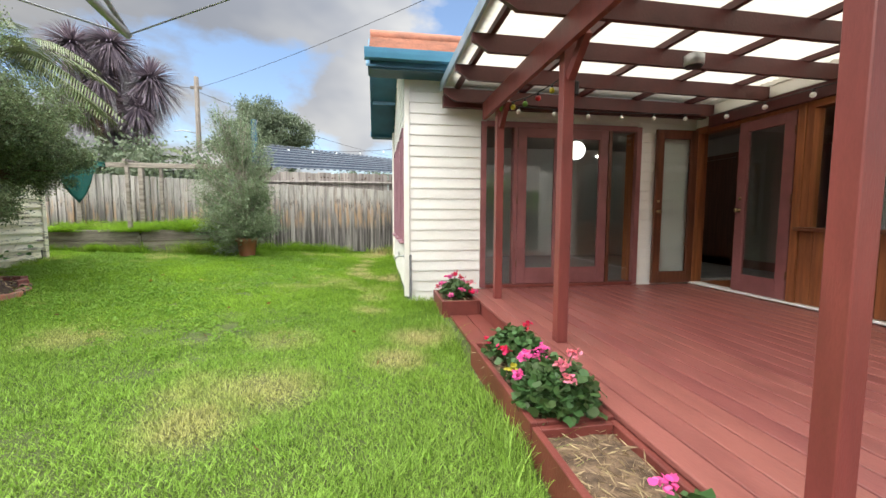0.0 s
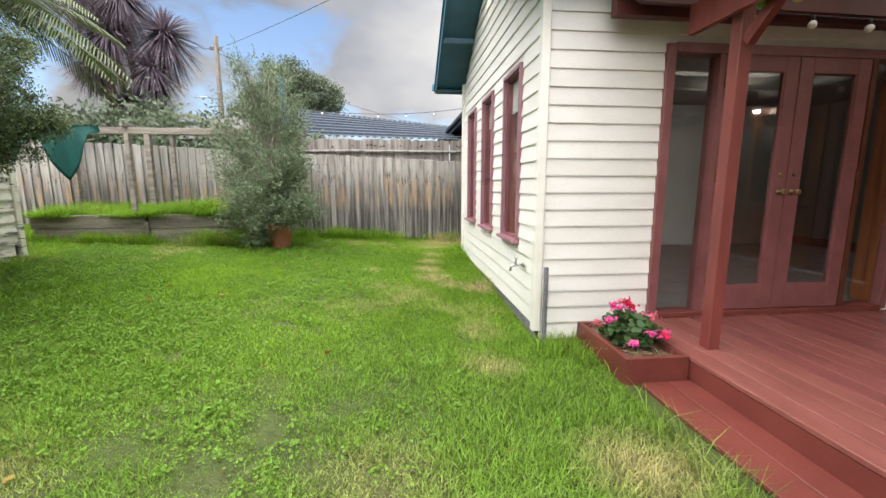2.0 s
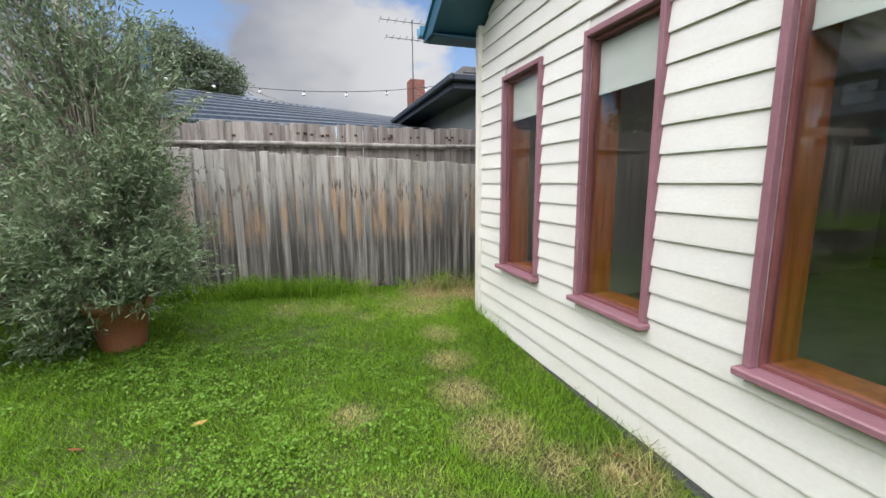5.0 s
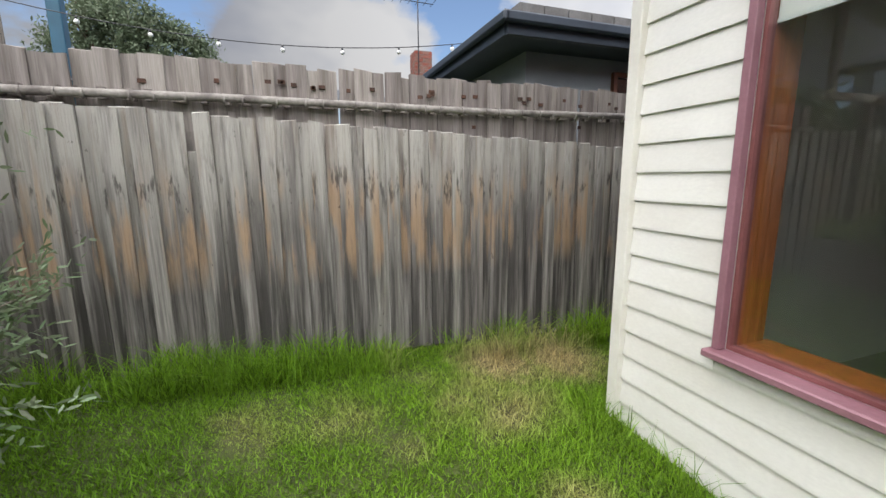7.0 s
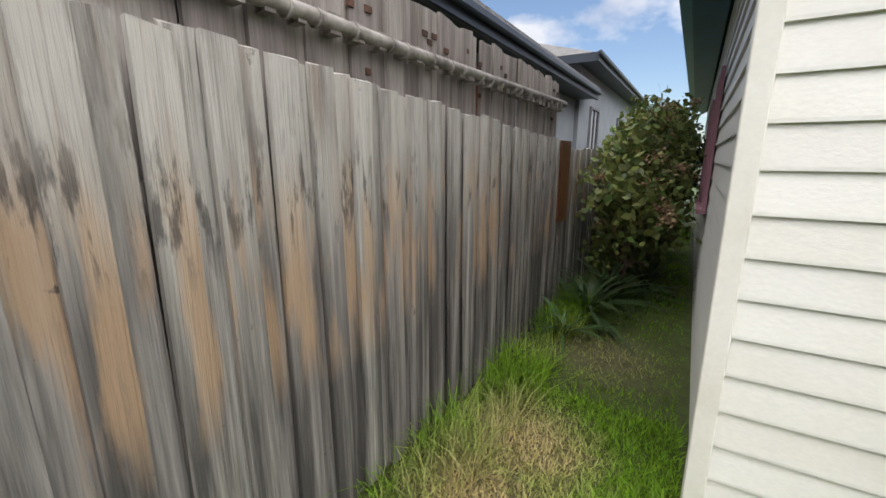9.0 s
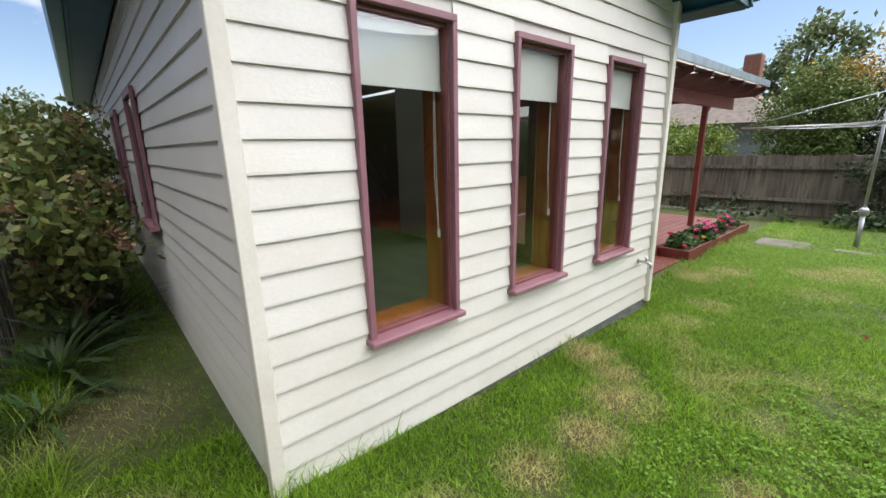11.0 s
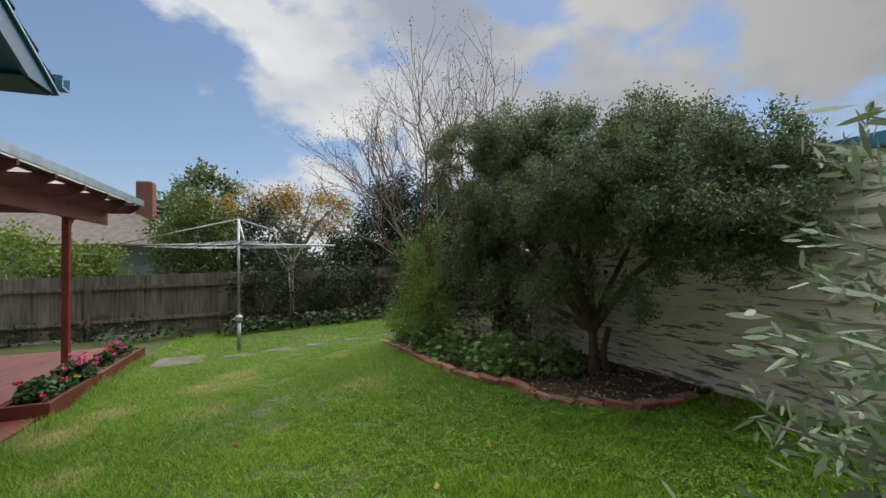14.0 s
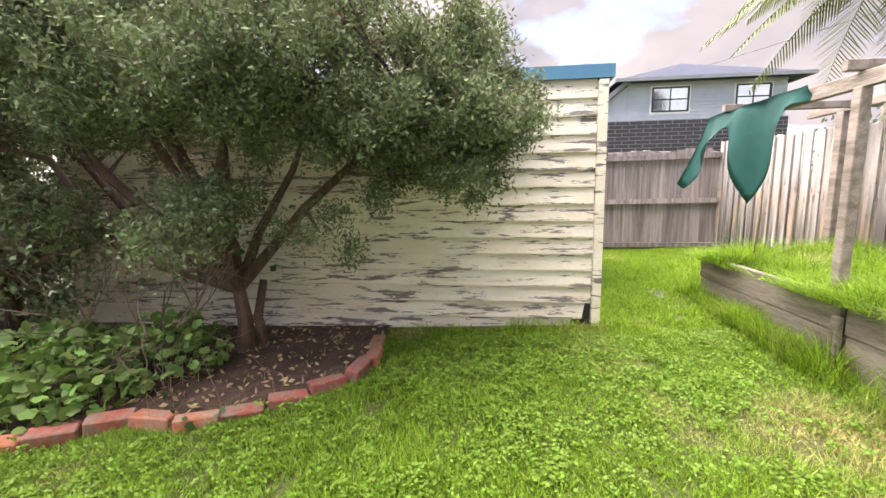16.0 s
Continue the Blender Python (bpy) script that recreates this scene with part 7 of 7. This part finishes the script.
def brick_chimney(parent, x, y, z0, z1, w=0.42):
    c = part("chimney", boxes((x - w / 2 + 0.01, x + w / 2 - 0.01, y - w / 2 + 0.01, y + w / 2 - 0.01, z0, z1)), MORTAR, parent)
    z, k = z0, 0
    bm = bmesh.new()
    while z < z1 - 0.07:
        off = 0.0 if k % 2 else w / 2
        for s in (-1, 1):
            box(bm, x - w / 2, x + off - w / 2 + w / 2 - 0.006, y + s * w / 2 - 0.01, y + s * w / 2 + 0.01, z, z + 0.070)
            box(bm, x + off - w / 2 + w / 2 + 0.006, x + w / 2, y + s * w / 2 - 0.01, y + s * w / 2 + 0.01, z, z + 0.070) if off < w / 2 else None
            box(bm, x + s * w / 2 - 0.01, x + s * w / 2 + 0.01, y - w / 2 + 0.012, y + w / 2 - 0.012, z, z + 0.070)
        z += 0.082
        k += 1
    tagged(part("brickwork", bm, BRICK, c), kind="stuff")


nh = thing("neighbour_house", (4.5, 13.2, 0.2), "charcoal rendered neighbour house with dark eaves and grey tiles", "house")
part("wall", boxes((1.45, 9.6, 11.5, 18.5, 0.2, 3.17), (9.6, 19.5, 11.4, 18.5, 0.2, 3.92)), CHARCOAL, nh)
bm = bmesh.new()
hip_roof(bm, 1.45, 9.6, 11.5, 18.5, 3.20, 4.70, 3.4, 0.5)
part("roof", bm, GREY_TILE, nh)
bm = bmesh.new()
hip_roof(bm, 9.6, 19.5, 11.4, 18.5, 3.98, 5.6, 3.4, 0.45)
part("roof", bm, GREY_TILE, nh)
for k in range(9):
    bm = bmesh.new()
    y, z = 11.05 + k * 0.42, 3.315 + k * 0.157
    for x in np.arange(1.1 + 0.42 * k, 9.9, 0.3):
        box(bm, x, x + 0.285, y, y + 0.40, z - 0.035, z + 0.05)
    tagged(part("tile_course", bm, GREY_TILE, nh), kind="stuff")
part("fascia", boxes((0.93, 9.7, 10.98, 11.03, 3.03, 3.21), (0.92, 0.97, 11.03, 19.0, 3.03, 3.21)), NAVY, nh)
part("fascia", boxes((9.1, 19.9, 10.92, 10.97, 3.80, 3.99), (9.1, 9.15, 10.97, 18.9, 3.80, 3.99)), NAVY, nh)
part("gutter", boxes((0.86, 9.6, 10.89, 10.975, 3.12, 3.225), bevel=0.02), NAVY, nh)
part("gutter", boxes((0.84, 0.915, 10.89, 19.0, 3.12, 3.225), bevel=0.02), NAVY, nh)
part("gutter", boxes((9.0, 19.9, 10.84, 10.915, 3.90, 4.005), bevel=0.02), NAVY, nh)
part("eave_lining", boxes((0.97, 9.6, 11.03, 11.5, 3.05, 3.07), (0.97, 1.45, 11.5, 18.5, 3.05, 3.07), (9.15, 19.5, 10.97, 11.4, 3.82, 3.84)), NAVY, nh)
part("eave_edge_strip", boxes((0.96, 9.6, 11.032, 11.05, 3.03, 3.048)), STUMP, nh)
window_set(nh, "x", 11.5, 2.75, 4.15, 1.9, 2.84, -1, DARK_TIMBER, 1)
window_set(nh, "x", 11.5, 6.1, 7.5, 2.1, 2.98, -1, STUMP, 1)
window_set(nh, "x", 11.4, 10.8, 11.8, 1.8, 2.95, -1, STUMP, 1)
window_set(nh, "x", 11.4, 15.2, 16.6, 2.1, 3.0, -1, STUMP, 1)
bm = bmesh.new()
ball(bm, (4.6, 11.2, 2.99), 0.06, 1, 1, 0.9)
part("eave_lamp", bm, WHITE, nh)
brick_chimney(nh, 1.95, 17.3, 3.3, 4.62)
ant = thing("tv_antenna", (1.8, 17.0, 3.6), "thin metal television antenna above the roof", "antenna")
bm = bmesh.new()
tube(bm, [(1.8, 17.0, 3.5), (1.8, 17.0, 6.15)], 0.015, 5)
part("mast", bm, DARK_STEEL, ant)
for z, L in ((6.1, 0.9), (5.65, 0.75)):
    bm = bmesh.new()
    tube(bm, [(1.8 - L, 17.0, z), (1.8 + L * 0.5, 17.0, z - 0.02)], 0.01, 4)
    for q in np.linspace(-L, L * 0.5, 7):
        tube(bm, [(1.8 + q, 16.8, z), (1.8 + q, 17.2, z)], 0.006, 4)
    part("elements", bm, DARK_STEEL, ant)

np_ = thing("patio_cover", (-1.0, 16.5, 0.2), "neighbour's patio cover with dark blue ribbed roof", "patio cover")
xs = np.arange(-4.6, 1.9, 0.05)
V = []
for y, dz in ((13.4, 0.0), (19.0, 1.55)):
    V += [(x, y, 2.78 - (0.02 + 0.045 * dz) * (x + 4.6) + dz + (0.035 if int((x + 50) / 0.1) % 2 else 0)) for x in xs]
n = len(xs)
part("roof_sheet", mesh_from(V, [(i, i + 1, n + i + 1, n + i) for i in range(n - 1)]), NAVY_ROOF, np_)
for k in range(9):
    y, dz = 13.4 + k * 0.7, 0.194 * k
    bm = bmesh.new()
    bar(bm, (-4.6, y, 2.825 + dz), (1.9, y, 2.825 + dz - (0.02 + 0.045 * dz) * 6.5), 0.022, 0.022)
    part("rib", bm, CHARCOAL, np_)
for x in (-4.4, -1.5, 1.6):
    part("post", boxes((x - 0.05, x + 0.05, 13.4, 13.5, 0.2, 2.70 - 0.02 * (x + 4.6))), NAVY, np_)
festoon(((-4.4, 13.2, 3.62), (2.0, 12.4, 3.55), 0.35), "lights over the neighbour's patio", None, 9)
ns = thing("neighbour_shed", (-5.6, 15.0, 0.2), "grey gabled outbuilding behind the fence", "shed")
part("wall", boxes((-7.4, -4.1, 14.2, 17.5, 0.2, 2.65)), CHARCOAL, ns)
bm = bmesh.new()
hip_roof(bm, -7.4, -4.1, 14.2, 17.5, 2.68, 3.55, 1.7, 0.3)
part("roof", bm, GREY_TILE, ns)
bp = thing("blue_post", (-3.9, 14.0, 0.2), "square dark blue painted post behind the fence", "post")
part("post", boxes((-3.95, -3.80, 13.95, 14.1, 0.2, 4.35), bevel=0.01), TEAL, bp)

pole = thing("power_pole", (-10.2, 26.0, 0.2), "grey timber power pole with a short cross arm", "power pole")
bm = bmesh.new()
tube(bm, [(-10.2, 26, 0), (-10.2, 26, 9.2)], [0.16, 0.12], 10)
part("mast", bm, FENCE_SOUTH, pole)
part("cross_arm", boxes((-10.5, -9.9, 25.9, 26.0, 8.5, 8.65)), SLEEPER, pole)
bm = bmesh.new()
tube(bm, [(-10.2, 26, 6.0), (-11.0, 26, 6.15), (-11.5, 26, 6.1)], 0.03, 5)
part("street_lamp_arm", bm, STEEL, pole)
wires = thing("overhead_wires", (-10.2, 26.0, 8.5), "thin dark overhead power wires", "wire")
for a, b, sag in (((-10.2, 26, 8.55), (-40, 9, 8.2), 0.6), ((-10.2, 26, 8.4), (1.5, 44, 7.5), 0.4), ((-10.2, 26, 8.55), (16, -2, 9.5), 0.8)):
    bm = bmesh.new()
    tube(bm, [Vector(a).lerp(Vector(b), s) - Vector((0, 0, sag * 4 * s * (1 - s))) for s in np.linspace(0, 1, 15)], 0.012, 4)
    part("wire", bm, PLASTIC_DARK, wires)

def two_storey_house(y0, y1, windows, lean_to):
    """Pale weatherboards over dark brick, with a low hipped sheet roof."""
    h = thing("two_storey_house", (-24.0, (y0 + y1) / 2, 0.5), "pale blue grey two storey house with dark brick below" if lean_to else "pale grey two storey house with a sheet roof", "house")
    part("brick_wall", boxes((-30.0, -22.0, y0 - (1.9 if lean_to else 0.0), y1, 0.4, 4.65)), MORTAR, h)
    part("upper_wall", boxes((-29.9, -22.1, y0 + 0.1, y1 - 0.1, 4.65, 6.30)), PALE_BLUE, h)
    bm = bmesh.new()
    z, k, lo = 2.6, 0, y0 - (1.9 if lean_to else 0.0)
    while z < 4.60:
        y = lo - (0.3 if k % 2 else 0.0)
        while y < y1:
            a, b = max(lo, y), min(y1, y + 0.57)
            if b > a:
                box(bm, -22.0, -21.985, a, b, z, z + 0.14)
            y += 0.61
        z += 0.17
        k += 1
    tagged(part("brickwork", bm, DARK_BRICK, h, "dark charcoal brick courses"), kind="stuff")
    for k in range(11):
        part("weatherboard", boxes((-22.1, -22.07, y0 + 0.1, y1 - 0.1, 4.67 + k * 0.145, 4.67 + k * 0.145 + 0.125)), PALE_BLUE, h)
    for a, b in windows:
        part("architrave", boxes((-22.07, -22.05, a - 0.13, a, 4.90, 6.13), (-22.07, -22.05, b, b + 0.13, 4.90, 6.13), (-22.07, -22.05, a, b, 4.90, 5.05), (-22.07, -22.05, a, b, 6.0, 6.13)), WHITE, h)
        window_set(h, "y", -22.07, a, b, 5.05, 6.0, 1, NAVY, 1, SKY_GLASS, True)
    bm = bmesh.new()
    hip_roof(bm, -30.0, -22.0, y0, y1, 6.33, 7.75, 3.3, 0.55)
    part("roof", bm, BLUE_ROOF, h)
    part("gutter", boxes((-21.50, -21.40, y0 - 0.6, y1 + 0.6, 6.23, 6.37), (-30.5, -21.5, y0 - 0.62, y0 - 0.55, 6.23, 6.37), (-30.5, -21.5, y1 + 0.55, y1 + 0.62, 6.23, 6.37)), CHARCOAL, h)
    if lean_to:
        bm = bmesh.new()
        prism = [[bm.verts.new((x, y, z)) for y, z in ((y0 - 1.7, 4.65), (y0 + 0.1, 4.65), (y0 + 0.1, 6.2), (y0 - 1.7, 4.75))] for x in (-28.0, -22.1)]
        bm.faces.new(prism[0][::-1])
        bm.faces.new(prism[1])
        for i in range(4):
            bm.faces.new((prism[0][i], prism[0][(i + 1) % 4], prism[1][(i + 1) % 4], prism[1][i]))
        part("lean_to_wall", bm, PALE_BLUE, h)
        bm = bmesh.new()
        bar(bm, (-21.75, y0 - 1.95, 4.72), (-21.75, y0 + 0.05, 6.35), 0.09, 0.2)
        part("rake_fascia", bm, CHARCOAL, h)
        bm = bmesh.new()
        bar(bm, (-24.9, y0 - 1.95, 4.80), (-24.9, y0 + 0.05, 6.43), 6.3, 0.06)
        part("lean_to_roof", bm, BLUE_ROOF, h)


two_storey_house(12.4, 19.2, ((13.6, 15.05), (17.1, 18.4)), True)
two_storey_house(3.0, 10.4, ((5.65, 7.0), (8.6, 10.0)), False)

h3 = thing("brown_roof_house", (11.0, -16.0, 0.0), "neighbour house with brown tiled roof and a brick chimney", "house")
part("wall", boxes((3.0, 15.0, -19.0, -12.0, 0.0, 2.6)), CHARCOAL, h3)
bm = bmesh.new()
hip_roof(bm, 3.0, 15.0, -19.0, -12.0, 2.6, 5.0, 3.5, 0.5)
part("roof", bm, BROWN_TILE, h3)
brick_chimney(h3, 4.4, -14.2, 3.2, 5.55, 0.62)
window_set(h3, "x", -12.0, 5.0, 6.4, 1.2, 2.2, 1, WHITE, 1)


# ---- grass ----
def grass_field(name, label, count, region, height, width, seed, keep, lean=0.5, flat=None, mat=None):
    """Blades of grass as narrow bent triangles scattered over a stretch of lawn."""
    rng = np.random.default_rng(seed)
    x0, x1, y0, y1 = region
    x, y = rng.uniform(x0, x1, count), rng.uniform(y0, y1, count)
    m = keep(x, y, rng)
    x, y = x[m], y[m]
    n = len(x)
    xs, ys = np.clip(x, -7.0, 0.4), np.clip(y, -4.0, 10.0)
    z = 0.215 + np.where(ys > 4.9, 0.037, 0.012) * (ys - 4.9) - 0.05 * xs - 0.005
    if flat is not None:
        z = np.full(n, flat)
    h = height * rng.uniform(0.5, 1.25, n) * (0.8 + 0.35 * np.sin(x * 1.7 + 1) * np.sin(y * 1.3) ** 2 + 0.25 * np.sin(x * 9 + np.sin(y * 7)) * np.sin(y * 8 + np.cos(x * 6)))
    b = rng.uniform(0, math.tau, n)
    a = b + math.pi / 2 + rng.normal(size=n) * 0.4
    l = h * rng.uniform(0.1, lean * 2, n)
    w = width * rng.uniform(0.6, 1.3, n) / 2
    base = np.stack([x, y, z], 1)
    s = np.stack([np.cos(a) * w, np.sin(a) * w, np.zeros(n)], 1)
    t = np.stack([np.cos(b) * l, np.sin(b) * l, h], 1)
    mid = base + t * np.array((0.35, 0.35, 0.6))
    if height < 0.1:
        V, F = np.stack([base - s, base + s, base + t], 1).reshape(-1, 3), np.arange(n * 3).reshape(n, 3)
    else:
        V = np.stack([base - s, base + s, mid + s * 0.75, base + t, mid - s * 0.75], 1).reshape(-1, 3)
        F = (np.arange(n)[:, None, None] * 5 + np.array([[0, 1, 2], [0, 2, 4], [4, 2, 3]])).reshape(-1, 3)
    o = part(name, mesh_from(V, F), mat or BLADE)
    tagged(o, label, "grass", kind="stuff")


# scuffed bare spots: x, y, radius
BARE = [(-2.69, 5.67, 0.15), (-2.22, 4.58, 0.17), (-1.65, 5.2, 0.15), (-2.37, 5.16, 0.13), (-3.47, 5.14, 0.12), (-2.45, 4.75, 0.12), (-3.44, 5.55, 0.14), (-4.04, 5.79, 0.15), (-6.04, 8.02, 0.2), (-2.8, 5.9, 0.13), (-2.1, 5.79, 0.12), (-3.1, 4.6, 0.12), (0.2, 6.4, 0.10)]


def on_lawn(x, y, rng):
    ok = ~((x > 0.36) & (y > 4.9) & (y < 8.7)) & ~((x > 0.68) & (y < 4.92)) & ~((x < -5.2) & (y < 7.3))
    edge = np.interp(y, [p[1] for p in EDGE[:10]], [p[0] for p in EDGE[:10]])
    ok &= ~((x < edge - 0.05) & (y < 5.6) & (y > 1.0))
    ok &= ~((y > 8.40) & (x < -3.0) & (x > -6.1)) & (y < 9.71)
    ok &= ~((y > 0.25) & (y < 0.75) & (x < 0.5)) | (rng.random(len(x)) < 0.25)
    for bx, by, br in BARE:
        ang = np.arctan2(y - by, x - bx)
        ok &= ~((x - bx) ** 2 + ((y - by) * 1.3) ** 2 < (br * (0.65 + 0.25 * np.sin(ang * 3 + bx * 9) + 0.15 * np.sin(ang * 7 + by * 5) + 0.45 * (rng.random(len(x)) - 0.5))) ** 2) | (rng.random(len(x)) < 0.06)
    bare = np.sin(x * 4.3 + np.sin(y * 3.9) * 1.5) * np.sin(y * 4.1 + np.cos(x * 3.3))
    west = (x < -1.2) & (y > 2.5)
    ok &= ~(west & (bare > 0.90) & (rng.random(len(x)) < 0.65))
    return ok


grass_field("lawn_grass", "short green lawn grass with dry patches", 900000, (-5.3, 1.0, 0.2, 9.72), 0.040, 0.0085, 201, on_lawn, 0.85)
grass_field("far_lawn_grass", "short green lawn grass at the end of the yard", 90000, (-5.2, 3.0, -2.6, 0.4), 0.045, 0.012, 202, on_lawn, 0.8)
grass_field("west_grass", "green grass beside the old shed", 70000, (-8.6, -5.2, 7.2, 9.7), 0.06, 0.011, 203, on_lawn, 0.8)
grass_field("passage_grass", "patchy grass in the side passage", 15000, (0.9, 8.0, 8.72, 9.7), 0.045, 0.008, 204, lambda x, y, r: np.ones(len(x), bool), 0.8)


def near_edges(x, y, rng):
    wall = (x > 0.20) & (x < 0.36) & (y > 4.9) & (y < 8.8) & (np.sin(y * 3.1) + 0.5 * np.sin(y * 11) + rng.normal(size=len(x)) * 0.5 > 0.95)
    front = (y > 4.55) & (y < 4.90) & (x > 0.30) & (x < 0.75)
    plant = (x > 0.55) & (x < 0.70) & (y < 4.6) & (np.sin(y * 4.3) + rng.normal(size=len(x)) * 0.5 > -0.1)
    sleeper = (y > 8.25) & (y < 8.42) & (x < -2.9) & (x > -6.2)
    shed_edge = (x > -5.2) & (x < -5.05) & (y > 5.6) & (y < 7.4)
    return wall | front | plant | sleeper | shed_edge


def near_fence(x, y, rng):
    return (np.sin(x * 2.9) + 0.6 * np.sin(x * 7.3 + 1) + rng.normal(size=len(x)) * 0.5 > -0.35 + 1.2 * ((x > -0.1) & (x < 1.1)))


grass_field("edge_grass", "uncut grass along the walls and planters", 300000, (-6.2, 1.0, -0.3, 9.0), 0.13, 0.0050, 205, near_edges, 0.85)
grass_field("long_grass", "long uncut grass along the fence", 11000, (-3.0, 2.4, 9.40, 9.70), 0.24, 0.0055, 215, near_fence, 0.9)
grass_field("bed_grass", "long bright grass growing in the raised bed", 26000, (-6.06, -3.03, 8.50, 9.70), 0.24, 0.007, 206, lambda x, y, r: np.ones(len(x), bool), 0.9, flat=0.94)


grass_field("bed_edge_grass", "grass hanging over the sleepers of the raised bed", 5200, (-6.1, -3.0, 8.36, 8.52), 0.15, 0.007, 216, lambda x, y, r: np.sin(x * 5.1) + r.normal(size=len(x)) * 0.5 > -0.1, 2.2, flat=0.97)
grass_field("bed_foot_grass", "long grass along the foot of the sleepers", 8000, (-6.1, -2.9, 8.22, 8.40), 0.26, 0.006, 217, lambda x, y, r: np.sin(x * 3.7 + 1) + r.normal(size=len(x)) * 0.5 > -0.2, 0.8)
grass_field("grass_tufts", "longer tufts of grass scattered over the lawn", 130000, (-5.2, 0.7, 0.6, 9.6), 0.085, 0.0055, 209, lambda x, y, r: on_lawn(x, y, r) & (np.sin(x * 7.1 + 2 * np.sin(y * 3.3)) * np.sin(y * 6.7 + np.cos(x * 2.9)) + r.normal(size=len(x)) * 0.25 > 0.55), 0.9)


def litter():
    rng = np.random.default_rng(210)
    k = 1500
    x, y = rng.uniform(-5.15, -3.6, k), rng.uniform(2.2, 5.6, k)
    edge = np.interp(y, [p[1] for p in EDGE[:10]], [p[0] for p in EDGE[:10]])
    m = x < edge - 0.08
    x, y = x[m], y[m]
    c = np.stack([x, y, np.array([gz(a, b) for a, b in zip(x, y)]) + 0.052], 1)
    d = rng.normal(size=c.shape) * (1, 1, 0.2)
    tagged(part("leaf_litter", leaves(c, 0.05, 0.022, rng, toward=d), DRY), "dry fallen leaves scattered on the bed soil", "leaf litter", kind="stuff")


litter()


def weeds():
    """Clover in small domed clumps, crowded to the west and thin beside the house."""
    rng = np.random.default_rng(207)
    k = 7500
    x, y = rng.uniform(-5.0, 0.2, k), rng.uniform(1.5, 8.35, k)
    dens = np.sin(x * 1.9 + 0.5) * np.sin(y * 1.6) + 0.35 * np.sin(x * 5 + y * 4)
    m = (dens + rng.normal(size=k) * 0.5 > 0.0) & on_lawn(x, y, rng) & (x < -1.0 - 0.10 * (y - 4) + rng.normal(size=k) * 0.6) & (y > 3.9 + 0.35 * x * 0.3 + rng.normal(size=k) * 0.5)
    x, y = x[m], y[m]
    z = np.array([gz(a, b) for a, b in zip(x, y)])
    k, q = len(x), 48
    rad, top = rng.uniform(0.035, 0.11, (k, 1)), rng.uniform(0.020, 0.062, (k, 1))
    ang, r = rng.uniform(0, math.tau, (k, q)), np.sqrt(rng.random((k, q)))
    px, py = x[:, None] + rad * r * np.cos(ang), y[:, None] + rad * r * np.sin(ang)
    pz = z[:, None] + 0.012 + top * (1 - r ** 2 * 0.8) * rng.uniform(0.7, 1.05, (k, q))
    c = np.stack([px, py, pz], 2).reshape(-1, 3)
    n = len(c)
    nor = rng.normal(size=(n, 3)) * 0.7 + (0, 0, 1.0)
    nor /= np.linalg.norm(nor, axis=1, keepdims=True)
    s = np.cross(nor, rng.normal(size=(n, 3)))
    s /= np.linalg.norm(s, axis=1, keepdims=True)
    u = np.cross(nor, s)
    rr = rng.uniform(0.0042, 0.0090, (n, 1))
    v = np.stack([c + (s * math.cos(t) + u * math.sin(t)) * rr for t in (0.2, 1.5, 2.7, 4.0, 5.2)], 1)
    tagged(part("clover_weeds", mesh_from(v.reshape(-1, 3), np.arange(n * 5).reshape(n, 5)), CLOVER), "clumps of broad leaved clover weeds in the lawn", "weeds", kind="stuff")


CLOVER = leaf_material("clover_leaf", (0.175, 0.31, 0.030), (0.135, 0.255, 0.024), 0.22, 0.6, 0.3)
weeds()
rng = np.random.default_rng(208)
for i in range(26):
    x, y = rng.uniform(-3.2, 0.3), rng.uniform(1.2, 7.5)
    c = np.array([(x, y, gz(x, y) + 0.03)])
    d = rng.normal(size=(1, 3)) * (1, 1, 0.15)
    o = part("fallen_leaf", leaves(c, 0.065, 0.035, rng, toward=d), RUST_LEAF if i % 3 else YELLOW_LEAF)
    tagged(o, "curled dry brown leaf lying on the lawn", "leaf", "fallen leaves on the lawn")
